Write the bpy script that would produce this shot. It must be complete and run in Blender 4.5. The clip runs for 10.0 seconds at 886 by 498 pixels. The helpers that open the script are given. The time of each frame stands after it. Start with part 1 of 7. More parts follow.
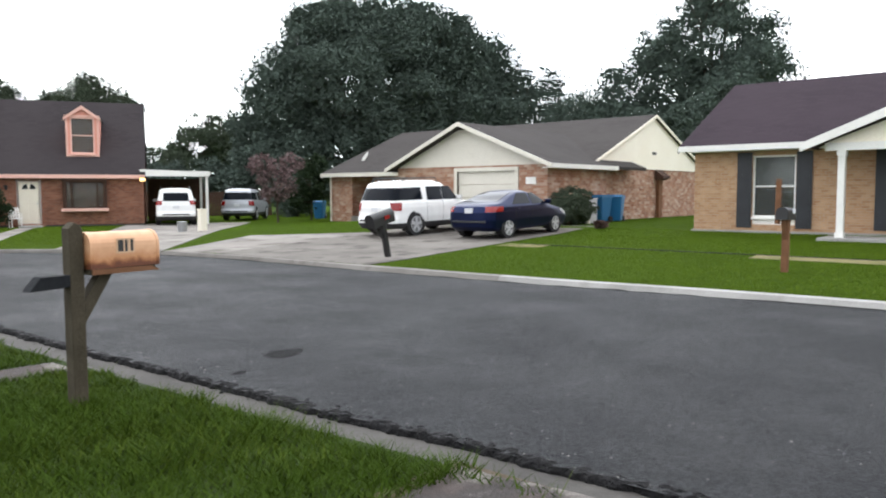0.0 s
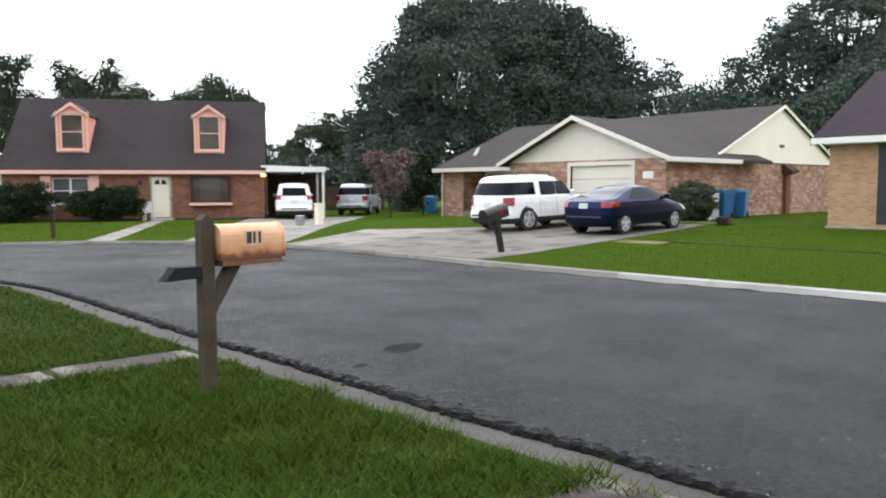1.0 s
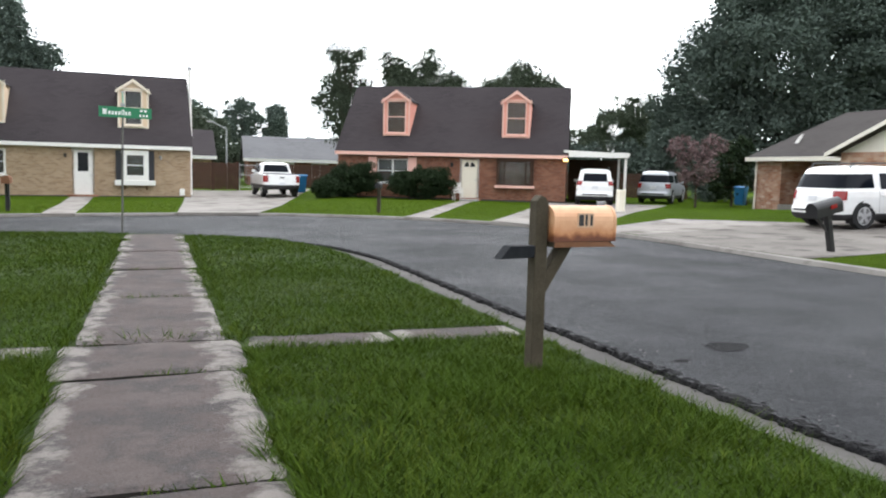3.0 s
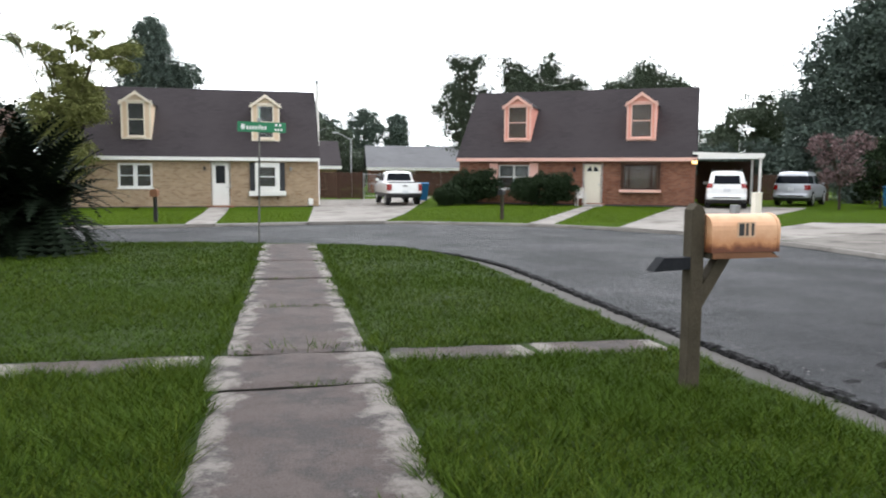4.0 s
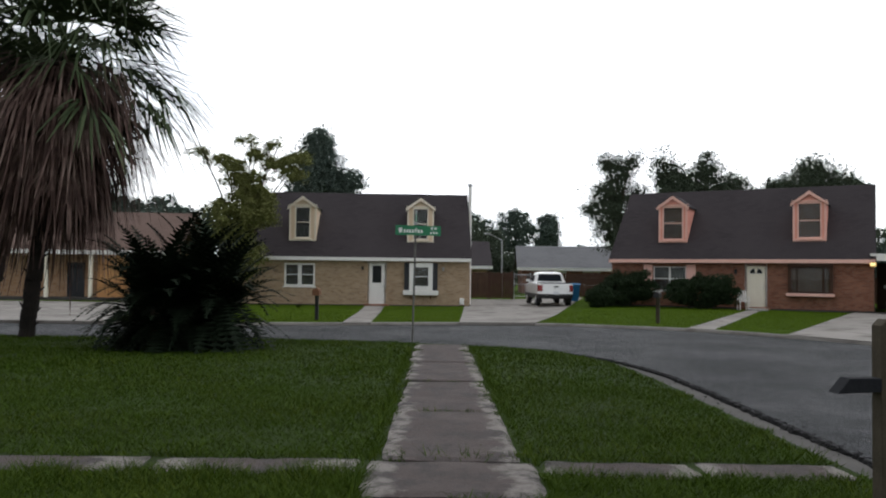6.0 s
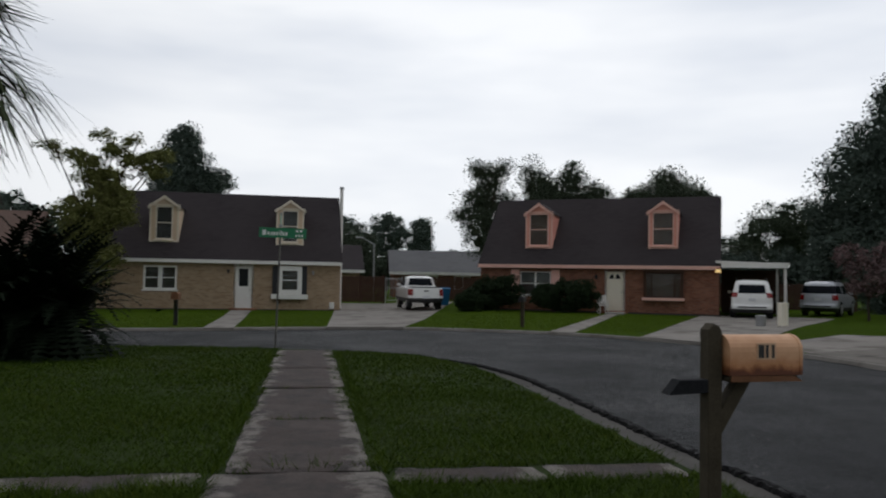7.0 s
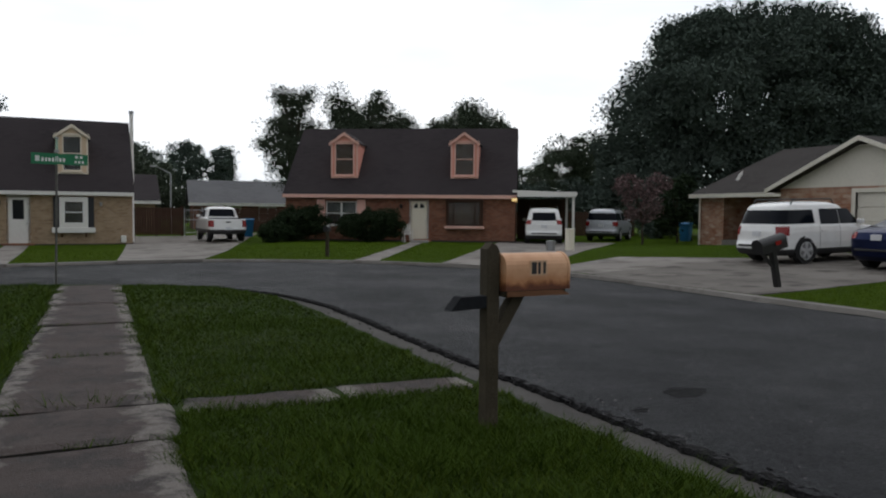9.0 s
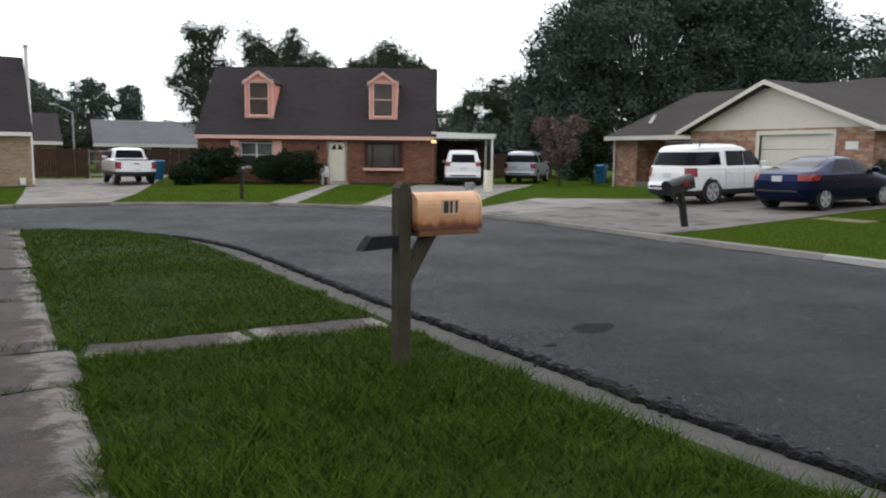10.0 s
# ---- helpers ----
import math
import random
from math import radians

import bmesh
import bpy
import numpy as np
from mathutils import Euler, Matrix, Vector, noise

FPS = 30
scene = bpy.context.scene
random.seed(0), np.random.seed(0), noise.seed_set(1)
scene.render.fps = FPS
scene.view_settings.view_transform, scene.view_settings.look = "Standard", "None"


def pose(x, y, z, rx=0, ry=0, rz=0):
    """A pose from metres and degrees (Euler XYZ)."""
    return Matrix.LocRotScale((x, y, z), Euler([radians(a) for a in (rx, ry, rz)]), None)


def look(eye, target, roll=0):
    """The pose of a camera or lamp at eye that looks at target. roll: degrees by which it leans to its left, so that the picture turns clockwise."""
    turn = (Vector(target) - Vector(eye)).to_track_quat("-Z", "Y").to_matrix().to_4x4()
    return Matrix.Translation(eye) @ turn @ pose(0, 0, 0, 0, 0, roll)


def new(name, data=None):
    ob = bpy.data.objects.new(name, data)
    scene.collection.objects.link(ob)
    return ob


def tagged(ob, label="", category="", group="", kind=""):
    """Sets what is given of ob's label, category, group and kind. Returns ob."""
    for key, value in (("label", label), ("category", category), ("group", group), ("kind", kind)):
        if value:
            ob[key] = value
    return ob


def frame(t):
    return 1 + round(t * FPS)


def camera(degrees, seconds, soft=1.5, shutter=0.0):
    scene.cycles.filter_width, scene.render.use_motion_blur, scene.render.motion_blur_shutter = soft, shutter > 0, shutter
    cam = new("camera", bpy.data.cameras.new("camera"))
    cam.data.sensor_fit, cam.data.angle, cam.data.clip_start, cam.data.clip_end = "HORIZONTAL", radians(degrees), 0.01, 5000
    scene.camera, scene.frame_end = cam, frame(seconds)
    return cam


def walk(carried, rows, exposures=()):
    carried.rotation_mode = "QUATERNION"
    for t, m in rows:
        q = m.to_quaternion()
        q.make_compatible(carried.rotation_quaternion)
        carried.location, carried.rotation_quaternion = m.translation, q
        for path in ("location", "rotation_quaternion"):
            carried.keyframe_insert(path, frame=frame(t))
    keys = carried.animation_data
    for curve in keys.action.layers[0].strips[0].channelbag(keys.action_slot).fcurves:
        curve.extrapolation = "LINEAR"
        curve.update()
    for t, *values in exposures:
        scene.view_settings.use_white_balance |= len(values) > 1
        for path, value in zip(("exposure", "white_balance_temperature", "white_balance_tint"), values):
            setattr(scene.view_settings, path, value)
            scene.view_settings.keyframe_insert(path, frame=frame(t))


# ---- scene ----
cam = camera(60.1, 10.0, 2.0, 0.2)
PATH = [
    (0, (0.198, -7.295, 1.559), (1.732, -6.02, 1.415), -0.2),
    (0.5, (0.224, -7.174, 1.548), (1.663, -5.795, 1.378), -0.4),
    (1, (0.248, -7.078, 1.54), (1.586, -5.6, 1.385), -0.2),
    (1.5, (0.193, -7.063, 1.538), (1.404, -5.482, 1.353), 0.9),
    (2, (0.149, -7.043, 1.532), (1.158, -5.328, 1.333), 1.7),
    (2.5, (0.092, -6.922, 1.522), (0.897, -5.1, 1.348), 1.9),
    (2.7, (0.082, -6.888, 1.507), (0.849, -5.05, 1.321), 1.8),
    (3.8, (-0.081, -6.67, 1.549), (0.381, -4.734, 1.352), 0.4),
    (4, (-0.099, -6.637, 1.543), (0.305, -4.687, 1.354), 0.3),
    (4.5, (-0.173, -6.65, 1.551), (0.011, -4.667, 1.362), 0.9),
    (5, (-0.189, -6.636, 1.567), (-0.147, -4.641, 1.425), 1.1),
    (5.2, (-0.204, -6.638, 1.585), (-0.204, -4.641, 1.476), 0.9),
    (6.3, (-0.100, -6.590, 1.615), (-0.051, -4.593, 1.706), 0.4),
    (6.5, (-0.055, -6.563, 1.61), (0.068, -4.569, 1.696), 0.8),
    (7, (0.044, -6.519, 1.622), (0.387, -4.55, 1.703), 1.0),
    (7.5, (0.096, -6.533, 1.618), (0.647, -4.613, 1.716), -0.4),
    (8, (0.145, -6.526, 1.606), (0.841, -4.652, 1.684), -0.3),
    (8.5, (0.168, -6.553, 1.584), (0.94, -4.708, 1.583), 0.1),
    (9, (0.182, -6.572, 1.57), (1.0, -4.749, 1.477), 0.5),
    (9.5, (0.209, -6.575, 1.564), (1.087, -4.787, 1.386), 0.5),
    (10, (0.257, -6.567, 1.544), (1.254, -4.85, 1.304), 0.6),
]
walk(cam, [(t, look(eye, target, roll)) for t, eye, target, roll in PATH],
     [(0, -1.14), (2.5, -1.06), (4.0, -1.12), (5.0, -1.36), (6.5, -2.86), (7.5, -3.36), (8.5, -3.22), (9.5, -2.42), (10, -1.90)])

# ---------- light ----------
world = bpy.data.worlds.new("overcast_sky")
scene.world = world
world.use_nodes = True
wn, wl = world.node_tree.nodes, world.node_tree.links
wn.clear()
sky = wn.new("ShaderNodeTexSky")
sky.sky_type, sky.sun_disc = "NISHITA", False
sky.sun_elevation, sky.sun_rotation = radians(48), radians(22)
wcoord = wn.new("ShaderNodeTexCoord")
wmap = wn.new("ShaderNodeMapping")
wmap.inputs["Scale"].default_value = (1.2, 1.2, 5.0)
wl.new(wcoord.outputs["Generated"], wmap.inputs["Vector"])
wnoise = wn.new("ShaderNodeTexNoise")
wnoise.inputs["Scale"].default_value, wnoise.inputs["Detail"].default_value = 1.6, 4
wl.new(wmap.outputs["Vector"], wnoise.inputs["Vector"])
wramp = wn.new("ShaderNodeValToRGB")
wramp.color_ramp.elements[0].position, wramp.color_ramp.elements[0].color = 0.34, (0.74, 0.78, 0.85, 1)
wramp.color_ramp.elements[1].position, wramp.color_ramp.elements[1].color = 0.58, (0.96, 0.98, 1.01, 1)
wl.new(wnoise.outputs["Fac"], wramp.inputs["Fac"])
# sky strength is graded to steer the light: bright beyond houses, dim behind camera
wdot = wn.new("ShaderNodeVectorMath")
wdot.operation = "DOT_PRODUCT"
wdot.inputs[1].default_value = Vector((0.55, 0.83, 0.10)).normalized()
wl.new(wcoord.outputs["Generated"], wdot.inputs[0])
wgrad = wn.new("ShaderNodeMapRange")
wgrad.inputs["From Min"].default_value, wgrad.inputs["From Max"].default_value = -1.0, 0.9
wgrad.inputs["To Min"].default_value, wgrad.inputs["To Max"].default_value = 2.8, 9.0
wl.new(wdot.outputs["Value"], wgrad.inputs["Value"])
bg_sky, bg_cloud, wadd, wout = wn.new("ShaderNodeBackground"), wn.new("ShaderNodeBackground"), wn.new("ShaderNodeAddShader"), wn.new("ShaderNodeOutputWorld")
bg_sky.inputs["Strength"].default_value = 0.05
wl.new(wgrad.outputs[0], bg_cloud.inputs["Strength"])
wl.new(sky.outputs["Color"], bg_sky.inputs["Color"])
wl.new(wramp.outputs["Color"], bg_cloud.inputs["Color"])
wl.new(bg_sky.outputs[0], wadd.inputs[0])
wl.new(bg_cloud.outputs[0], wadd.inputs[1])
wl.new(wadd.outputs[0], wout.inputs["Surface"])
sun = new("sun", bpy.data.lights.new("sun", "SUN"))
sun.data.energy, sun.data.angle, sun.data.color = 0.6, radians(30), (1.0, 0.95, 0.88)
sun.matrix_world = look((40, 100, 120), (0, 0, 0))


# ---------- materials ----------
def nodes_of(name):
    m = bpy.data.materials.new(name)
    m.use_nodes = True
    n, l = m.node_tree.nodes, m.node_tree.links
    return m, n, l, n["Principled BSDF"]


def mixed(n, l, fac, a, b, mode="MIX"):
    x = n.new("ShaderNodeMix")
    x.data_type, x.blend_type = "RGBA", mode
    for sock, v in ((x.inputs[0], fac), (x.inputs[6], a), (x.inputs[7], b)):
        if hasattr(v, "links"):
            l.new(v, sock)
        elif isinstance(v, (int, float)):
            sock.default_value = v
        else:
            sock.default_value = (*v, 1)
    return x.outputs[2]


def noised(n, l, vec, scale, detail=4, lo=0.35, hi=0.65, rough=0.55):
    t = n.new("ShaderNodeTexNoise")
    t.inputs["Scale"].default_value, t.inputs["Detail"].default_value, t.inputs["Roughness"].default_value = scale, detail, rough
    l.new(vec, t.inputs["Vector"])
    r = n.new("ShaderNodeMapRange")
    r.inputs["From Min"].default_value, r.inputs["From Max"].default_value = lo, hi
    l.new(t.outputs["Fac"], r.inputs["Value"])
    return r.outputs[0]


def coords(n):
    return n.new("ShaderNodeTexCoord").outputs["Object"]


def bumped(n, l, bsdf, height, strength, dist=0.01):
    b = n.new("ShaderNodeBump")
    b.inputs["Strength"].default_value, b.inputs["Distance"].default_value = strength, dist
    l.new(height, b.inputs["Height"])
    l.new(b.outputs["Normal"], bsdf.inputs["Normal"])


def worn(name, c1, c2, big=0.8, fine=30.0, rough=0.8, bump=0.3, dist=0.005, metal=0.0, c3=None, amount=0.5, coat=0.0):
    """A surface mottled at two scales; c3: stains with shapes of their own."""
    m, n, l, p = nodes_of(name)
    v = coords(n)
    col = mixed(n, l, noised(n, l, v, big), c1, c2)
    f = noised(n, l, v, fine, 6, 0.25, 0.75)
    col = mixed(n, l, 0.35, col, mixed(n, l, f, [k * 0.75 for k in c1], [min(1, k * 1.25) for k in c2]))
    if c3:
        s = noised(n, l, v, big * 2.7, 6, 0.52, 0.66)
        k = n.new("ShaderNodeMath")
        k.operation = "MULTIPLY"
        k.inputs[1].default_value = amount
        l.new(s, k.inputs[0])
        col = mixed(n, l, k.outputs[0], col, c3)
    l.new(col, p.inputs["Base Color"])
    p.inputs["Roughness"].default_value, p.inputs["Metallic"].default_value = rough, metal
    p.inputs["Coat Weight"].default_value = coat
    p.inputs["Specular IOR Level"].default_value = 0.5 if rough < 0.7 else 0.2
    if bump:
        bumped(n, l, p, f, bump, dist)
    return m


def brick_mat(name, cols, mortar, bw=0.21, bh=0.075, blotch=0.45):
    m, n, l, p = nodes_of(name)
    v = coords(n)
    sep, com = n.new("ShaderNodeSeparateXYZ"), n.new("ShaderNodeCombineXYZ")
    l.new(v, sep.inputs[0])
    add = n.new("ShaderNodeMath")
    l.new(sep.outputs[0], add.inputs[0])
    l.new(sep.outputs[1], add.inputs[1])
    l.new(add.outputs[0], com.inputs[0])
    l.new(sep.outputs[2], com.inputs[1])
    b = n.new("ShaderNodeTexBrick")
    for key, val in (("Scale", 1.0), ("Brick Width", bw), ("Row Height", bh), ("Mortar Size", 0.006), ("Mortar Smooth", 0.3), ("Bias", 0.0)):
        b.inputs[key].default_value = val
    b.inputs["Color1"].default_value, b.inputs["Color2"].default_value, b.inputs["Mortar"].default_value = (0, 0, 0, 1), (1, 1, 1, 1), (0.5, 0.5, 0.5, 1)
    l.new(com.outputs[0], b.inputs["Vector"])
    ramp = n.new("ShaderNodeValToRGB")
    e = ramp.color_ramp.elements
    while len(e) < len(cols):
        e.new(0.5)
    for i, c in enumerate(cols):
        e[i].position, e[i].color = i / (len(cols) - 1), (*c, 1)
    l.new(b.outputs["Color"], ramp.inputs["Fac"])
    patch_f = noised(n, l, v, 2.2, 6, 0.32, 0.68, 0.7)
    col = mixed(n, l, blotch, ramp.outputs["Color"], mixed(n, l, patch_f, cols[0], cols[-1]))
    col = mixed(n, l, noised(n, l, v, 45, 5, 0.1, 1.2), col, [0.6 * k for k in cols[0]])
    col = mixed(n, l, b.outputs["Fac"], col, mortar)
    l.new(col, p.inputs["Base Color"])
    p.inputs["Roughness"].default_value = 0.9
    p.inputs["Specular IOR Level"].default_value = 0.15
    inv = n.new("ShaderNodeMath")
    inv.operation = "SUBTRACT"
    inv.inputs[0].default_value = 1
    l.new(b.outputs["Fac"], inv.inputs[1])
    bumped(n, l, p, inv.outputs[0], 0.6, 0.008)
    return m


def roof_mat(name, c1, c2):
    m, n, l, p = nodes_of(name)
    v = coords(n)
    sep, com = n.new("ShaderNodeSeparateXYZ"), n.new("ShaderNodeCombineXYZ")
    l.new(v, sep.inputs[0])
    l.new(sep.outputs[0], com.inputs[0])
    a = n.new("ShaderNodeMath")
    l.new(sep.outputs[1], a.inputs[0])
    l.new(sep.outputs[2], a.inputs[1])
    l.new(a.outputs[0], com.inputs[1])
    b = n.new("ShaderNodeTexBrick")
    for key, val in (("Scale", 1.0), ("Brick Width", 0.32), ("Row Height", 0.2), ("Mortar Size", 0.008), ("Mortar Smooth", 0.5), ("Bias", 0.0)):
        b.inputs[key].default_value = val
    b.inputs["Color1"].default_value, b.inputs["Color2"].default_value, b.inputs["Mortar"].default_value = (*c1, 1), (*c2, 1), (*[0.5 * k for k in c1], 1)
    l.new(com.outputs[0], b.inputs["Vector"])
    col = mixed(n, l, noised(n, l, v, 0.5, 5), b.outputs["Color"], c2)
    col = mixed(n, l, noised(n, l, v, 60, 3, 0.2, 1.3), col, [1.4 * k for k in c2])
    l.new(col, p.inputs["Base Color"])
    p.inputs["Roughness"].default_value = 0.93
    p.inputs["Specular IOR Level"].default_value = 0.1
    bumped(n, l, p, b.outputs["Fac"], -0.5, 0.01)
    return m


def leaf_mat(name, c1, c2, c3):
    m, n, l, p = nodes_of(name)
    g = n.new("ShaderNodeNewGeometry")
    ramp = n.new("ShaderNodeValToRGB")
    e = ramp.color_ramp.elements
    e.new(0.5)
    for i, c in enumerate((c1, c2, c3)):
        e[i].position, e[i].color = i * 0.5, (*c, 1)
    l.new(g.outputs["Random Per Island"], ramp.inputs["Fac"])
    v = coords(n)
    col = mixed(n, l, noised(n, l, v, 0.6, 3), ramp.outputs["Color"], c2)
    l.new(col, p.inputs["Base Color"])
    p.inputs["Roughness"].default_value = 0.75
    p.inputs["Specular IOR Level"].default_value = 0.12
    return m


def clumped_leaf_mat(name, c1, c2, c3):
    """Dry leaves: whole bunches paler or darker, single blades varied on top."""
    m, n, l, p = nodes_of(name)
    g = n.new("ShaderNodeNewGeometry")
    f = n.new("ShaderNodeMath")
    f.operation = "MULTIPLY_ADD"
    f.inputs[1].default_value = 0.38
    l.new(g.outputs["Random Per Island"], f.inputs[0])
    k = n.new("ShaderNodeMath")
    k.operation = "MULTIPLY"
    k.inputs[1].default_value = 0.62
    l.new(noised(n, l, coords(n), 1.7, 4, 0.36, 0.64), k.inputs[0])
    l.new(k.outputs[0], f.inputs[2])
    ramp = n.new("ShaderNodeValToRGB")
    e = ramp.color_ramp.elements
    e.new(0.5)
    for i, c in enumerate((c1, c2, c3)):
        e[i].position, e[i].color = i * 0.5, (*c, 1)
    l.new(f.outputs[0], ramp.inputs["Fac"])
    l.new(ramp.outputs["Color"], p.inputs["Base Color"])
    p.inputs["Roughness"].default_value, p.inputs["Specular IOR Level"].default_value = 0.85, 0.1
    return m


def asphalt_mat():
    m, n, l, p = nodes_of("asphalt")
    v = coords(n)
    col = mixed(n, l, noised(n, l, v, 0.3, 6, 0.3, 0.7, 0.65), (0.004, 0.004, 0.005), (0.021, 0.021, 0.025))
    g = noised(n, l, v, 70, 4, 0.3, 0.7)
    mid = noised(n, l, v, 11, 8, 0.36, 0.64, 0.75)
    col = mixed(n, l, 0.45, col, mixed(n, l, mid, (0.001, 0.001, 0.0012), (0.036, 0.035, 0.036)))
    col = mixed(n, l, 0.4, col, mixed(n, l, g, (0.003, 0.003, 0.003), (0.040, 0.039, 0.038)))
    vor = n.new("ShaderNodeTexVoronoi")
    vor.inputs["Scale"].default_value = 12
    l.new(v, vor.inputs["Vector"])
    spot = n.new("ShaderNodeMapRange")
    spot.inputs["From Min"].default_value, spot.inputs["From Max"].default_value = 0.13, 0.07
    l.new(vor.outputs["Distance"], spot.inputs["Value"])
    sel = noised(n, l, v, 1.7, 4, 0.50, 0.70)
    mul = n.new("ShaderNodeMath")
    mul.operation = "MULTIPLY"
    l.new(spot.outputs[0], mul.inputs[0])
    l.new(sel, mul.inputs[1])
    col = mixed(n, l, mul.outputs[0], col, (0.20, 0.20, 0.20))
    col = mixed(n, l, noised(n, l, v, 0.9, 6, 0.62, 0.72), col, (0.012, 0.012, 0.013))
    l.new(col, p.inputs["Base Color"])
    # worn and fresh stretches differ in gloss, single stones too
    gl = n.new("ShaderNodeMapRange")
    gl.inputs["To Min"].default_value, gl.inputs["To Max"].default_value = 0.74, 0.52
    l.new(noised(n, l, v, 0.45, 6, 0.32, 0.68, 0.65), gl.inputs["Value"])
    l.new(gl.outputs[0], p.inputs["Roughness"])
    sp = n.new("ShaderNodeMapRange")
    sp.inputs["To Min"].default_value, sp.inputs["To Max"].default_value = 0.07, 0.50
    l.new(noised(n, l, v, 34, 8, 0.36, 0.64, 0.8), sp.inputs["Value"])
    l.new(sp.outputs[0], p.inputs["Specular IOR Level"])
    p.inputs["Specular Tint"].default_value = (0.84, 0.91, 1.0, 1)
    bumped(n, l, p, noised(n, l, v, 14, 8, 0.32, 0.68, 0.8), 1.0, 0.05)
    return m


def plain(name, c, rough=0.5, metal=0.0, coat=0.0, alpha=1.0):
    m, n, l, p = nodes_of(name)
    v = coords(n)
    f = noised(n, l, v, 3.0, 4, 0.2, 0.8)
    l.new(mixed(n, l, f, [k * 0.92 for k in c], [min(1, k * 1.06) for k in c]), p.inputs["Base Color"])
    p.inputs["Roughness"].default_value, p.inputs["Metallic"].default_value, p.inputs["Coat Weight"].default_value = rough, metal, coat
    return m


def glass_mat(name, c, rough=0.05, clear=0.0, gloss=0.5):
    m, n, l, p = nodes_of(name)
    p.inputs["Base Color"].default_value = (*c, 1)
    p.inputs["Roughness"].default_value, p.inputs["IOR"].default_value = rough, 1.28
    p.inputs["Specular IOR Level"].default_value = gloss
    p.inputs["Transmission Weight"].default_value = clear
    return m


def turf_mat():
    """Mown lawn seen from afar: broad fresh and dry sheets, tufts, single-blade grain."""
    m, n, l, p = nodes_of("lawn_turf")
    v = coords(n)
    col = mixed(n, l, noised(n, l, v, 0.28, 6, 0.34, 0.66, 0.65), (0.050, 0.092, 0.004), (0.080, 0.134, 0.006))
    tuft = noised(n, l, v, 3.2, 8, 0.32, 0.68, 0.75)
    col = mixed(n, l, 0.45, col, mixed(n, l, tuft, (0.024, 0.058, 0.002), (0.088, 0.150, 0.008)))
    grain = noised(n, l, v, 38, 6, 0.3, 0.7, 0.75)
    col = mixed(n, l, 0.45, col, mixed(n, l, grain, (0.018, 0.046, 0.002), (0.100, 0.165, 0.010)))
    col = mixed(n, l, noised(n, l, v, 0.7, 7, 0.66, 0.80, 0.7), col, (0.085, 0.085, 0.020))
    l.new(col, p.inputs["Base Color"])
    p.inputs["Roughness"].default_value, p.inputs["Specular IOR Level"].default_value = 0.95, 0.03
    bumped(n, l, p, grain, 1.0, 0.05)
    return m


M_GRASS_SOIL = turf_mat()
# shade between the grass blades is put into this dark thatch colour
M_THATCH = worn("thatch_with_gap_shade", (0.012, 0.024, 0.002), (0.020, 0.036, 0.003), 0.7, 70, 0.95, 0.5, 0.02)
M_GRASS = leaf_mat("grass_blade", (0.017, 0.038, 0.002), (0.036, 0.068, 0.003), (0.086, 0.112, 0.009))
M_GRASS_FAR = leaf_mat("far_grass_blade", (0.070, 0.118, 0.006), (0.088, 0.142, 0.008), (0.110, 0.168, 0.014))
M_ASPHALT = asphalt_mat()
M_EDGE = worn("asphalt_edge_and_lawn_shadow", (0.004, 0.004, 0.005), (0.013, 0.0125, 0.0125), 3, 40, 0.9, 0.9, 0.02)
M_PATCH = worn("tar_patch", (0.003, 0.003, 0.0035), (0.008, 0.008, 0.009), 4, 40, 0.9, 0.9, 0.02)
M_GRIT = worn("pale_grit", (0.10, 0.10, 0.10), (0.22, 0.21, 0.2), 9, 40, 0.9, 0.2)
M_KERB = worn("kerb_concrete", (0.042, 0.039, 0.036), (0.080, 0.075, 0.069), 0.9, 35, 0.9, 0.5, 0.006, c3=(0.10, 0.094, 0.085), amount=0.5)
M_KERB_NEW = worn("new_kerb_concrete", (0.25, 0.245, 0.23), (0.36, 0.35, 0.335), 0.9, 35, 0.9, 0.3, 0.004, c3=(0.22, 0.21, 0.19), amount=0.5)


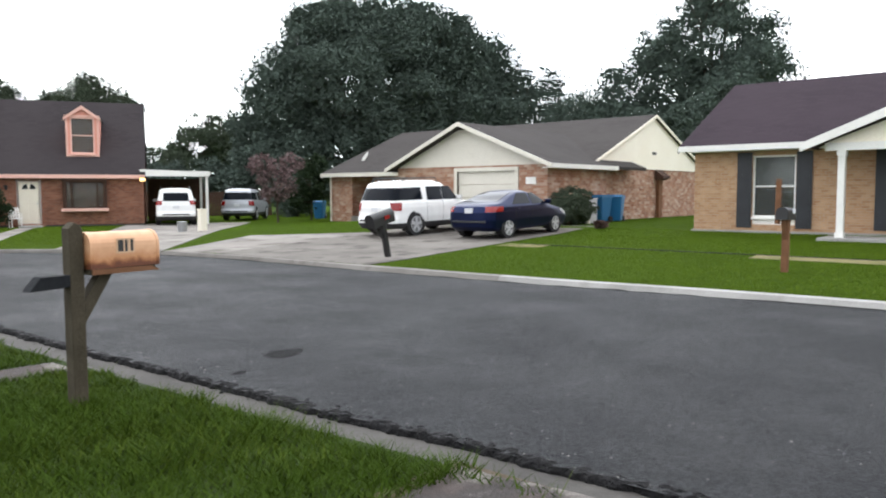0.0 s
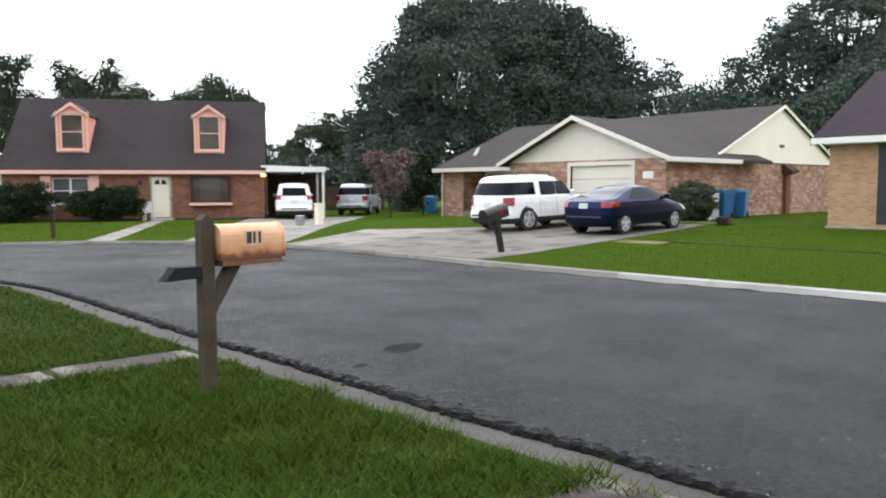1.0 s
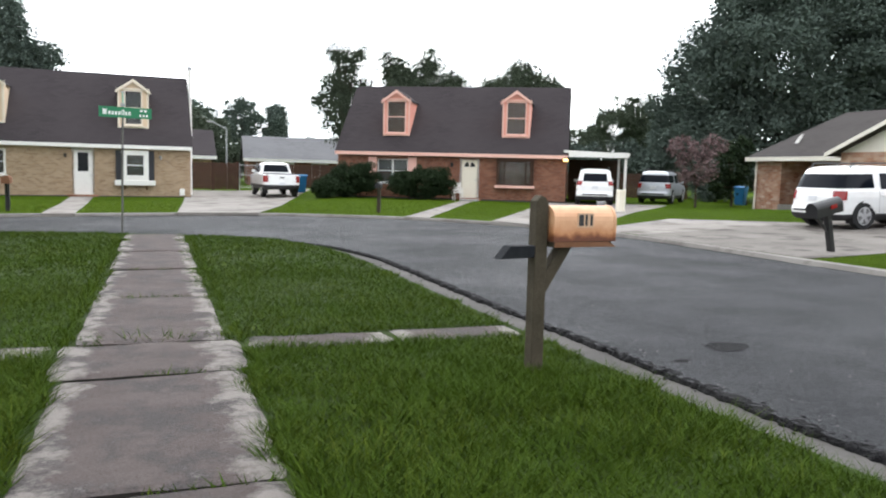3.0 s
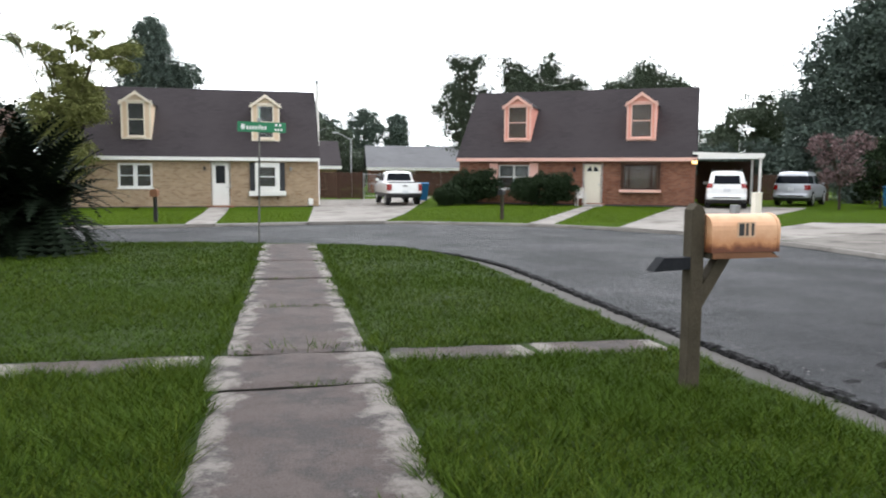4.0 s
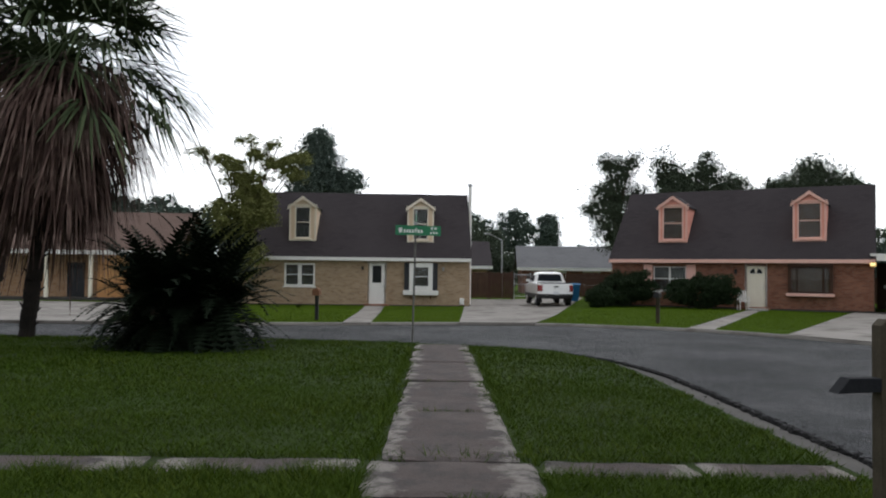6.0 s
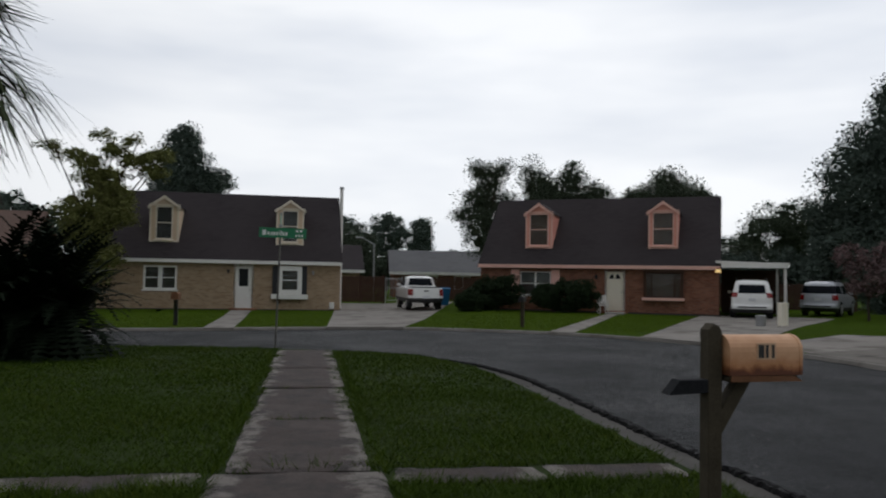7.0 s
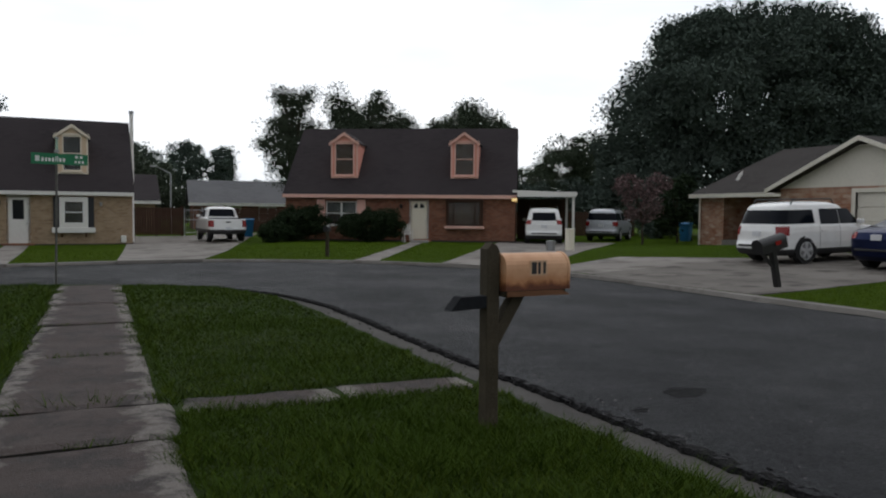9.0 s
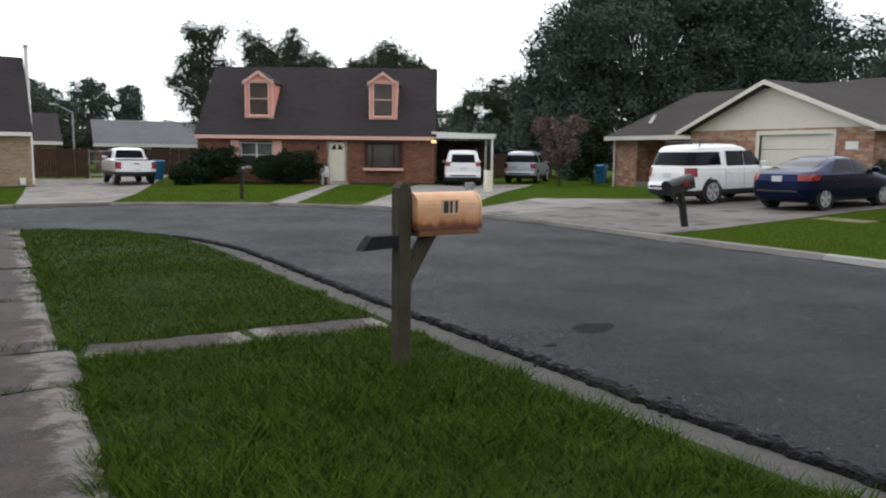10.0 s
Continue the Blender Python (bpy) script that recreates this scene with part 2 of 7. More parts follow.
def slab_mat():
    """Old sidewalk concrete: sandy grain, pale scoured spots, brown-black mould in uneven sheets."""
    m, n, l, p = nodes_of("weathered_sidewalk")
    v = coords(n)
    r = n.new("ShaderNodeObjectInfo").outputs["Random"]
    off = n.new("ShaderNodeVectorMath")
    off.operation = "MULTIPLY_ADD"
    off.inputs[1].default_value = (1, 1, 1)
    l.new(v, off.inputs[0])
    comb = n.new("ShaderNodeCombineXYZ")
    k = n.new("ShaderNodeMath")
    k.operation = "MULTIPLY"
    k.inputs[1].default_value = 37.0
    l.new(r, k.inputs[0])
    l.new(k.outputs[0], comb.inputs[0])
    l.new(k.outputs[0], comb.inputs[1])
    l.new(comb.outputs[0], off.inputs[2])
    w = off.outputs[0]
    # brown-grey trodden middle, paler scoured borders
    col = mixed(n, l, noised(n, l, w, 1.1, 8, 0.36, 0.64, 0.7), (0.056, 0.041, 0.038), (0.105, 0.082, 0.076))
    sep = n.new("ShaderNodeSeparateXYZ")
    l.new(v, sep.inputs[0])
    ab = n.new("ShaderNodeMath")
    ab.operation = "ABSOLUTE"
    l.new(sep.outputs[0], ab.inputs[0])
    rag = n.new("ShaderNodeMath")
    rag.operation = "MULTIPLY_ADD"
    rag.inputs[1].default_value = 0.34
    l.new(noised(n, l, w, 2.6, 8, 0.3, 0.7, 0.7), rag.inputs[0])
    l.new(ab.outputs[0], rag.inputs[2])
    edge_f = n.new("ShaderNodeMapRange")
    edge_f.inputs["From Min"].default_value, edge_f.inputs["From Max"].default_value, edge_f.inputs["To Max"].default_value = 0.57, 0.68, 0.9
    l.new(rag.outputs[0], edge_f.inputs["Value"])
    col = mixed(n, l, edge_f.outputs[0], col, (0.30, 0.275, 0.25))
    col = mixed(n, l, noised(n, l, w, 2.3, 8, 0.47, 0.58, 0.74), col, (0.042, 0.037, 0.038))
    col = mixed(n, l, noised(n, l, w, 4.6, 9, 0.60, 0.69, 0.80), col, (0.27, 0.245, 0.228))
    g = noised(n, l, w, 80, 4, 0.3, 0.7)
    col = mixed(n, l, 0.28, col, mixed(n, l, g, (0.05, 0.042, 0.038), (0.24, 0.215, 0.20)))
    l.new(col, p.inputs["Base Color"])
    p.inputs["Roughness"].default_value, p.inputs["Specular IOR Level"].default_value = 0.9, 0.2
    bumped(n, l, p, noised(n, l, w, 22, 8, 0.3, 0.7, 0.8), 0.8, 0.02)
    return m


M_SLAB = slab_mat()
M_DRIVE = worn("driveway_concrete", (0.16, 0.146, 0.132), (0.27, 0.25, 0.228), 0.35, 30, 0.92, 0.3, 0.004, c3=(0.075, 0.062, 0.052), amount=0.75)
M_DRIVE_STAINED = worn("stained_driveway_concrete", (0.105, 0.094, 0.084), (0.18, 0.165, 0.148), 0.5, 30, 0.9, 0.3, 0.004, c3=(0.045, 0.038, 0.033), amount=0.8)
M_BRICK_PINK = brick_mat("red_brick", [(0.16, 0.06, 0.038), (0.33, 0.14, 0.088), (0.45, 0.22, 0.14)], (0.22, 0.17, 0.14))
M_BRICK_TAN = brick_mat("buff_brick", [(0.27, 0.18, 0.11), (0.50, 0.355, 0.225), (0.62, 0.47, 0.32)], (0.40, 0.33, 0.26))
M_BRICK_MIX = brick_mat("mottled_brick", [(0.22, 0.075, 0.038), (0.40, 0.155, 0.078), (0.50, 0.24, 0.135), (0.80, 0.66, 0.53)], (0.36, 0.29, 0.24), 0.3, 0.1, 0.5)
M_BRICK_OCHRE = brick_mat("ochre_brick", [(0.36, 0.19, 0.10), (0.54, 0.33, 0.19), (0.66, 0.45, 0.28)], (0.40, 0.33, 0.26))
M_ROOF = roof_mat("charcoal_shingle", (0.026, 0.022, 0.024), (0.042, 0.036, 0.038))
M_ROOF_GREY = roof_mat("grey_shingle", (0.034, 0.030, 0.029), (0.052, 0.047, 0.045))
M_ROOF_PALE = roof_mat("pale_grey_shingle", (0.10, 0.10, 0.105), (0.14, 0.14, 0.145))
M_ROOF_PLUM = roof_mat("dark_plum_shingle", (0.022, 0.016, 0.021), (0.036, 0.026, 0.033))
M_ROOF_BROWN = roof_mat("brown_shingle", (0.080, 0.054, 0.045), (0.115, 0.078, 0.065))
M_PINK = worn("salmon_pink_paint", (0.72, 0.30, 0.23), (0.78, 0.35, 0.27), 1.2, 30, 0.6, 0.1)
M_PINK_TRIM = worn("pale_pink_trim_paint", (0.80, 0.44, 0.36), (0.86, 0.52, 0.44), 1.2, 30, 0.6, 0.1)
M_BLIND_BROWN = worn("brown_drawn_blind", (0.15, 0.07, 0.045), (0.20, 0.10, 0.065), 2, 40, 0.9, 0.1)
M_WHITE = worn("white_paint", (0.74, 0.72, 0.68), (0.82, 0.80, 0.77), 1.0, 30, 0.55, 0.1)
M_CREAM = worn("cream_siding_paint", (0.84, 0.76, 0.62), (0.89, 0.82, 0.69), 0.8, 30, 0.65, 0.15)
M_TRIM_WARM = worn("warm_white_trim_paint", (0.72, 0.63, 0.51), (0.80, 0.71, 0.59), 1.0, 30, 0.6, 0.1)
M_BEIGE = worn("beige_dormer_paint", (0.62, 0.47, 0.32), (0.70, 0.54, 0.38), 0.8, 30, 0.65, 0.15)
M_SIDING = worn("pale_grey_siding_paint", (0.64, 0.60, 0.52), (0.70, 0.66, 0.58), 0.8, 30, 0.6, 0.1)
M_DARK = worn("dark_shutter_paint", (0.010, 0.011, 0.015), (0.020, 0.022, 0.028), 2, 40, 0.5, 0.15)
M_GLASS = glass_mat("window_glass", (0.55, 0.58, 0.57), 0.04, 0.95, 0.2)
M_DOOR_GLASS = glass_mat("dark_door_glass", (0.02, 0.022, 0.024), 0.06)
M_CURTAIN = worn("pale_blind", (0.20, 0.20, 0.20), (0.28, 0.28, 0.27), 1, 50, 0.9, 0.1)
M_WOOD = worn("weathered_wood", (0.04, 0.034, 0.022), (0.07, 0.058, 0.040), 4, 60, 0.9, 0.6, 0.006)
M_WOOD_BROWN = worn("brown_wood", (0.13, 0.06, 0.03), (0.20, 0.10, 0.055), 4, 60, 0.85, 0.5, 0.005)
M_FENCE = worn("dark_fence_wood", (0.045, 0.026, 0.018), (0.075, 0.042, 0.03), 2, 40, 0.9, 0.4)
M_ARM = worn("blackened_wood", (0.008, 0.009, 0.011), (0.018, 0.019, 0.022), 5, 60, 0.9, 0.5, 0.004)
M_BLACK = plain("black_paint", (0.012, 0.012, 0.013), 0.45)
M_BARK = worn("bark", (0.045, 0.035, 0.028), (0.085, 0.068, 0.052), 2, 25, 0.95, 1.0, 0.03)
M_GALV = plain("galvanised_steel", (0.38, 0.39, 0.40), 0.45, 0.8)
M_GREEN_SIGN = plain("green_sign_face", (0.01, 0.19, 0.08), 0.4)
M_TEXT = plain("white_lettering", (0.8, 0.82, 0.8), 0.5)
M_NUM = plain("black_numeral", (0.02, 0.02, 0.02), 0.6)
# haze is put into this leaf colour as a pale grey-blue lift
M_LEAF_HAZED = leaf_mat("hazed_tree_leaf", (0.066, 0.090, 0.076), (0.076, 0.102, 0.084), (0.088, 0.116, 0.094))
M_LEAF_MID = leaf_mat("tree_leaf", (0.046, 0.062, 0.042), (0.066, 0.086, 0.056), (0.094, 0.114, 0.076))
M_LEAF_LIGHT = leaf_mat("yellow_green_leaf", (0.095, 0.11, 0.034), (0.145, 0.155, 0.05), (0.20, 0.20, 0.075))
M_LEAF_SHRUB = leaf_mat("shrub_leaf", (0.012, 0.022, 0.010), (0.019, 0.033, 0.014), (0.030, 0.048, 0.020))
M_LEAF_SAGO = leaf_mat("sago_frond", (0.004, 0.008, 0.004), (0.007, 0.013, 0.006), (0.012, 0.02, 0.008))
M_LEAF_PINK = leaf_mat("crape_myrtle_bloom", (0.06, 0.06, 0.05), (0.15, 0.10, 0.10), (0.32, 0.22, 0.23))
M_LEAF_PALM = leaf_mat("palm_frond", (0.03, 0.045, 0.022), (0.05, 0.07, 0.032), (0.085, 0.10, 0.05))
M_FROND_DEAD = clumped_leaf_mat("dead_palm_frond", (0.022, 0.014, 0.012), (0.085, 0.052, 0.044), (0.23, 0.165, 0.14))
M_BLUE_BIN = plain("blue_bin_plastic", (0.008, 0.13, 0.30), 0.5)
M_CAR_WHITE = plain("white_car_paint", (0.86, 0.86, 0.85), 0.25, 0.0, 0.6)
M_CAR_BLUE = plain("navy_car_paint", (0.003, 0.009, 0.046), 0.30, 0.68, 0.03)
M_CAR_SILVER = plain("silver_car_paint", (0.46, 0.48, 0.52), 0.3, 0.2, 0.5)
M_CAR_GLASS = glass_mat("car_glass", (0.004, 0.006, 0.010), 0.06, 0.0, 0.24)
M_CAR_GLASS.node_tree.nodes["Principled BSDF"].inputs["IOR"].default_value = 1.3
M_TYRE = plain("tyre_rubber_and_well_shade", (0.015, 0.015, 0.016), 0.85)
M_RIM = plain("alloy_rim", (0.78, 0.78, 0.79), 0.4, 0.1)
M_TAIL = plain("red_tail_lamp", (0.26, 0.008, 0.008), 0.2, 0.0, 0.5)
M_PLASTIC = plain("dark_trim_plastic", (0.025, 0.025, 0.027), 0.6)
M_PLATE = plain("plate", (0.65, 0.66, 0.68), 0.5)


def mailbox_mat():
    m, n, l, p = nodes_of("rusty_peach_metal")
    v = coords(n)
    sep = n.new("ShaderNodeSeparateXYZ")
    l.new(v, sep.inputs[0])
    col = mixed(n, l, noised(n, l, v, 6, 5), (0.56, 0.30, 0.16), (0.67, 0.39, 0.225))
    wob = n.new("ShaderNodeMath")
    wob.operation = "MULTIPLY_ADD"
    wob.inputs[1].default_value = 0.06
    l.new(noised(n, l, v, 9, 8, 0.3, 0.7, 0.7), wob.inputs[0])
    l.new(sep.outputs[2], wob.inputs[2])
    r = n.new("ShaderNodeMapRange")
    r.inputs["From Min"].default_value, r.inputs["From Max"].default_value = 1.095, 1.045
    l.new(wob.outputs[0], r.inputs["Value"])
    r2 = n.new("ShaderNodeMapRange")
    r2.inputs["From Min"].default_value, r2.inputs["From Max"].default_value = 1.17, 1.06
    l.new(wob.outputs[0], r2.inputs["Value"])
    col = mixed(n, l, r2.outputs[0], col, (0.42, 0.165, 0.055))
    col = mixed(n, l, r.outputs[0], col, (0.12, 0.036, 0.014))
    col = mixed(n, l, noised(n, l, v, 16, 6, 0.66, 0.86), col, (0.22, 0.08, 0.03))
    l.new(col, p.inputs["Base Color"])
    p.inputs["Roughness"].default_value = 0.55
    return m


M_BOX = mailbox_mat()


# ---------- builders ----------
def link_mesh(name, bm, material, parent=None, label="", smooth=False):
    me = bpy.data.meshes.new(name)
    bm.normal_update()
    bm.to_mesh(me)
    bm.free()
    me.materials.append(material)
    if smooth:
        for f in me.polygons:
            f.use_smooth = True
    ob = new(name, me)
    if parent:
        ob.parent = parent
    if label:
        ob["label"] = label
    return ob


def part(name, bm, material, parent, label="", smooth=False):
    return link_mesh(name, bm, material, parent, label, smooth)


def empty(name, m, label, category, group=""):
    ob = new(name)
    ob.matrix_world = m
    ob.empty_display_size = 0.2
    return tagged(ob, label, category, group)


def add_box(bm, x0, x1, y0, y1, z0, z1, bevel=0.0):
    vs = [bm.verts.new((x, y, z)) for z in (z0, z1) for x, y in ((x0, y0), (x1, y0), (x1, y1), (x0, y1))]
    fs = [bm.faces.new([vs[i] for i in f]) for f in ((3, 2, 1, 0), (4, 5, 6, 7), (0, 1, 5, 4), (1, 2, 6, 5), (2, 3, 7, 6), (3, 0, 4, 7))]
    if bevel:
        es = list({e for f in fs for e in f.edges})
        bmesh.ops.bevel(bm, geom=es, offset=bevel, segments=2, affect="EDGES", profile=0.5)
    return bm


def box(x0, x1, y0, y1, z0, z1, bevel=0.0):
    return add_box(bmesh.new(), x0, x1, y0, y1, z0, z1, bevel)


def add_prism(bm, outline, lo, hi, axis="y", bevel=0.0):
    """Extrude a closed outline. axis: the way of extrusion; outline holds the other two coordinates in order."""
    def at(a, b, c):
        return (a, c, b) if axis == "y" else (c, a, b) if axis == "x" else (a, b, c)
    a = [bm.verts.new(at(p, q, lo)) for p, q in outline]
    b = [bm.verts.new(at(p, q, hi)) for p, q in outline]
    n = len(a)
    fs = [bm.faces.new(a), bm.faces.new(b[::-1])]
    fs += [bm.faces.new((a[i], b[i], b[(i + 1) % n], a[(i + 1) % n])) for i in range(n)]
    bmesh.ops.recalc_face_normals(bm, faces=fs)
    if bevel:
        bmesh.ops.bevel(bm, geom=list({e for f in fs[:2] for e in f.edges}), offset=bevel, segments=2, affect="EDGES", profile=0.5)
    return bm


def prism(outline, lo, hi, axis="y", bevel=0.0):
    return add_prism(bmesh.new(), outline, lo, hi, axis, bevel)


def add_tube(bm, p, q, r0, r1=None, seg=10, caps=True):
    p, q = Vector(p), Vector(q)
    r1 = r0 if r1 is None else r1
    turn = (q - p).to_track_quat("Z", "Y").to_matrix()
    rings = [[bm.verts.new(c + turn @ Vector((r * math.cos(2 * math.pi * i / seg), r * math.sin(2 * math.pi * i / seg), 0))) for i in range(seg)] for c, r in ((p, r0), (q, r1))]
    for i in range(seg):
        bm.faces.new((rings[0][i], rings[0][(i + 1) % seg], rings[1][(i + 1) % seg], rings[1][i]))
    if caps:
        bm.faces.new(rings[0][::-1])
        bm.faces.new(rings[1])
    return bm


def add_path_tube(bm, pts, r, seg=8):
    """A tube along a bent line, its rings joined."""
    pts = [Vector(p) for p in pts]
    rings = []
    for i, p in enumerate(pts):
        d = (pts[min(i + 1, len(pts) - 1)] - pts[max(i - 1, 0)]).normalized()
        a = d.cross(Vector((0.3, 1, 0.2))).normalized()
        b = d.cross(a)
        rings.append([bm.verts.new(p + (a * math.cos(2 * math.pi * k / seg) + b * math.sin(2 * math.pi * k / seg)) * r) for k in range(seg)])
    for u, w in zip(rings, rings[1:]):
        for k in range(seg):
            bm.faces.new((u[k], u[(k + 1) % seg], w[(k + 1) % seg], w[k]))
    bm.faces.new(rings[0][::-1])
    bm.faces.new(rings[-1])
    bmesh.ops.recalc_face_normals(bm, faces=bm.faces)
    return bm


def tube(p, q, r0, r1=None, seg=10):
    return add_tube(bmesh.new(), p, q, r0, r1, seg)


def raw_mesh(name, verts, faces_n, material, parent=None):
    """A mesh of separate polygons with faces_n corners each, from an array (count * faces_n, 3)."""
    me = bpy.data.meshes.new(name)
    count = len(verts) // faces_n
    me.vertices.add(len(verts))
    me.vertices.foreach_set("co", np.asarray(verts, dtype=np.float32).ravel())
    me.loops.add(len(verts))
    me.loops.foreach_set("vertex_index", np.arange(len(verts), dtype=np.int32))
    me.polygons.add(count)
    me.polygons.foreach_set("loop_start", np.arange(0, len(verts), faces_n, dtype=np.int32))
    me.update(calc_edges=True)
    me.validate()
    me.materials.append(material)
    ob = new(name, me)
    if parent:
        ob.parent = parent
    return ob


def gz(x, y):
    """Height of the lawns across the road: they climb gently from the kerb to the houses."""
    right = min(0.24, 0.027 * max(0, x - 12.4)) + 0.13 * min(1, max(0, (x - 21.8) / 2.2))
    s = min(1, max(0, (25 - y) / 9))
    back = min(1, max(0, (y - 19) / 8)) * (0.07 - 0.19 * min(1, max(0, (9 - x) / 4)))
    return right * s * s * (3 - 2 * s) + back


def smooth_line(pts, step=0.6):
    """Catmull-Rom through the points."""
    out = []
    p = [Vector(a) for a in pts]
    p = [2 * p[0] - p[1]] + p + [2 * p[-1] - p[-2]]
    for i in range(1, len(p) - 2):
        a, b, c, d = p[i - 1:i + 3]
        n = max(1, min(24, int((c - b).length / step)))
        for k in range(n):
            t = k / n
            out.append(0.5 * (2 * b + (c - a) * t + (2 * a - 5 * b + 4 * c - d) * t * t + (3 * b - a - 3 * c + d) * t ** 3))
    return out + [p[-2]]


def normals_left(line):
    res = []
    for i in range(len(line)):
        d = (line[min(i + 1, len(line) - 1)] - line[max(i - 1, 0)]).normalized()
        res.append(Vector((-d.y, d.x)))
    return res


def strip(name, line, offs, material, wob=0.0, zfun=None, parent=None):
    """A band along a line: offs are (distance to its left, height)."""
    bm = bmesh.new()
    nl = normals_left(line)
    rows = []
    for i, (p, nn) in enumerate(zip(line, nl)):
        row = []
        for d, z in offs:
            w = wob * (noise.noise(Vector((p.x * 1.7, p.y * 1.7, d * 3))) + 0.7 * noise.noise(Vector((p.x * 7, p.y * 7, d * 2))) + 0.9 * noise.noise(Vector((p.x * 19, p.y * 19, d * 12)))) if wob else 0
            z += 0.6 * wob * noise.noise(Vector((p.x * 17, p.y * 17, d * 40))) if wob else 0
            q = p + nn * (d + w)
            row.append(bm.verts.new((q.x, q.y, z + (zfun(q.x, q.y) if zfun else 0))))
        rows.append(row)
    for a, b in zip(rows, rows[1:]):
        for i in range(len(offs) - 1):
            bm.faces.new((a[i], b[i], b[i + 1], a[i + 1]))
    bmesh.ops.recalc_face_normals(bm, faces=bm.faces)
    if sum(f.normal.z for f in bm.faces) < 0:
        bmesh.ops.reverse_faces(bm, faces=bm.faces)
    return link_mesh(name, bm, material, parent)


# ---------- ground, road, kerbs ----------
ground = link_mesh("ground", box(-1500, 1500, -1500, 1500, -1.2, -0.3), M_GRASS_SOIL)
tagged(ground, "green turf ground reaching the horizon", "ground", kind="structure")

NEAR = smooth_line([(4.3, -70), (4.2, -20), (4.09, -5.8), (3.98, -2.8), (3.92, 0.2), (3.88, 2.6), (3.88, 5.2), (3.70, 7.6), (2.95, 9.7), (1.5, 11.1), (-0.6, 11.9), (-4.5, 12.6), (-9.5, 12.5), (-20, 12.6), (-70, 14)], 0.35)
FAR = smooth_line([(12.6, -70), (12.4, -20), (12.2, -5), (11.85, 0), (11.65, 5), (11.6, 9.6), (10.9, 13.0), (9.4, 15.4), (7.2, 17.5), (3.4, 19.0), (0.3, 18.8), (-3, 18.1), (-6, 17.6), (-12, 17.4), (-25, 18), (-70, 20)], 0.35)

bm = bmesh.new()
outline = [bm.verts.new((p.x, p.y, -0.075)) for p in NEAR + FAR[::-1]]
face = bm.faces.new(outline)
if face.normal.z < 0:
    face.normal_flip()
bmesh.ops.triangulate(bm, faces=[face])
road = link_mesh("road", bm, M_ASPHALT)
tagged(road, "worn dark grey asphalt road bending round a corner", "road", kind="structure")

def dense(line, y0, y1, step):
    """The stretch of a line between two heights of y, resampled finely."""
    out = []
    for a, b in zip(line, line[1:]):
        if y0 <= a.y <= y1 and a.x > 0:
            n = max(1, int((b - a).length / step))
            out += [a.lerp(b, k / n) for k in range(n)]
    return out


edge = strip("trim_asphalt_edge", dense(NEAR, -14, 12, 0.025), [(-0.09, -0.0765), (-0.05, -0.0725), (-0.015, -0.0705), (0.012, -0.076), (0.03, -0.10), (0.04, -0.14)], M_EDGE, 0.035)
tagged(edge, "crumbling black asphalt edge along the gutter", "road edge", kind="structure")
edge = strip("trim_far_asphalt_edge", FAR, [(0.10, -0.072), (0.02, -0.066), (-0.05, -0.085), (-0.08, -0.14)], M_EDGE, 0.03)
tagged(edge, "crumbling black asphalt edge along the gutter", "road edge", kind="structure")

kerb = strip("kerb_near", NEAR, [(-0.3, -0.118), (0.06, -0.112), (0.30, -0.095), (0.40, -0.05), (0.47, -0.014), (0.57, 0.0), (0.70, -0.06)], M_KERB)
tagged(kerb, "stained concrete roll kerb with gutter along the grass", "kerb", kind="structure")
M_KERB_OLD = worn("aged_kerb_concrete", (0.13, 0.12, 0.108), (0.22, 0.207, 0.19), 0.7, 35, 0.9, 0.4, 0.005, c3=(0.08, 0.07, 0.058), amount=0.6)
far_profile = [(0.3, -0.118), (-0.04, -0.11), (-0.10, -0.08), (-0.15, 0.0), (-0.29, 0.016), (-0.40, -0.06)]
turn_k = min(i for i, q in enumerate(FAR) if q.y > 1.0)
kerb = strip("kerb_far_new", FAR[:turn_k + 1], far_profile, M_KERB_NEW)
tagged(kerb, "new pale concrete roll kerb along the far lawns", "kerb", kind="structure")
kerb = strip("kerb_far_old", FAR[turn_k:], far_profile, M_KERB_OLD)
tagged(kerb, "aged grey concrete roll kerb round the bend", "kerb", kind="structure")

# near lawn: one flat sheet inside the kerb
nl = normals_left(NEAR)
inner = [p + q * 0.54 for p, q in zip(NEAR, nl)]
bm = bmesh.new()
vs = [bm.verts.new((p.x, p.y, 0.0)) for p in inner] + [bm.verts.new(c) for c in ((-70, -70, 0),)]
face = bm.faces.new(vs)
if face.normal.z < 0:
    face.normal_flip()
bmesh.ops.triangulate(bm, faces=[face])
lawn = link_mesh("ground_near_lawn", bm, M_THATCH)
tagged(lawn, "mown green lawn round the street corner", "lawn", kind="structure")

far_offs = [(-d, 0.0) for d in (0.29, 1, 2, 3, 4, 5, 6, 7, 8, 9, 10, 11, 12.4, 14, 17, 21, 26, 34, 60, 150)]
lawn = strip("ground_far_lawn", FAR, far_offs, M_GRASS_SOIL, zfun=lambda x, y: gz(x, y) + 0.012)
tagged(lawn, "mown green front lawns across the road", "lawn", kind="structure")


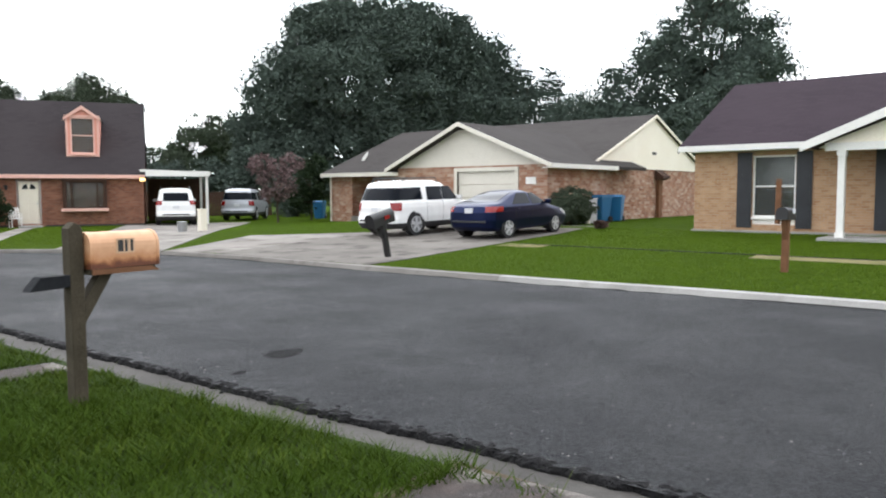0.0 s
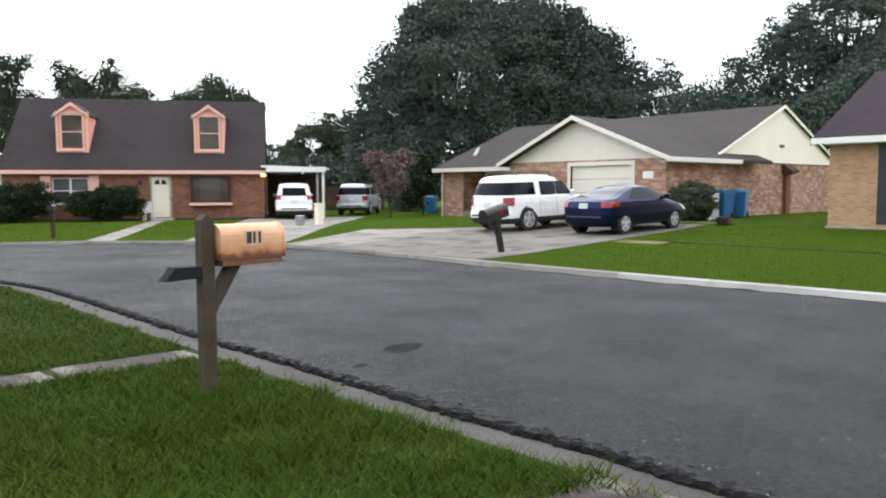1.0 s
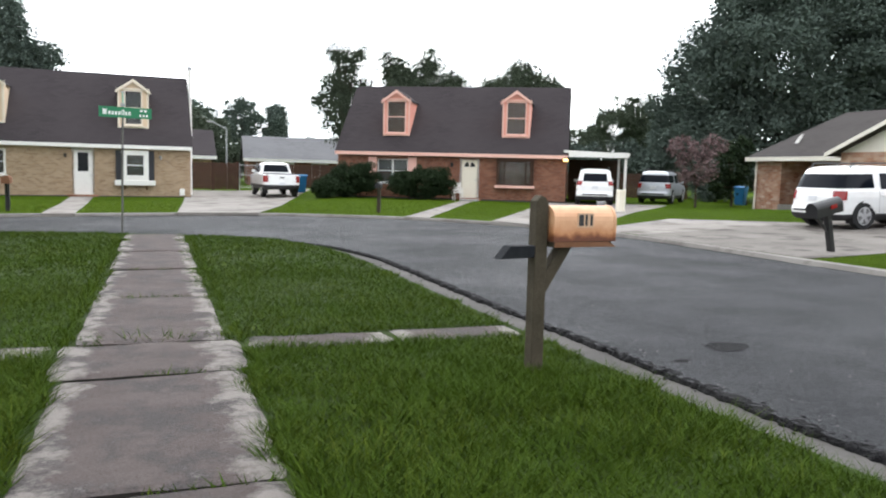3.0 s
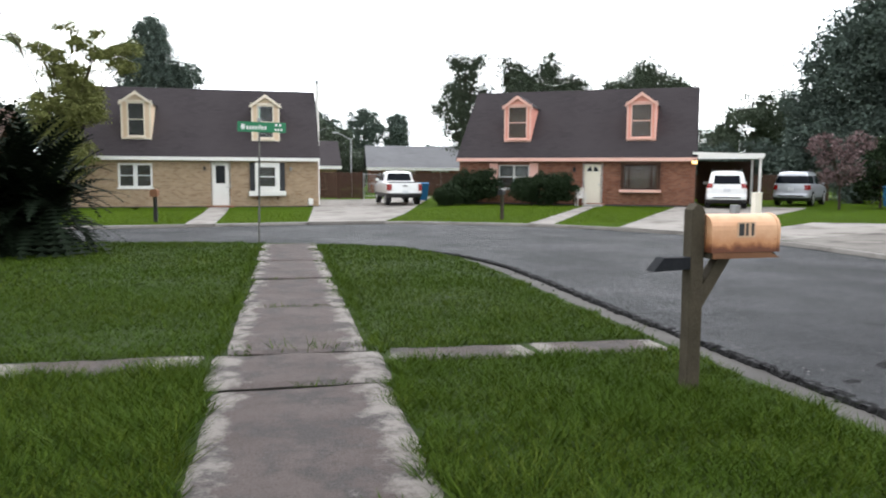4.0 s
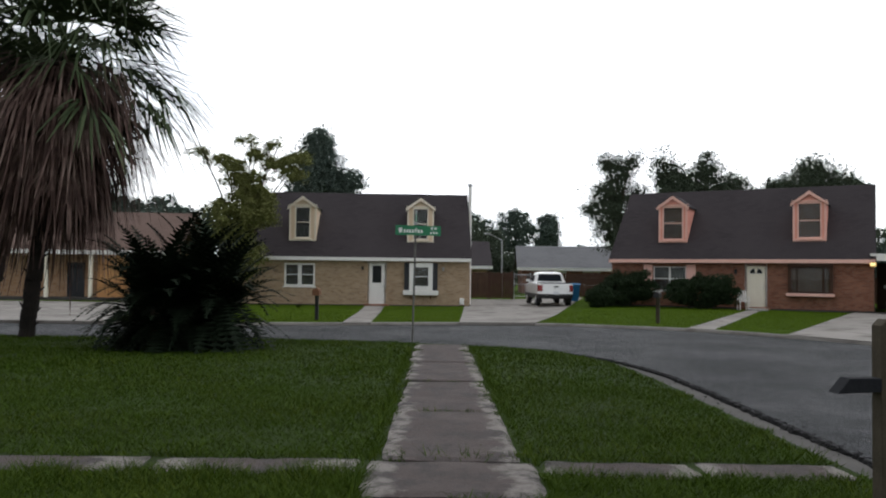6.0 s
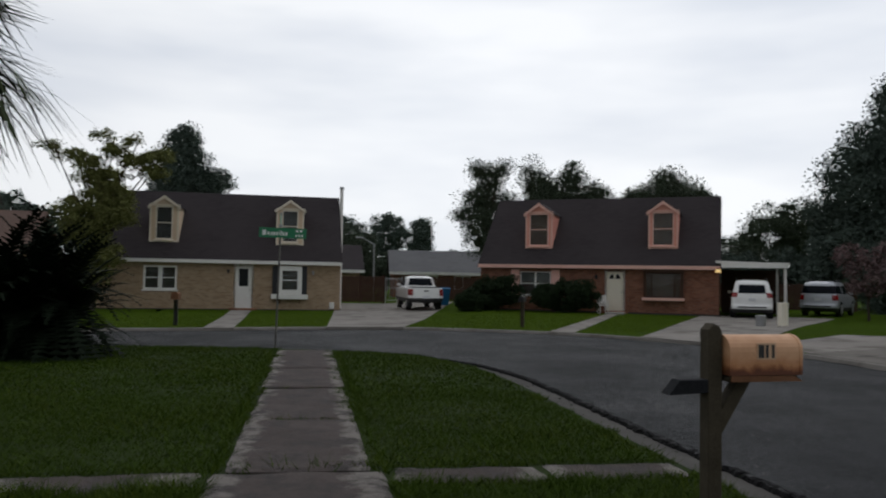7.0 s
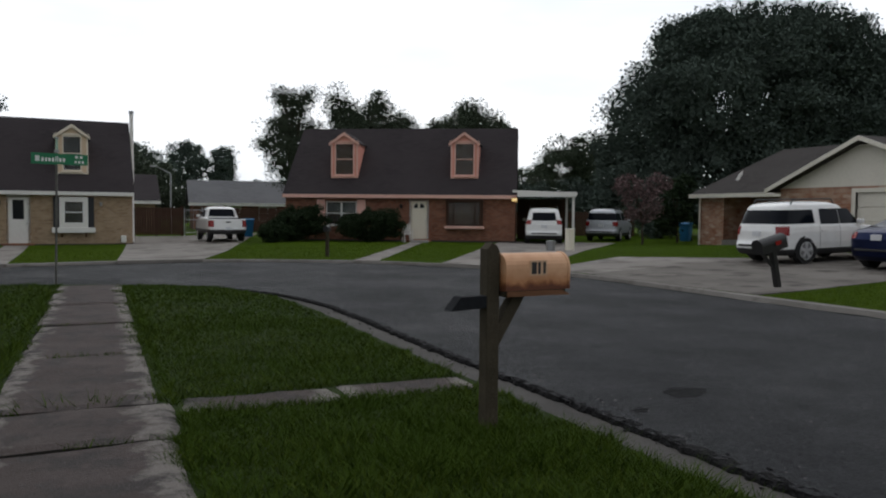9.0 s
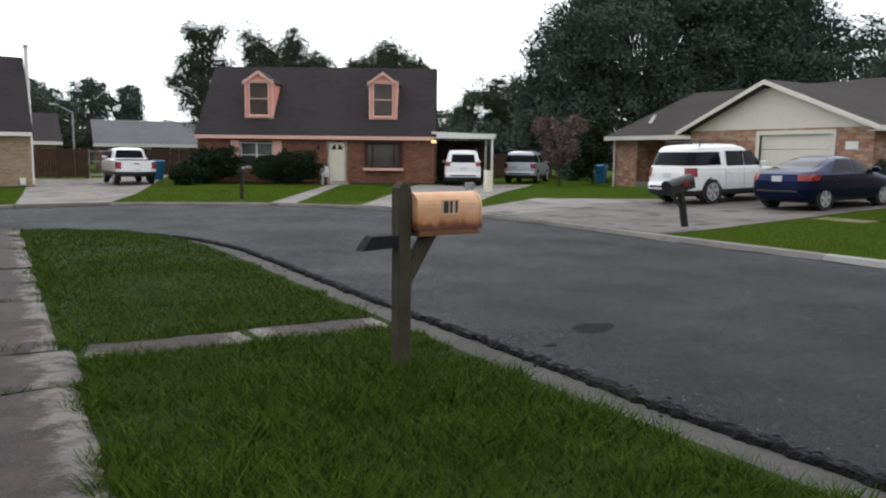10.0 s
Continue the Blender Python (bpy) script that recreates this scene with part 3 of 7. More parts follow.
def paving(name, a, b, c, d, nx, ny, lift, material, label):
    """A concrete sheet between four corners that follows the ground, with a skirt."""
    bm = bmesh.new()
    a, b, c, d = [Vector(p) for p in (a, b, c, d)]
    g = []
    for i in range(nx + 1):
        row = []
        for j in range(ny + 1):
            s, t = i / nx, j / ny
            p = (a * (1 - s) + b * s) * (1 - t) + (d * (1 - s) + c * s) * t
            row.append(bm.verts.new((p.x, p.y, gz(p.x, p.y) + lift)))
        g.append(row)
    top = [bm.faces.new((g[i][j], g[i + 1][j], g[i + 1][j + 1], g[i][j + 1])) for i in range(nx) for j in range(ny)]
    bmesh.ops.recalc_face_normals(bm, faces=top)
    if top[0].normal.z < 0:
        bmesh.ops.reverse_faces(bm, faces=top)
    ext = bmesh.ops.extrude_face_region(bm, geom=top)
    low = [v for v in ext["geom"] if isinstance(v, bmesh.types.BMVert)]
    for v in low:
        v.co.z -= 0.14
    bmesh.ops.recalc_face_normals(bm, faces=bm.faces)
    ob = link_mesh(name, bm, material)
    return tagged(ob, label, "driveway" if "drive" in name else "path", kind="structure")


# ---------- house building ----------
def holed_wall(x0, x1, z0, z1, y0, y1, holes=(), side=None):
    """A wall from x0 to x1 with openings (x0, x1, z0, z1) right through it. side: runs along y instead."""
    bm = bmesh.new()
    xs = sorted({x0, x1, *[h[0] for h in holes], *[h[1] for h in holes]})
    zs = sorted({z0, z1, *[h[2] for h in holes], *[h[3] for h in holes]})
    for a, b in zip(xs, xs[1:]):
        for c, d in zip(zs, zs[1:]):
            mx, mz = (a + b) / 2, (c + d) / 2
            if any(h[0] < mx < h[1] and h[2] < mz < h[3] for h in holes):
                continue
            if side:
                add_box(bm, y0, y1, a, b, c, d)
            else:
                add_box(bm, a, b, y0, y1, c, d)
    bmesh.ops.remove_doubles(bm, verts=bm.verts, dist=0.0005)
    return bm


def window(parent, x0, x1, z0, z1, y, frame_mat, leaves=1, depth=0.1, pane=None, frame_w=0.07, label="", sill=True, blind=None, blind_mat=None, rail=True):
    """A sash window: outer frame, a meeting rail per leaf, panes, sill."""
    f = frame_w
    w = (x1 - x0) / leaves
    glazed = [(x0 + i * w + f, x0 + (i + 1) * w - f, z0 + f, z1 - f) for i in range(leaves)]
    bm = holed_wall(x0, x1, z0, z1, y, y + depth, glazed)
    win = part("window", bm, frame_mat, parent, label)
    for i in range(leaves):
        a, b = x0 + i * w + f, x0 + (i + 1) * w - f
        if rail:
            part("sash_rail", box(a, b, y + 0.03, y + depth - 0.02, (z0 + z1) / 2 - 0.025, (z0 + z1) / 2 + 0.025), frame_mat, win)
        part("pane", box(a, b, y + 0.055, y + 0.062, z0 + f, z1 - f), pane or M_GLASS, win).visible_shadow = False
        if blind:
            part("blind", box(a, b, y + 0.085, y + 0.09, z0 + f + blind * (z1 - z0), z1 - f), blind_mat or M_CURTAIN, win)
    if sill:
        part("window_sill", box(x0 - 0.06, x1 + 0.06, y - 0.07, y + depth, z0 - 0.07, z0 - 0.002, 0.01), frame_mat, win)
    return win


def door(parent, x0, x1, z0, z1, y, mat, frame_mat, light=None, label="white panelled front door"):
    bm = bmesh.new()
    f = 0.09
    add_box(bm, x0 - f, x0, y - 0.03, y + 0.12, z0, z1 + f)
    add_box(bm, x1, x1 + f, y - 0.03, y + 0.12, z0, z1 + f)
    add_box(bm, x0, x1, y - 0.03, y + 0.12, z1, z1 + f)
    part("door_frame", bm, frame_mat, parent)
    bm = box(x0, x1, y + 0.03, y + 0.075, z0, z1)
    w, h = x1 - x0, z1 - z0
    for i in range(2):
        for a, b in ((0.08, 0.42), (0.48, 0.72))[:1 if light else 2]:
            xa = x0 + w * (0.1 + 0.42 * i)
            add_box(bm, xa, xa + w * 0.36, y + 0.018, y + 0.03, z0 + h * a, z0 + h * b, 0.004)
    d = part("door", bm, mat, parent, label)
    if light:
        part("door_pane", box(x0 + w * 0.22, x1 - w * 0.22, y + 0.02, y + 0.029, z0 + h * light, z1 - h * 0.06), M_DOOR_GLASS, d)
    else:
        for s in (-1, 1):
            fan = [(0, 0), *[(s * 0.3 * w * math.cos(a), 0.3 * w * math.sin(a)) for a in np.linspace(0.0, 1.35, 6)]]
            bm = prism([(x0 + w / 2 + s * 0.03 + p, z0 + h * 0.82 + q) for p, q in fan], y + 0.02, y + 0.029)
            part("fanlight_pane", bm, M_DOOR_GLASS, d)
    kn = bmesh.new()
    bmesh.ops.create_uvsphere(kn, u_segments=10, v_segments=6, radius=0.035, matrix=Matrix.Translation((x1 - 0.08, y - 0.005, z0 + 0.95)))
    part("knob", kn, M_GALV, d)


def gable_roof(parent, x0, x1, y0, y1, ze, zr, material, along="x", thick=0.13, name="roof"):
    ym = (y0 + y1) / 2
    out = [(y0, ze), (ym, zr), (y1, ze), (y1, ze - thick), (ym, zr - thick * 1.25), (y0, ze - thick)]
    return part(name, prism(out, x0, x1, "x" if along == "x" else "y"), material, parent)


def rake(parent, y0, y1, ze, zr, x0, x1, mat, drop=0.2, along="x"):
    ym = (y0 + y1) / 2
    out = [(y0, ze - 0.02), (ym, zr - 0.02), (y1, ze - 0.02), (y1, ze - drop), (ym, zr - drop * 1.15), (y0, ze - drop)]
    return part("bargeboard", prism(out, x0, x1, "x" if along == "x" else "y"), mat, parent)


def dormer(parent, xc, yf, z0, width, hz, apex, face_mat, trim_mat, roof_slope, broad=0.6, blind_mat=None):
    """A gabled roof dormer with a sash window, its cheeks running back into the roof."""
    h = width / 2
    wx0, wx1, wz0, wz1 = xc - h * broad, xc + h * broad, z0 + 0.14, hz - 0.06
    bm = holed_wall(xc - h, xc + h, z0, hz, yf, yf + 0.1, [(wx0, wx1, wz0, wz1)])
    add_prism(bm, [(xc - h, hz), (xc + h, hz), (xc, apex - 0.08)], yf, yf + 0.1)
    back = yf + (apex - z0) / roof_slope
    for s in (-1, 1):
        a, b = sorted((xc + s * h, xc + s * (h - 0.08)))
        add_prism(bm, [(yf + 0.1, z0), (yf + 0.1, hz), (yf + (hz - z0) / roof_slope + 0.1, hz)], a, b, "x")
    d = part("dormer", bm, face_mat, parent)
    o = h + 0.09
    sl = (apex - hz) / h
    ze = hz - 0.09 * sl
    part("dormer_roof", prism([(xc - o, ze), (xc, apex), (xc + o, ze), (xc + o, ze - 0.07), (xc, apex - 0.09), (xc - o, ze - 0.07)], yf - 0.10, back), M_ROOF, d)
    part("dormer_bargeboard", prism([(xc - o, ze - 0.03), (xc, apex - 0.03), (xc + o, ze - 0.03), (xc + o, ze - 0.17), (xc, apex - 0.2), (xc - o, ze - 0.17)], yf - 0.13, yf - 0.1), trim_mat, d)
    bm = bmesh.new()
    t = 0.09
    for a, b, c, e in ((xc - h, xc - h + t, z0 + t, hz), (xc + h - t, xc + h, z0 + t, hz), (xc - h, xc + h, z0, z0 + t)):
        add_box(bm, a, b, yf - 0.02, yf, c, e)
    part("dormer_trim", bm, trim_mat, d)
    part("dormer_soffit", box(xc - h - 0.05, xc + h + 0.05, yf - 0.05, yf - 0.021, hz - 0.05, hz + 0.04), trim_mat, d)
    w = window(d, wx0, wx1, wz0, wz1, yf - 0.03, trim_mat, 1, 0.11, sill=True, blind=0.001 if blind_mat else None, blind_mat=blind_mat)
    return d


def cape_house(m, brick, trim, dorm_face, dorm_trim, label, shutters=False, tall=2.42):
    """A storey and a half: brick ground floor, steep shingle roof with two dormers."""
    W, D, ze, zr = 12.2, 7.6, tall, tall + 3.91
    h = empty("house", m, label, "house", "houses along the road")
    up = 0.0 if shutters else 0.2
    holes = [(2.2, 3.85, 0.85 + up, 2.1 + up), (6.75, 7.6, 0.15, 2.14 + up), (8.96, 10.14, 0.85 + up * 0.5, 2.12 + up)] if not shutters else [(2.2, 3.85, 0.85, 2.1), (6.75, 7.6, 0.15, 2.14), (8.75, 10.4, 0.85, 2.12)]
    part("wall", holed_wall(0, W, -0.3, ze, 0, 0.2, holes), brick, h)
    part("wall", box(0, W, D - 0.2, D, -0.3, ze), brick, h)
    for x in (0, W - 0.2):
        bm = prism([(0.2, -0.3), (0.2, ze), (D / 2, zr - 0.28), (D - 0.2, ze), (D - 0.2, -0.3)], x, x + 0.2, "x")
        part("wall", bm, brick, h)
    part("floor_slab", box(-0.06, W + 0.06, -0.07, D + 0.05, -0.3, 0.1), M_KERB, h, "pale concrete slab edge")
    slope = (zr - ze) / (D / 2 + 0.3)
    gable_roof(h, -0.06, W + 0.06, -0.3, D + 0.3, ze + 0.05, zr, M_ROOF)
    part("fascia", box(-0.06, W + 0.06, -0.335, -0.3, ze - 0.13, ze + 0.045), trim, h)
    part("soffit", box(0, W, -0.3, 0.0, ze - 0.14, ze - 0.10), trim, h)
    for x0 in (-0.09, W + 0.06):
        rake(h, -0.3, D + 0.3, ze + 0.05, zr, x0, x0 + 0.03, M_ROOF, 0.16)
    for x in (3.05, 9.5):
        dormer(h, x, 0.62, ze + 0.93, 1.46, ze + 2.88, ze + 3.41, dorm_face, dorm_trim, slope, 0.74 if shutters else 0.6, M_BLIND_BROWN if shutters else None)
    door(h, 6.75, 7.6, 0.15, 2.14 + up, 0.03, M_CREAM if shutters else M_WHITE, trim if not shutters else M_WHITE, None if shutters else 0.52, "cream panelled front door" if shutters else "white panelled front door")
    part("door_step", box(6.5, 7.85, -0.55, -0.072, -0.3, 0.14, 0.02), M_BRICK_PINK, h, "red brick door step")
    if shutters:
        window(h, 2.2, 3.85, 0.85, 2.1, 0.04, M_WHITE, 2, frame_w=0.045, blind=0.52)
        for x in (1.7, 3.87):
            part("shutter", box(x, x + 0.46, -0.04, -0.002, 0.8, 2.2, 0.01), dorm_trim, h, "salmon pink shutter panel")
        # dark box bay with a pink sill
        part("bay_roof", box(8.6, 10.55, -0.28, 0, 2.13, 2.27), M_FENCE, h)
        for xa, xb in ((8.75, 9.02), (9.02, 10.13), (10.13, 10.4)):
            window(h, xa, xb, 0.9, 2.12, -0.2, M_FENCE, 1, 0.16, frame_w=0.035, sill=False, blind=0.001, blind_mat=M_BLIND_BROWN, rail=False)
        for x in (8.62, 10.42):
            part("shutter", box(x, x + 0.12, -0.2, -0.002, 0.88, 2.12), M_FENCE, h, "dark brown side panel")
        part("bay_sill", box(8.55, 10.6, -0.32, -0.002, 0.72, 0.86, 0.015), dorm_trim, h, "salmon pink sill board")
        part("wall_lamp", tube((6.25, -0.12, 1.75), (6.25, -0.12, 1.98), 0.06, 0.08), M_BLACK, h)
    else:
        window(h, 2.2, 3.85, 0.85 + up, 2.1 + up, 0.02, M_WHITE, 2, frame_w=0.1)
        for x in (8.65, 10.15):
            part("shutter", box(x, x + 0.3, -0.09, -0.002, 0.70 + up, 2.18 + up, 0.01), M_DARK, h, "dark narrow side light")
        window(h, 8.92, 10.18, 0.70 + up, 2.18 + up, -0.22, M_WHITE, 1, 0.2, frame_w=0.24, sill=False)
        part("window_box", box(8.6, 10.5, -0.3, -0.1, 0.44 + up, 0.695 + up, 0.02), M_WHITE, h, "white window box below the bay")
        for x in (9.0, 10.05):
            part("bracket", prism([(-0.28, 0.435 + up), (-0.002, 0.435 + up), (-0.002, 0.22 + up)], x, x + 0.06, "x"), M_WOOD_BROWN, h)
        part("meter_box", box(11.65, 11.9, -0.15, -0.002, 0.15, 0.5, 0.03), M_WHITE, h, "white utility box")
        part("wall_lamp", tube((6.4, -0.1, 1.95), (6.4, -0.1, 2.15), 0.05, 0.07), M_BLACK, h)
        part("wall_lamp", tube((10.75, -0.1, 1.95), (10.75, -0.1, 2.15), 0.05, 0.07), M_GALV, h)
        part("vent_pipe", tube((W + 0.18, 3.0, 0), (W + 0.18, 3.0, 6.9), 0.1), M_WHITE, h, "tall pale flue pipe")
        part("flue_cap", tube((W + 0.18, 3.0, 6.91), (W + 0.18, 3.0, 7.05), 0.13, 0.13), M_GALV, h)
    return h


pink_house = cape_house(pose(9.25, 34.2, 0.06, 0, 0, -30.0), M_BRICK_PINK, M_PINK_TRIM, M_PINK, M_PINK_TRIM, "red brick house with charcoal roof and pink dormers", True)
M_LAMP_ON = plain("lit_lamp_glass", (0.9, 0.7, 0.35), 0.4)
M_LAMP_ON.node_tree.nodes["Principled BSDF"].inputs["Emission Color"].default_value = (1.0, 0.66, 0.25, 1)
M_LAMP_ON.node_tree.nodes["Principled BSDF"].inputs["Emission Strength"].default_value = 5.0
eave_lamp = part("eave_lamp", box(12.06, 12.26, -0.41, -0.34, 2.30, 2.36, 0.01), M_BLACK, pink_house)
for x in (12.10, 12.22):
    part("bulb", tube((x, -0.38, 2.30), (x, -0.46, 2.18), 0.045, 0.07), M_LAMP_ON, eave_lamp, "glowing warm yellow lamp")
tan_house = cape_house(pose(-10.5, 34.6, -0.17, 0, 0, 1.5), M_BRICK_TAN, M_WHITE, M_BEIGE, M_TRIM_WARM, "buff brick house with charcoal roof and beige dormers", tall=2.59)

# carport beside the red brick house
carport = empty("carport", pose(9.25, 34.2, 0.06, 0, 0, -30.0) @ pose(12.3, 0.0, 0, 0, 0, 0), "white flat-roofed carport beside the brick house", "carport")
part("carport_roof", prism([(-0.25, 2.62), (3.05, 2.5), (3.05, 2.62), (-0.25, 2.74)], -0.3, 6.0), M_WHITE, carport)
part("beam", box(0, 3.0, -0.34, -0.3, 2.40, 2.66), M_WHITE, carport)
for y in (-0.2, 5.7):
    part("post", box(2.8, 2.92, y, y + 0.12, -0.1, 2.5), M_WHITE, carport)
# dark wall added to keep the space behind the parked car dim
part("added_back_wall", box(0, 3.0, 6.05, 6.15, -0.1, 2.4), M_FENCE, carport)

# ---------- house with the garage gable ----------
HW = empty("house", pose(24.7, 24.2, 0.36, 0, 0, -90), "mottled brick ranch house with pale siding garage gable", "house", "houses along the road")
ze, zr = 2.3, 4.88
part("wall", holed_wall(8.6, 16.2, -0.4, 2.3, 0, 0.2, [(11.9, 14.75, 0.0, 2.08)]), M_BRICK_MIX, HW)
part("wall", box(16.0, 16.2, 0.2, 4.4, -0.4, 2.3), M_BRICK_MIX, HW)
part("wall", box(15.63, 15.83, 4.6, 16.0, -0.4, 2.3), M_BRICK_MIX, HW)
part("wall", box(15.63, 16.2, 4.4, 4.6, -0.4, 2.3), M_BRICK_MIX, HW)
part("wall", box(8.6, 8.8, 0.2, 5.8, -0.4, 2.3), M_BRICK_MIX, HW)
part("wall", box(0.0, 1.7, 3.8, 4.0, -0.4, 2.3), M_BRICK_MIX, HW)
part("wall", box(1.5, 1.7, 4.0, 5.6, -0.4, 2.3), M_BRICK_MIX, HW)
part("wall", holed_wall(1.5, 8.6, -0.4, 2.6, 5.6, 5.8, [(3.6, 5.2, 0.7, 2.05), (6.3, 7.25, 0.05, 2.1)]), M_BRICK_MIX, HW)
part("porch_slab", box(1.72, 8.58, 3.7, 5.58, -0.4, 0.03), M_KERB_OLD, HW)
part("porch_ceiling", box(1.72, 8.58, 3.4, 5.58, 2.16, 2.2), M_SIDING, HW)
part("wall", prism([(4.0, -0.4), (4.0, 2.3), (9.9, 4.7), (15.8, 2.3), (15.8, -0.4)], 0.0, 0.2, "x"), M_BRICK_MIX, HW)
part("wall", box(0.2, 15.63, 15.8, 16.0, -0.4, 2.3), M_BRICK_MIX, HW)
window(HW, 3.6, 5.2, 0.7, 2.05, 5.64, M_WHITE, 2)
door(HW, 6.3, 7.25, 0.05, 2.1, 5.63, M_DARK, M_WHITE, label="dark front door")
bm = bmesh.new()
for k in range(4):
    add_box(bm, 11.9, 14.75, 0.08, 0.13, 0.005 + k * 0.52, 0.515 + k * 0.52, 0.012)
gd = part("garage_door", bm, M_SIDING, HW, "pale sectional garage door")
bm = bmesh.new()
add_box(bm, 11.75, 11.9, -0.03, 0.15, 0, 2.23)
add_box(bm, 14.75, 14.9, -0.03, 0.15, 0, 2.23)
add_box(bm, 11.9, 14.75, -0.03, 0.15, 2.08, 2.23)
part("garage_door_frame", bm, M_SIDING, HW)
# clapboard gable over the garage
ym, zt = 12.25, 4.0
part("gable_wall", prism([(8.6, 2.3), (16.2, 2.3), (ym, zt - 0.25)], 0.06, 0.2), M_SIDING, HW)
z = 2.24
while z < 3.7:
    s = 1 - (z - 2.3) / (zt - 2.2)
    a, b = ym - 3.7 * min(1, s), ym + 3.95 * min(1, s)
    s2 = 1 - (z + 0.17 - 2.3) / (zt - 2.2)
    c, d = ym - 3.7 * min(1, s2), ym + 3.95 * min(1, s2)
    if d - c < 0.2:
        break
    bm = bmesh.new()
    lo = [bm.verts.new(v) for v in ((a, 0.014, z), (b, 0.014, z), (b, 0.055, z), (a, 0.055, z))]
    hi = [bm.verts.new(v) for v in ((c, 0.028, z + 0.17), (d, 0.028, z + 0.17), (d, 0.055, z + 0.17), (c, 0.055, z + 0.17))]
    bm.faces.new(lo[::-1])
    bm.faces.new(hi)
    for i in range(4):
        bm.faces.new((lo[i], lo[(i + 1) % 4], hi[(i + 1) % 4], hi[i]))
    part("clapboard", bm, M_SIDING, HW)
    z += 0.17
gable_roof(HW, -0.25, 16.0, 3.35, 16.45, 2.3, zr, M_ROOF_GREY)
part("roof", prism([(8.25, 2.28), (ym, 4.06), (16.58, 2.31), (16.58, 2.18), (ym, 3.9), (8.25, 2.15)], -0.4, 7.6), M_ROOF_GREY, HW)
part("bargeboard", prism([(8.2, 2.27), (ym, 4.05), (16.62, 2.30), (16.62, 2.14), (ym, 3.89), (8.2, 2.11)], -0.45, -0.4), M_SIDING, HW)
part("fascia", box(16.58, 16.62, -0.4, 4.9, 2.15, 2.31), M_WHITE, HW)
part("fascia", box(-0.25, 8.2, 3.31, 3.35, 2.1, 2.3), M_SIDING, HW)
part("soffit", box(16.2, 16.58, -0.35, 4.8, 2.14, 2.17), M_WHITE, HW)
part("soffit", box(8.25, 8.6, -0.35, 3.3, 2.1, 2.14), M_WHITE, HW)
part("gable_wall", prism([(4.25, 2.3), (15.8, 2.3), (15.7, 2.45), (9.9, 4.74), (4.25, 2.52)], 15.66, 15.88, "x"), M_CREAM, HW, "cream boarded gable end")
rake(HW, 3.35, 16.45, 2.3, zr, 16.0, 16.04, M_CREAM, 0.13)
part("gable_vent", box(15.88, 15.92, 9.75, 10.15, 3.0, 3.12, 0.01), M_PLASTIC, HW)
part("brick_hood", prism([(15.88, 2.28), (16.3, 1.98), (16.3, 1.88), (15.88, 1.8)], 10.1, 10.9), M_FENCE, HW, "brown sheet metal hood on the side wall")
part("duct", box(15.84, 16.0, 10.3, 10.7, -0.3, 1.84, 0.02), M_WOOD_BROWN, HW)
part("gutter_pipe", tube((0.15, 3.7, -0.4), (0.15, 3.7, 2.2), 0.05), M_SIDING, HW)
part("gutter_pipe", tube((8.5, 3.3, 2.1), (8.5, 3.7, 0.0), 0.05), M_WHITE, HW)
part("wall_sign", box(15.25, 15.7, -0.03, -0.002, 1.55, 1.82, 0.01), M_WHITE, HW, "small pale plaque on the brick")
part("vent_pipe", tube((7.3, 13.0, 3.4), (7.3, 13.0, 4.3), 0.06), M_GALV, HW)
part("satellite_dish_roof", prism([(0.9, 2.9), (1.25, 3.35), (1.5, 3.5), (1.45, 3.3), (1.1, 2.85)], 5.2, 5.24), M_WHITE, HW, "small pale satellite dish")
part("dish_arm", tube((1.2, 5.25, 2.7), (1.2, 5.25, 3.15), 0.03), M_GALV, HW)

# ---------- house with the porch ----------
HT = empty("house", pose(23.9, 2.08, 0.36, 0, 0, -90), "ochre brick house with dark plum roof and white porch", "house", "houses along the road")
holes = [(1.78, 3.0, 0.25, 2.3), (5.5, 6.7, 0.25, 2.3), (8.0, 8.95, 0.1, 2.15)]
part("wall", holed_wall(0, 15, -0.4, 2.55, 0, 0.2, holes), M_BRICK_OCHRE, HT)
part("wall", prism([(0.2, -0.4), (0.2, 2.55), (4.5, 4.7), (8.8, 2.55), (8.8, -0.4)], 0, 0.2, "x"), M_BRICK_OCHRE, HT)
part("wall", box(0, 15, 8.8, 9.0, -0.4, 2.55), M_BRICK_OCHRE, HT)
part("wall", prism([(0.2, -0.4), (0.2, 2.55), (4.5, 4.7), (8.8, 2.55), (8.8, -0.4)], 14.8, 15.0, "x"), M_BRICK_OCHRE, HT)
part("floor_slab", box(-0.05, 15.05, -0.1, 9.05, -0.5, 0.06), M_KERB_NEW, HT, "pale concrete slab edge")
gable_roof(HT, -0.35, 15.4, -0.45, 9.45, 2.62, 5.05, M_ROOF_PLUM)
part("fascia", box(-0.35, 15.4, -0.49, -0.45, 2.46, 2.63), M_WHITE, HT)
part("soffit", box(0, 15, -0.45, 0, 2.44, 2.47), M_WHITE, HT)
rake(HT, -0.45, 9.45, 2.62, 5.05, -0.38, -0.35, M_ROOF_PLUM, 0.2)
window(HT, 1.78, 3.0, 0.47, 2.3, 0.04, M_WHITE, 1, frame_w=0.05, blind=0.48)
part("apron_panel", box(1.78, 3.0, 0.05, 0.1, 0.25, 0.46), M_WHITE, HT)
window(HT, 5.5, 6.7, 0.47, 2.3, 0.04, M_WHITE, 1, frame_w=0.05, blind=0.48)
part("apron_panel", box(5.5, 6.7, 0.05, 0.1, 0.25, 0.46), M_WHITE, HT)
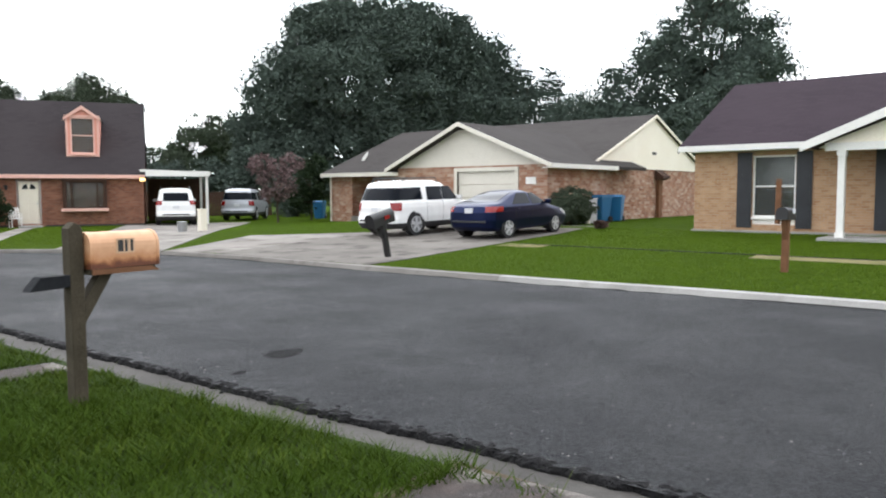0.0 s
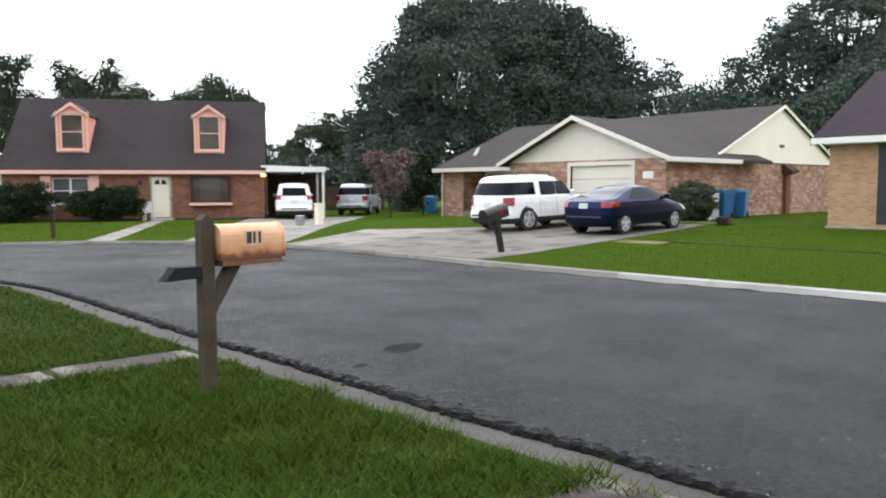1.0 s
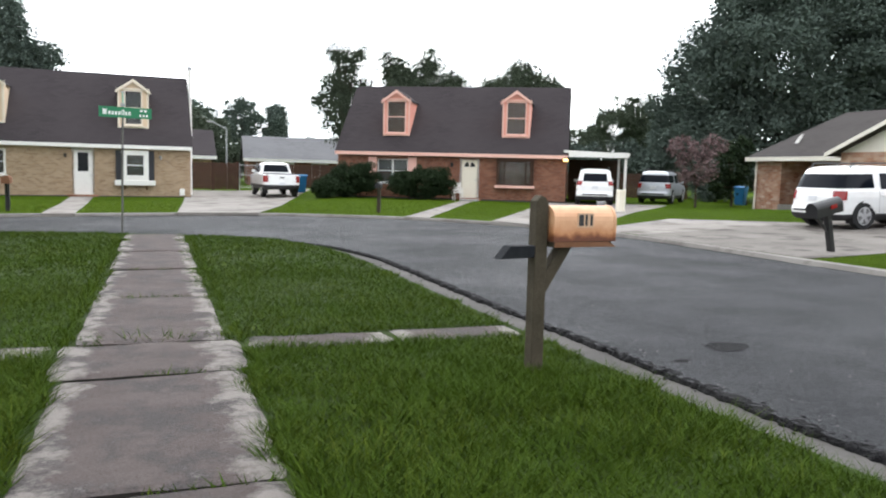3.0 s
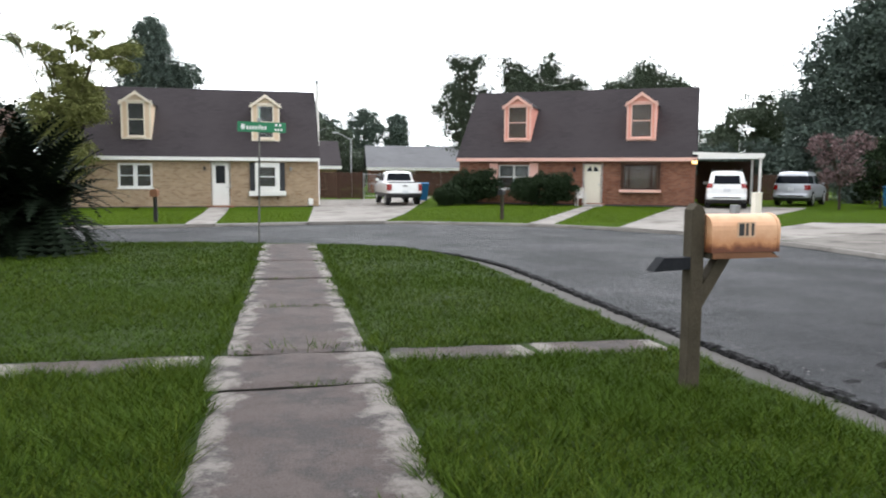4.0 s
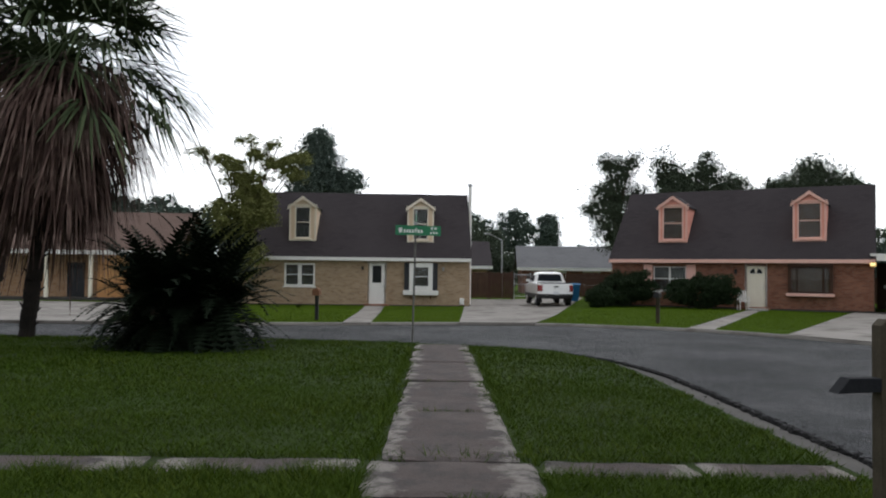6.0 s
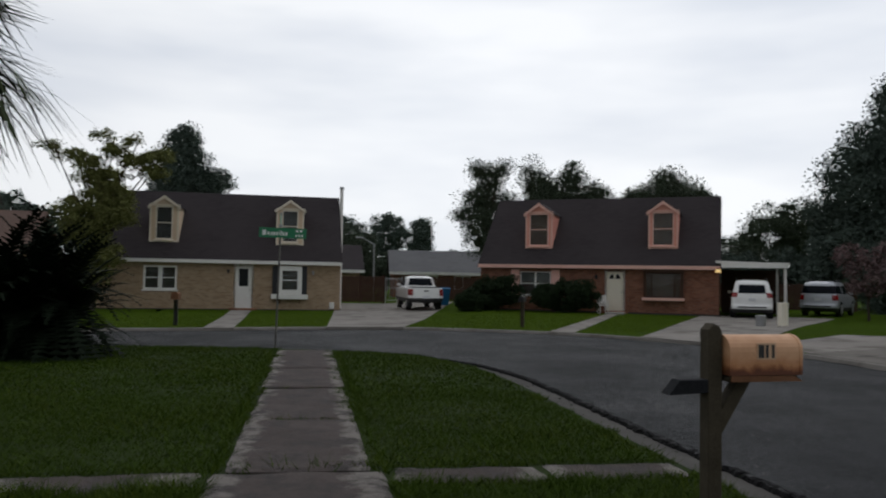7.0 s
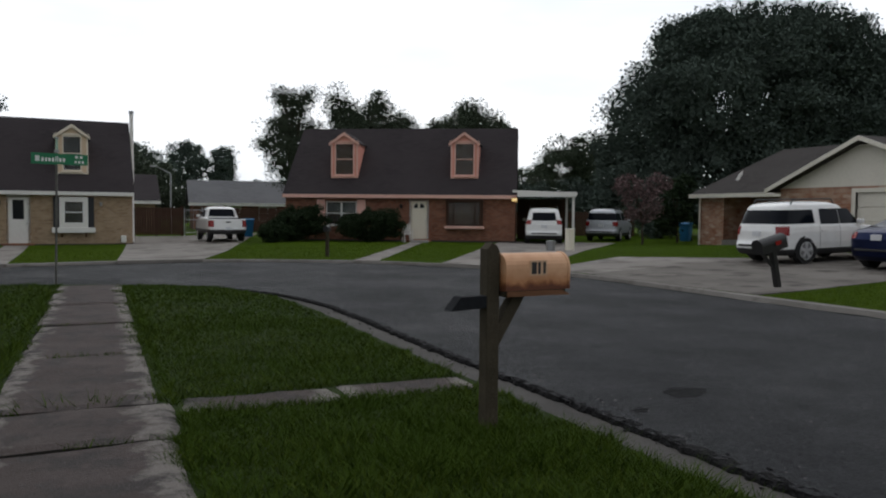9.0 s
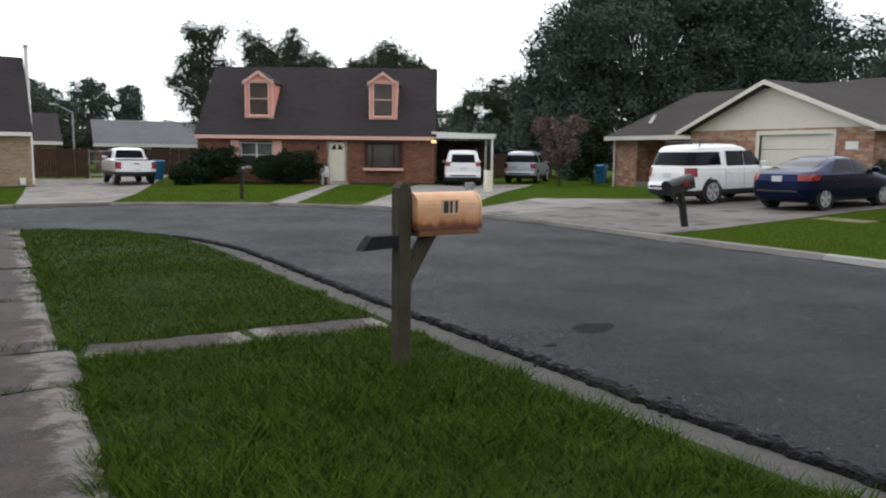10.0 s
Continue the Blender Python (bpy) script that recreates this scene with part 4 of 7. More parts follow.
for x in (1.33, 3.02, 5.05, 6.72):
    bm = box(x, x + 0.43, -0.05, -0.002, 0.15, 2.4)
    for j in range(14):
        add_box(bm, x + 0.06, x + 0.37, -0.065, -0.05, 0.25 + j * 0.15, 0.36 + j * 0.15)
    part("shutter", bm, M_DARK, HT, "dark navy louvred shutter")
door(HT, 8.0, 8.95, 0.1, 2.15, 0.03, M_DARK, M_WHITE, label="dark front door")
part("gable_wall", prism([(4.1, 2.5), (12.5, 2.5), (8.3, 4.1)], -1.45, -1.3), M_CREAM, HT, "cream boarded porch gable")
part("porch_roof", prism([(3.6, 2.52), (8.3, 4.45), (13.0, 2.52), (13.0, 2.4), (8.3, 4.3), (3.6, 2.4)], -1.75, 4.0), M_ROOF_PLUM, HT)
part("bargeboard", prism([(3.55, 2.5), (8.3, 4.45), (13.05, 2.5), (13.05, 2.28), (8.3, 4.2), (3.55, 2.28)], -1.8, -1.75), M_WHITE, HT)
part("beam", box(4.1, 12.5, -1.5, -1.25, 2.3, 2.5), M_WHITE, HT)
for x in (4.42, 8.3, 11.9):
    bm = box(x, x + 0.17, -1.46, -1.29, -0.02, 2.3)
    add_box(bm, x - 0.03, x + 0.2, -1.49, -1.26, -0.02, 0.14, 0.01)
    add_box(bm, x - 0.03, x + 0.2, -1.49, -1.26, 2.16, 2.3, 0.01)
    part("porch_post", bm, M_WHITE, HT)
part("porch_slab", box(4.0, 12.4, -1.7, -0.102, -0.5, 0.0, 0.02), M_KERB_NEW, HT)

# ---------- houses further off ----------
HG = empty("house", pose(7.5, 62.0, 0.0, 0, 0, -4), "low house with a grey shingle roof behind the driveway", "house")
# shade below the eave is put into this wall's darker brick
part("wall", box(0, 12, 0, 8, -0.3, 2.3), M_BRICK_PINK, HG)
gable_roof(HG, -0.4, 12.4, -0.5, 8.5, 2.3, 4.4, M_ROOF_PALE)
part("fascia", box(-0.4, 12.4, -0.54, -0.5, 2.05, 2.3), M_WHITE, HG)
window(HG, 5.5, 7.0, 0.8, 2.0, -0.03, M_WHITE, 2, 0.1)
door(HG, 3.0, 3.9, 0.0, 2.05, -0.1, M_WHITE, M_WHITE)
HD = empty("house", pose(-4.0, 58.0, 0.0, 0, 0, 0), "dark-roofed house behind the wooden fence", "house")
part("wall", box(0, 8.2, 0, 8, -0.3, 2.3), M_BRICK_TAN, HD)
gable_roof(HD, -0.4, 8.6, -0.5, 8.5, 2.35, 4.6, M_ROOF)
part("fascia", box(-0.4, 8.6, -0.54, -0.5, 2.1, 2.35), M_WHITE, HD)
window(HD, 5.2, 6.6, 0.9, 2.0, -0.03, M_WHITE, 2, 0.1)
HL = empty("house", pose(-31.0, 37.5, 0.0, 0, 0, 6), "low brown-roofed house with an orange-lit porch", "house", "houses along the road")
part("wall", holed_wall(0, 15.5, -0.3, 2.7, 0, 0.2, [(9.3, 10.3, 0, 2.05), (2.5, 4.2, 0.8, 2.0)]), M_BRICK_OCHRE, HL)
part("wall", box(0, 15.5, 7.8, 8.0, -0.3, 2.7), M_BRICK_OCHRE, HL)
part("wall", box(0, 0.2, 0.2, 7.8, -0.3, 2.7), M_BRICK_OCHRE, HL)
part("wall", box(15.3, 15.5, 0.2, 7.8, -0.3, 2.7), M_BRICK_OCHRE, HL)
gable_roof(HL, -0.4, 15.9, -1.6, 9.6, 2.75, 5.35, M_ROOF_BROWN)
part("fascia", box(-0.4, 15.9, -1.64, -1.6, 2.5, 2.74), M_WHITE, HL)
door(HL, 9.3, 10.3, 0, 2.05, 0.04, M_DARK, M_WHITE, label="dark front door")
window(HL, 2.5, 4.2, 0.8, 2.0, 0.03, M_WHITE, 2)
# panel for the lit brick wall, its warm light put into the colour
part("panel", box(11.3, 13.0, -0.9, -0.004, 0.0, 2.5), worn("orange_lit_brick_tone", (0.50, 0.25, 0.10), (0.60, 0.33, 0.15), 0.8, 30, 0.8, 0.2), HL, "brick porch wall panel painted in its orange lit tone")
part("panel", box(13.02, 15.2, -0.5, -0.004, 0.0, 2.5), worn("dark_teal_paint", (0.018, 0.034, 0.036), (0.030, 0.052, 0.055), 0.9, 30, 0.6, 0.1), HL, "dark teal side panel")
for x in (0.4, 5.5, 8.6, 11.0, 15.0):
    part("porch_post", box(x, x + 0.18, -1.5, -1.32, -0.1, 2.62), M_CREAM, HL)
part("porch_slab", box(0, 15.5, -1.6, -0.002, -0.3, 0.04), M_KERB, HL)

# ---------- driveways and paths ----------
M_SANDY = worn("grass_grown_concrete", (0.09, 0.10, 0.03), (0.20, 0.165, 0.08), 1.1, 25, 0.95, 0.4, 0.01, c3=(0.05, 0.08, 0.006), amount=0.8)
paving("drive_garage_house", (11.9, 10.2), (12.0, 4.6), (24.65, 5.9), (24.65, 13.2), 16, 8, 0.022, M_DRIVE_STAINED, "oil-stained pale concrete driveway by the garage")
paving("drive_garage_apron", (11.35, 12.0), (12.05, 10.1), (19.5, 11.9), (16.5, 15.0), 8, 5, 0.020, M_DRIVE, "pale concrete driveway apron")
paving("drive_carport", (9.9, 15.2), (11.5, 12.2), (25.0, 26.6), (19.8, 29.5), 14, 6, 0.026, M_DRIVE, "pale concrete driveway up to the carport")
paving("drive_tan_house", (0.65, 18.9), (3.2, 19.1), (10.2, 47.0), (2.0, 47.0), 12, 60, 0.03, M_DRIVE, "pale concrete driveway between two houses")
paving("path_tan_house", (-3.15, 18.2), (-2.25, 18.35), (-2.85, 34.1), (-3.85, 34.1), 2, 8, 0.02, M_DRIVE, "narrow concrete path to the front door")
paving("path_pink_house", (7.75, 17.45), (8.4, 16.85), (15.55, 29.98), (15.05, 30.25), 2, 8, 0.02, M_DRIVE, "narrow concrete path to the front door")
paving("path_far_sidewalk", (17.1, -60), (17.8, -60), (17.8, -1.8), (17.1, -1.8), 3, 20, 0.020, M_SANDY, "sidewalk overgrown by grass crossing the far lawns")
paving("path_far_sidewalk_end", (17.1, 3.6), (17.8, 3.6), (17.8, 4.9), (17.1, 4.9), 3, 4, 0.022, M_SANDY, "short bare end of the overgrown sidewalk by the driveway")
# thin dark sheet stands in for the shadow cast by the upper lawn's edge
paving("path_far_lawn_shadow", (17.80, -8.0), (17.93, -8.0), (17.93, 4.6), (17.80, 4.6), 2, 24, 0.024, M_EDGE, "dark strip painted for the shadow of the upper lawn's edge")
paving("drive_porch_house", (12.0, -6.3), (12.3, -10.5), (23.8, -11.5), (23.8, -6.6), 8, 4, 0.026, M_KERB_NEW, "pale concrete driveway beside the lawn")
paving("drive_left_house", (-14.5, 17.5), (-10.5, 17.4), (-14, 35), (-24, 35), 6, 10, 0.02, M_DRIVE, "pale concrete driveway of the brown-roofed house")


# ---------- mailboxes and signs ----------
M_LABEL = plain("faded_sticker", (0.58, 0.38, 0.24), 0.6)


def mailbox_near():
    e = empty("mailbox", pose(2.73, -1.715, 0.11, 0, 0, 4) @ Matrix.Scale(0.92, 4), "rusty peach metal mailbox on a weathered wooden post", "mailbox", "mailboxes")
    bm = bmesh.new()
    w = 0.057
    out = [(-w, -0.35), (w, -0.35), (w, 1.30), (w * 0.55, 1.345), (-w * 0.2, 1.362), (-w, 1.315)]
    add_prism(bm, out, -w, w, "y", 0.008)
    post = part("post", bm, M_WOOD, e, "weathered dark wooden post")
    part("arm", prism([(-0.375, 0.85), (-0.285, 0.955), (-0.058, 0.955), (-0.058, 0.86)], -0.06, 0.06, "y", 0.006), M_ARM, e, "dark stained arm with a slanted end")
    bm = prism([(0.058, 0.56), (0.30, 0.941), (0.19, 0.941), (0.058, 0.74)], -0.05, 0.05, "y", 0.004)
    part("brace", bm, M_WOOD, e)
    part("board", box(0.08, 0.66, -0.10, 0.10, 0.942, 0.985, 0.006), M_WOOD, e)
    # arched metal body
    arch = [(-0.125, 0.99), (-0.128, 1.16)] + [(0.128 * math.cos(a), 1.165 + 0.115 * math.sin(a)) for a in np.linspace(math.pi, 0, 13)[1:-1]] + [(0.128, 1.16), (0.125, 0.99)]
    bm = prism([(p, q) for p, q in arch], 0.078, 0.655, "x")
    body = part("box", bm, M_BOX, e, "peach paint with a rusted lower edge")
    lip = [(p * 1.035, 0.985 + (q - 0.985) * 1.02) for p, q in arch]
    part("box_door", prism(lip, 0.655, 0.682, "x", 0.006), M_BOX, body)
    part("rear_lip", prism(lip, 0.070, 0.0795, "x"), M_BOX, body)
    bm = prism([(0.08, 0.945), (0.68, 0.945), (0.60, 0.985), (0.08, 0.988)], -0.134, -0.126)
    part("rusted_flange", bm, M_WOOD_BROWN, body, "rust-eaten lower flange")
    part("number_plate_label", box(0.29, 0.45, -0.1315, -0.1285, 1.105, 1.225), M_LABEL, body, "pale sticker with three dark bars")
    for x in (0.305, 0.365, 0.415):
        part("number_bar", box(x, x + (0.045 if x < 0.31 else 0.022), -0.134, -0.1318, 1.118, 1.212), M_NUM, body)
    return e


mailbox_near()


def mailbox_far(m, post_mat, box_mat, label, hp=1.0, lean=0.0, flag=None, size=1.0):
    e = empty("mailbox", m @ pose(0, 0, 0, 0, lean, 0), label, "mailbox", "mailboxes")
    part("post", prism([(-0.06, -0.3), (0.06, -0.3), (0.06, hp), (-0.06, hp)], -0.06, 0.06, "y", 0.01), post_mat, e)
    s = size
    arch = [(-0.11 * s, hp), (-0.11 * s, hp + 0.14 * s)] + [(0.11 * s * math.cos(a), hp + 0.14 * s + 0.10 * s * math.sin(a)) for a in np.linspace(math.pi, 0, 9)[1:-1]] + [(0.11 * s, hp + 0.14 * s), (0.11 * s, hp)]
    b = part("box", prism(arch, -0.30 * s, 0.24 * s, "x"), box_mat, e)
    part("box_door", prism([(p * 1.05, hp - 0.004 + (q - hp) * 1.03) for p, q in arch], -0.32 * s, -0.301 * s, "x"), box_mat, b)
    part("brace", prism([(-0.26 * s, hp - 0.01), (-0.20 * s, hp - 0.01), (-0.058, hp - 0.3), (-0.058, hp - 0.38)], -0.03, 0.03), post_mat, e)
    if flag:
        part("flag", box(-0.05, 0.12, -0.13 * s, -0.12 * s, hp + 0.12, hp + 0.2), flag, b, "red flag")
    return e


mailbox_far(pose(13.47, 5.45, gz(13.47, 5.45)), M_BLACK, M_BLACK, "black mailbox leaning on a dark post by the driveway", 0.84, -13, M_TAIL, 1.3)
e = mailbox_far(pose(15.15, -3.12, gz(15.15, -3.12)), M_WOOD_BROWN, M_BLACK, "small black mailbox on a brown wooden post", 0.98, 2, M_PLATE, 0.95)
part("post_top", box(-0.05, 0.05, 0.115, 0.2, 0.9, 1.74, 0.01), M_WOOD_BROWN, e)
mailbox_far(pose(-4.2, 19.6, 0.0, 0, 0, 90), M_BLACK, M_WOOD_BROWN, "brown mailbox on a dark post", 0.85, 0, None, 1.0)
mailbox_far(pose(7.5, 19.7, 0.0, 0, 0, 60), M_WOOD, M_BLACK, "small dark mailbox on a thin post", 0.9, 0, None, 0.8)

sg = empty("street_sign", pose(-0.71, 12.35, -0.05, 0, 1.0, 0), "green street name sign on a galvanised pole", "street sign")
part("pole", tube((0, 0, -0.3), (0, 0, 2.88), 0.024, 0.024, 12), worn("weathered_pole_steel", (0.09, 0.09, 0.08), (0.15, 0.145, 0.13), 6, 40, 0.6, 0.2, 0.002, 0.4), sg)
part("bracket", box(-0.05, 0.05, -0.03, 0.03, 2.88, 2.95, 0.008), M_GALV, sg)
bl = part("blade", box(-0.50, 0.62, -0.036, -0.031, 2.62, 2.86, 0.002), M_GREEN_SIGN, sg, "green name blade with white bars")
x = -0.42
for wdt, hgt in ((0.11, 0.12), (0.06, 0.08), (0.05, 0.08), (0.06, 0.08), (0.055, 0.08), (0.025, 0.11), (0.025, 0.12), (0.06, 0.08), (0.06, 0.08)):
    part("text_bar", box(x, x + wdt * 0.8, -0.0392, -0.0365, 2.68, 2.68 + hgt), M_TEXT, bl)
    x += wdt + 0.012
for x, z, w in ((0.37, 2.77, 0.07), (0.46, 2.77, 0.07), (0.36, 2.66, 0.05), (0.43, 2.66, 0.05), (0.50, 2.66, 0.05)):
    part("text_bar", box(x, x + w * 0.8, -0.0392, -0.0365, z, z + 0.055), M_TEXT, bl)
part("blade", box(-0.003, 0.003, -0.5, 0.5, 2.955, 3.17, 0.001), M_GREEN_SIGN, sg)
part("cap", box(-0.035, 0.035, -0.06, 0.06, 3.17, 3.22, 0.01), M_GALV, sg)


# ---------- cars ----------
M_RIM_BACK = plain("rim_barrel_metal", (0.26, 0.26, 0.265), 0.5, 0.2)


def wheel(parent, x, y, r, rim_mat=None):
    s = 1 if y > 0 else -1
    bm = bmesh.new()
    add_tube(bm, (x, y, r), (x, y - s * 0.22, r), r, r, 24)
    w = part("wheel", bm, M_TYRE, parent, "black tyre with alloy rim")
    bm = bmesh.new()
    add_tube(bm, (x, y + s * 0.004, r), (x, y - s * 0.02, r), r * 0.66, r * 0.68, 20)
    rim = part("rim", bm, M_RIM_BACK, w)
    bm = bmesh.new()
    for k in range(5):
        a = 2 * math.pi * k / 5 + 0.3
        c, d = math.cos(a), math.sin(a)
        p = Vector((x, y + s * 0.012, r))
        q = p + Vector((c * r * 0.64, 0, d * r * 0.64))
        side = Vector((-d, 0, c)) * r * 0.11
        vs = [bm.verts.new(v) for v in (p - side, p + side, q + side * 1.4, q - side * 1.4)]
        bm.faces.new(vs)
    bmesh.ops.solidify(bm, geom=bm.faces, thickness=0.012)
    part("spokes", bm, rim_mat or M_RIM, w)
    bm = bmesh.new()
    n = 20
    for rr0, rr1 in ((0.62, 0.70),):
        a = [bm.verts.new((x + rr0 * r * math.cos(2 * math.pi * i / n), y + s * 0.010, r + rr0 * r * math.sin(2 * math.pi * i / n))) for i in range(n)]
        b = [bm.verts.new((x + rr1 * r * math.cos(2 * math.pi * i / n), y + s * 0.010, r + rr1 * r * math.sin(2 * math.pi * i / n))) for i in range(n)]
        for i in range(n):
            bm.faces.new((a[i], a[(i + 1) % n], b[(i + 1) % n], b[i]))
    bmesh.ops.solidify(bm, geom=bm.faces, thickness=0.012)
    part("rim_ring", bm, rim_mat or M_RIM, w)


def grid_patch(fn, nu, nv):
    """A smooth sheet of quads over fn(u, v), u and v from 0 to 1, with a little thickness."""
    bm = bmesh.new()
    g = [[bm.verts.new(fn(i / nu, j / nv)) for j in range(nv + 1)] for i in range(nu + 1)]
    for i in range(nu):
        for j in range(nv):
            bm.faces.new((g[i][j], g[i + 1][j], g[i + 1][j + 1], g[i][j + 1]))
    bmesh.ops.recalc_face_normals(bm, faces=bm.faces)
    return bm


def car(m, paint, label, kind, rear, front, wid, wheels, r, sides, rear_glass, screen, tail, seams, rails=False, skirt=None, wrap=None, plate_z=0.85, category="car", handle_z=0.95):
    """x forward, origin under the middle. rear, front: (x, z) outlines of the two ends, rising; wid: (z, half width).
    sides: (x0, x1 at the foot, x0, x1 at the head, z foot, z head) of each side window; rear_glass, screen: (half width foot, head, z foot, z head);
    tail: (z0, z1, reach along the flank, reach along the rear); wrap: front edge of glass that runs round the rear corners."""
    e = empty(kind, m, label, category, "cars parked on driveways")
    zs = sorted({z for _, z in rear} | {z for _, z in front} | {z for z, _ in wid})
    zs = sorted({*zs, *[(p + q) / 2 for p, q in zip(zs, zs[1:])]})

    def lim(z):
        return (float(np.interp(z, [p[1] for p in rear], [p[0] for p in rear])), float(np.interp(z, [p[1] for p in front], [p[0] for p in front])),
                float(np.interp(z, [p[0] for p in wid], [p[1] for p in wid])))

    def flank(x, z, off=0.0):
        xr, xf, w = lim(z)
        t = (2 * x - xr - xf) / (xf - xr)
        return (w + off) * (1 - 0.045 * t ** 4)

    def radius(z):
        xr, xf, w = lim(z)
        return min(0.26, 0.5 * w, 0.3 * (xf - xr))

    def end_x(y, z, rearward, off=0.0):
        xr, xf, w = lim(z)
        return xr - off + 0.07 * (y / w) ** 2 if rearward else xf + off - 0.10 * (y / w) ** 2

    def corner(z, rearward, side, off, flank_to, end_to):
        """Points from the flank round one corner on to the end."""
        xr, xf, w = lim(z)
        c = radius(z)
        s1 = -1 if rearward else 1
        x0 = (xr if rearward else xf) - s1 * c
        pts = [(x0 + (flank_to - x0) * k, side * flank(x0 + (flank_to - x0) * k, z, off)) for k in (1, 0.66, 0.33)]
        yb = flank(x0, z, off)
        for a in np.linspace(0, math.pi / 2, 7):
            y = yb - c + c * math.cos(a)
            pts.append((x0 + (end_x(y, z, rearward, off) - x0) * math.sin(a), side * y))
        yl = yb - c
        pts += [(end_x(yl + (end_to - yl) * k, z, rearward, off), side * (yl + (end_to - yl) * k)) for k in (0.33, 0.66, 1)]
        return pts

    def outline(z, off=0.0):
        xr, xf, w = lim(z)
        mid = (xr + xf) / 2
        q = [corner(z, True, 1, off, mid, 0), corner(z, False, 1, off, mid, 0), corner(z, False, -1, off, mid, 0), corner(z, True, -1, off, mid, 0)]
        return q[0][::-1] + q[1][1:] + q[2][::-1][1:] + q[3][1:-1]
    bm = bmesh.new()
    rings = [[bm.verts.new((x, y, z)) for x, y in outline(z)] for z in zs]
    n = len(rings[0])
    for a, b in zip(rings, rings[1:]):
        for i in range(n):
            bm.faces.new((a[i], a[(i + 1) % n], b[(i + 1) % n], b[i]))
    bm.faces.new(rings[0][::-1])
    bm.faces.new(rings[-1])
    bmesh.ops.recalc_face_normals(bm, faces=bm.faces)
    body = part("body", bm, paint, e, smooth=True)
    if skirt:
        z0, z1 = skirt
        bm = bmesh.new()
        rs = [[bm.verts.new((x, y, z)) for x, y in outline(z, 0.008)] for z in np.linspace(z0, z1, 5)]
        for a, b in zip(rs, rs[1:]):
            for i in range(n):
                bm.faces.new((a[i], a[(i + 1) % n], b[(i + 1) % n], b[i]))
        bmesh.ops.recalc_face_normals(bm, faces=bm.faces)
        part("lower_trim", bm, M_PLASTIC, e, "dark lower bumper and sill trim", smooth=True)
    zg0, zg1 = sides[0][4], sides[0][5]
    for side in (-1, 1):
        for a0, a1, b0, b1, z0, z1 in sides:
            def pane(u, v):
                z = z0 + (z1 - z0) * v
                x = (a0 + (a1 - a0) * u) * (1 - v) + (b0 + (b1 - b0) * u) * v
                return x, side * flank(x, z, 0.007), z
            part("window", grid_patch(pane, 6, 4), M_CAR_GLASS, e, "dark tinted window", smooth=True)
        if wrap is not None:
            def round_glass(u, v):
                z = rear_glass[2] + (rear_glass[3] - rear_glass[2]) * v
                pts = corner(z, True, side, 0.007, wrap, 0.0)
                k = min(len(pts) - 1.001, u * (len(pts) - 1))
                i = int(k)
                return tuple(pts[i][c] + (pts[i + 1][c] - pts[i][c]) * (k - i) for c in (0, 1)) + (z,)
            part("window", grid_patch(round_glass, 24, 4), M_CAR_GLASS, e, "dark tinted glass running round the rear corner", smooth=True)
        if tail:
            def lamp(u, v):
                z = tail[0] + (tail[1] - tail[0]) * v
                xr, xf, w = lim(z)
                pts = corner(z, True, side, 0.014, xr + radius(z) + tail[2], w - radius(z) - tail[3])
                k = min(len(pts) - 1.001, u * (len(pts) - 1))
                i = int(k)
                return tuple(pts[i][c] + (pts[i + 1][c] - pts[i][c]) * (k - i) for c in (0, 1)) + (z,)
            part("tail_lamp", grid_patch(lamp, 18, 3), M_TAIL, e, smooth=True)
        def head(u, v):
            z = wid[2][0] + 0.06 + 0.16 * v
            xr, xf, w = lim(z)
            pts = corner(z, False, side, 0.010, xf - radius(z) - 0.10, w - radius(z) - 0.15)
            k = min(len(pts) - 1.001, u * (len(pts) - 1))
            i = int(k)
            return tuple(pts[i][c] + (pts[i + 1][c] - pts[i][c]) * (k - i) for c in (0, 1)) + (z,)
        part("head_lamp", grid_patch(head, 14, 2), M_PLATE, e, smooth=True)
        for x in wheels:
            yw = flank(x, r)
            # black half disc paints the wheel well's shade onto the closed flank
            arch = [(x + 1.15 * r * math.cos(a), r + 1.15 * r * math.sin(a)) for a in np.linspace(math.pi * 1.16, -math.pi * 0.16, 22)]
            ya, yb = sorted((side * (yw - 0.25), side * (yw + 0.014)))
            part("wheel_well_shade", prism(arch, ya, yb), M_TYRE, e)
            wheel(e, x, side * (yw + 0.022), r)
        for x in seams:
            def seam(u, v):
                z = wid[0][0] + 0.12 + (zg0 - wid[0][0] - 0.14) * v
                return x + 0.012 * (u - 0.5), side * flank(x, z, 0.005), z
            part("door_seam", grid_patch(seam, 1, 8), M_PLASTIC, e)
        for x in seams[1:]:
            y = side * flank(x + 0.15, handle_z)
            part("door_handle", box(x + 0.06, x + 0.24, y - 0.025, y + 0.025, handle_z - 0.018, handle_z + 0.018, 0.008), paint, e)
        xm_, ym_ = sides[0][1] - 0.06, side * (flank(sides[0][1], zg0) + 0.10)
        part("mirror", box(xm_ - 0.07, xm_ + 0.07, ym_ - 0.10, ym_ + 0.10, zg0 - 0.02, zg0 + 0.13, 0.03), paint, e)
        if rails:
            zt = wid[-3][0]
            x0, x1 = lim(zt)[0] + 0.25, lim(zt)[1] - 0.3
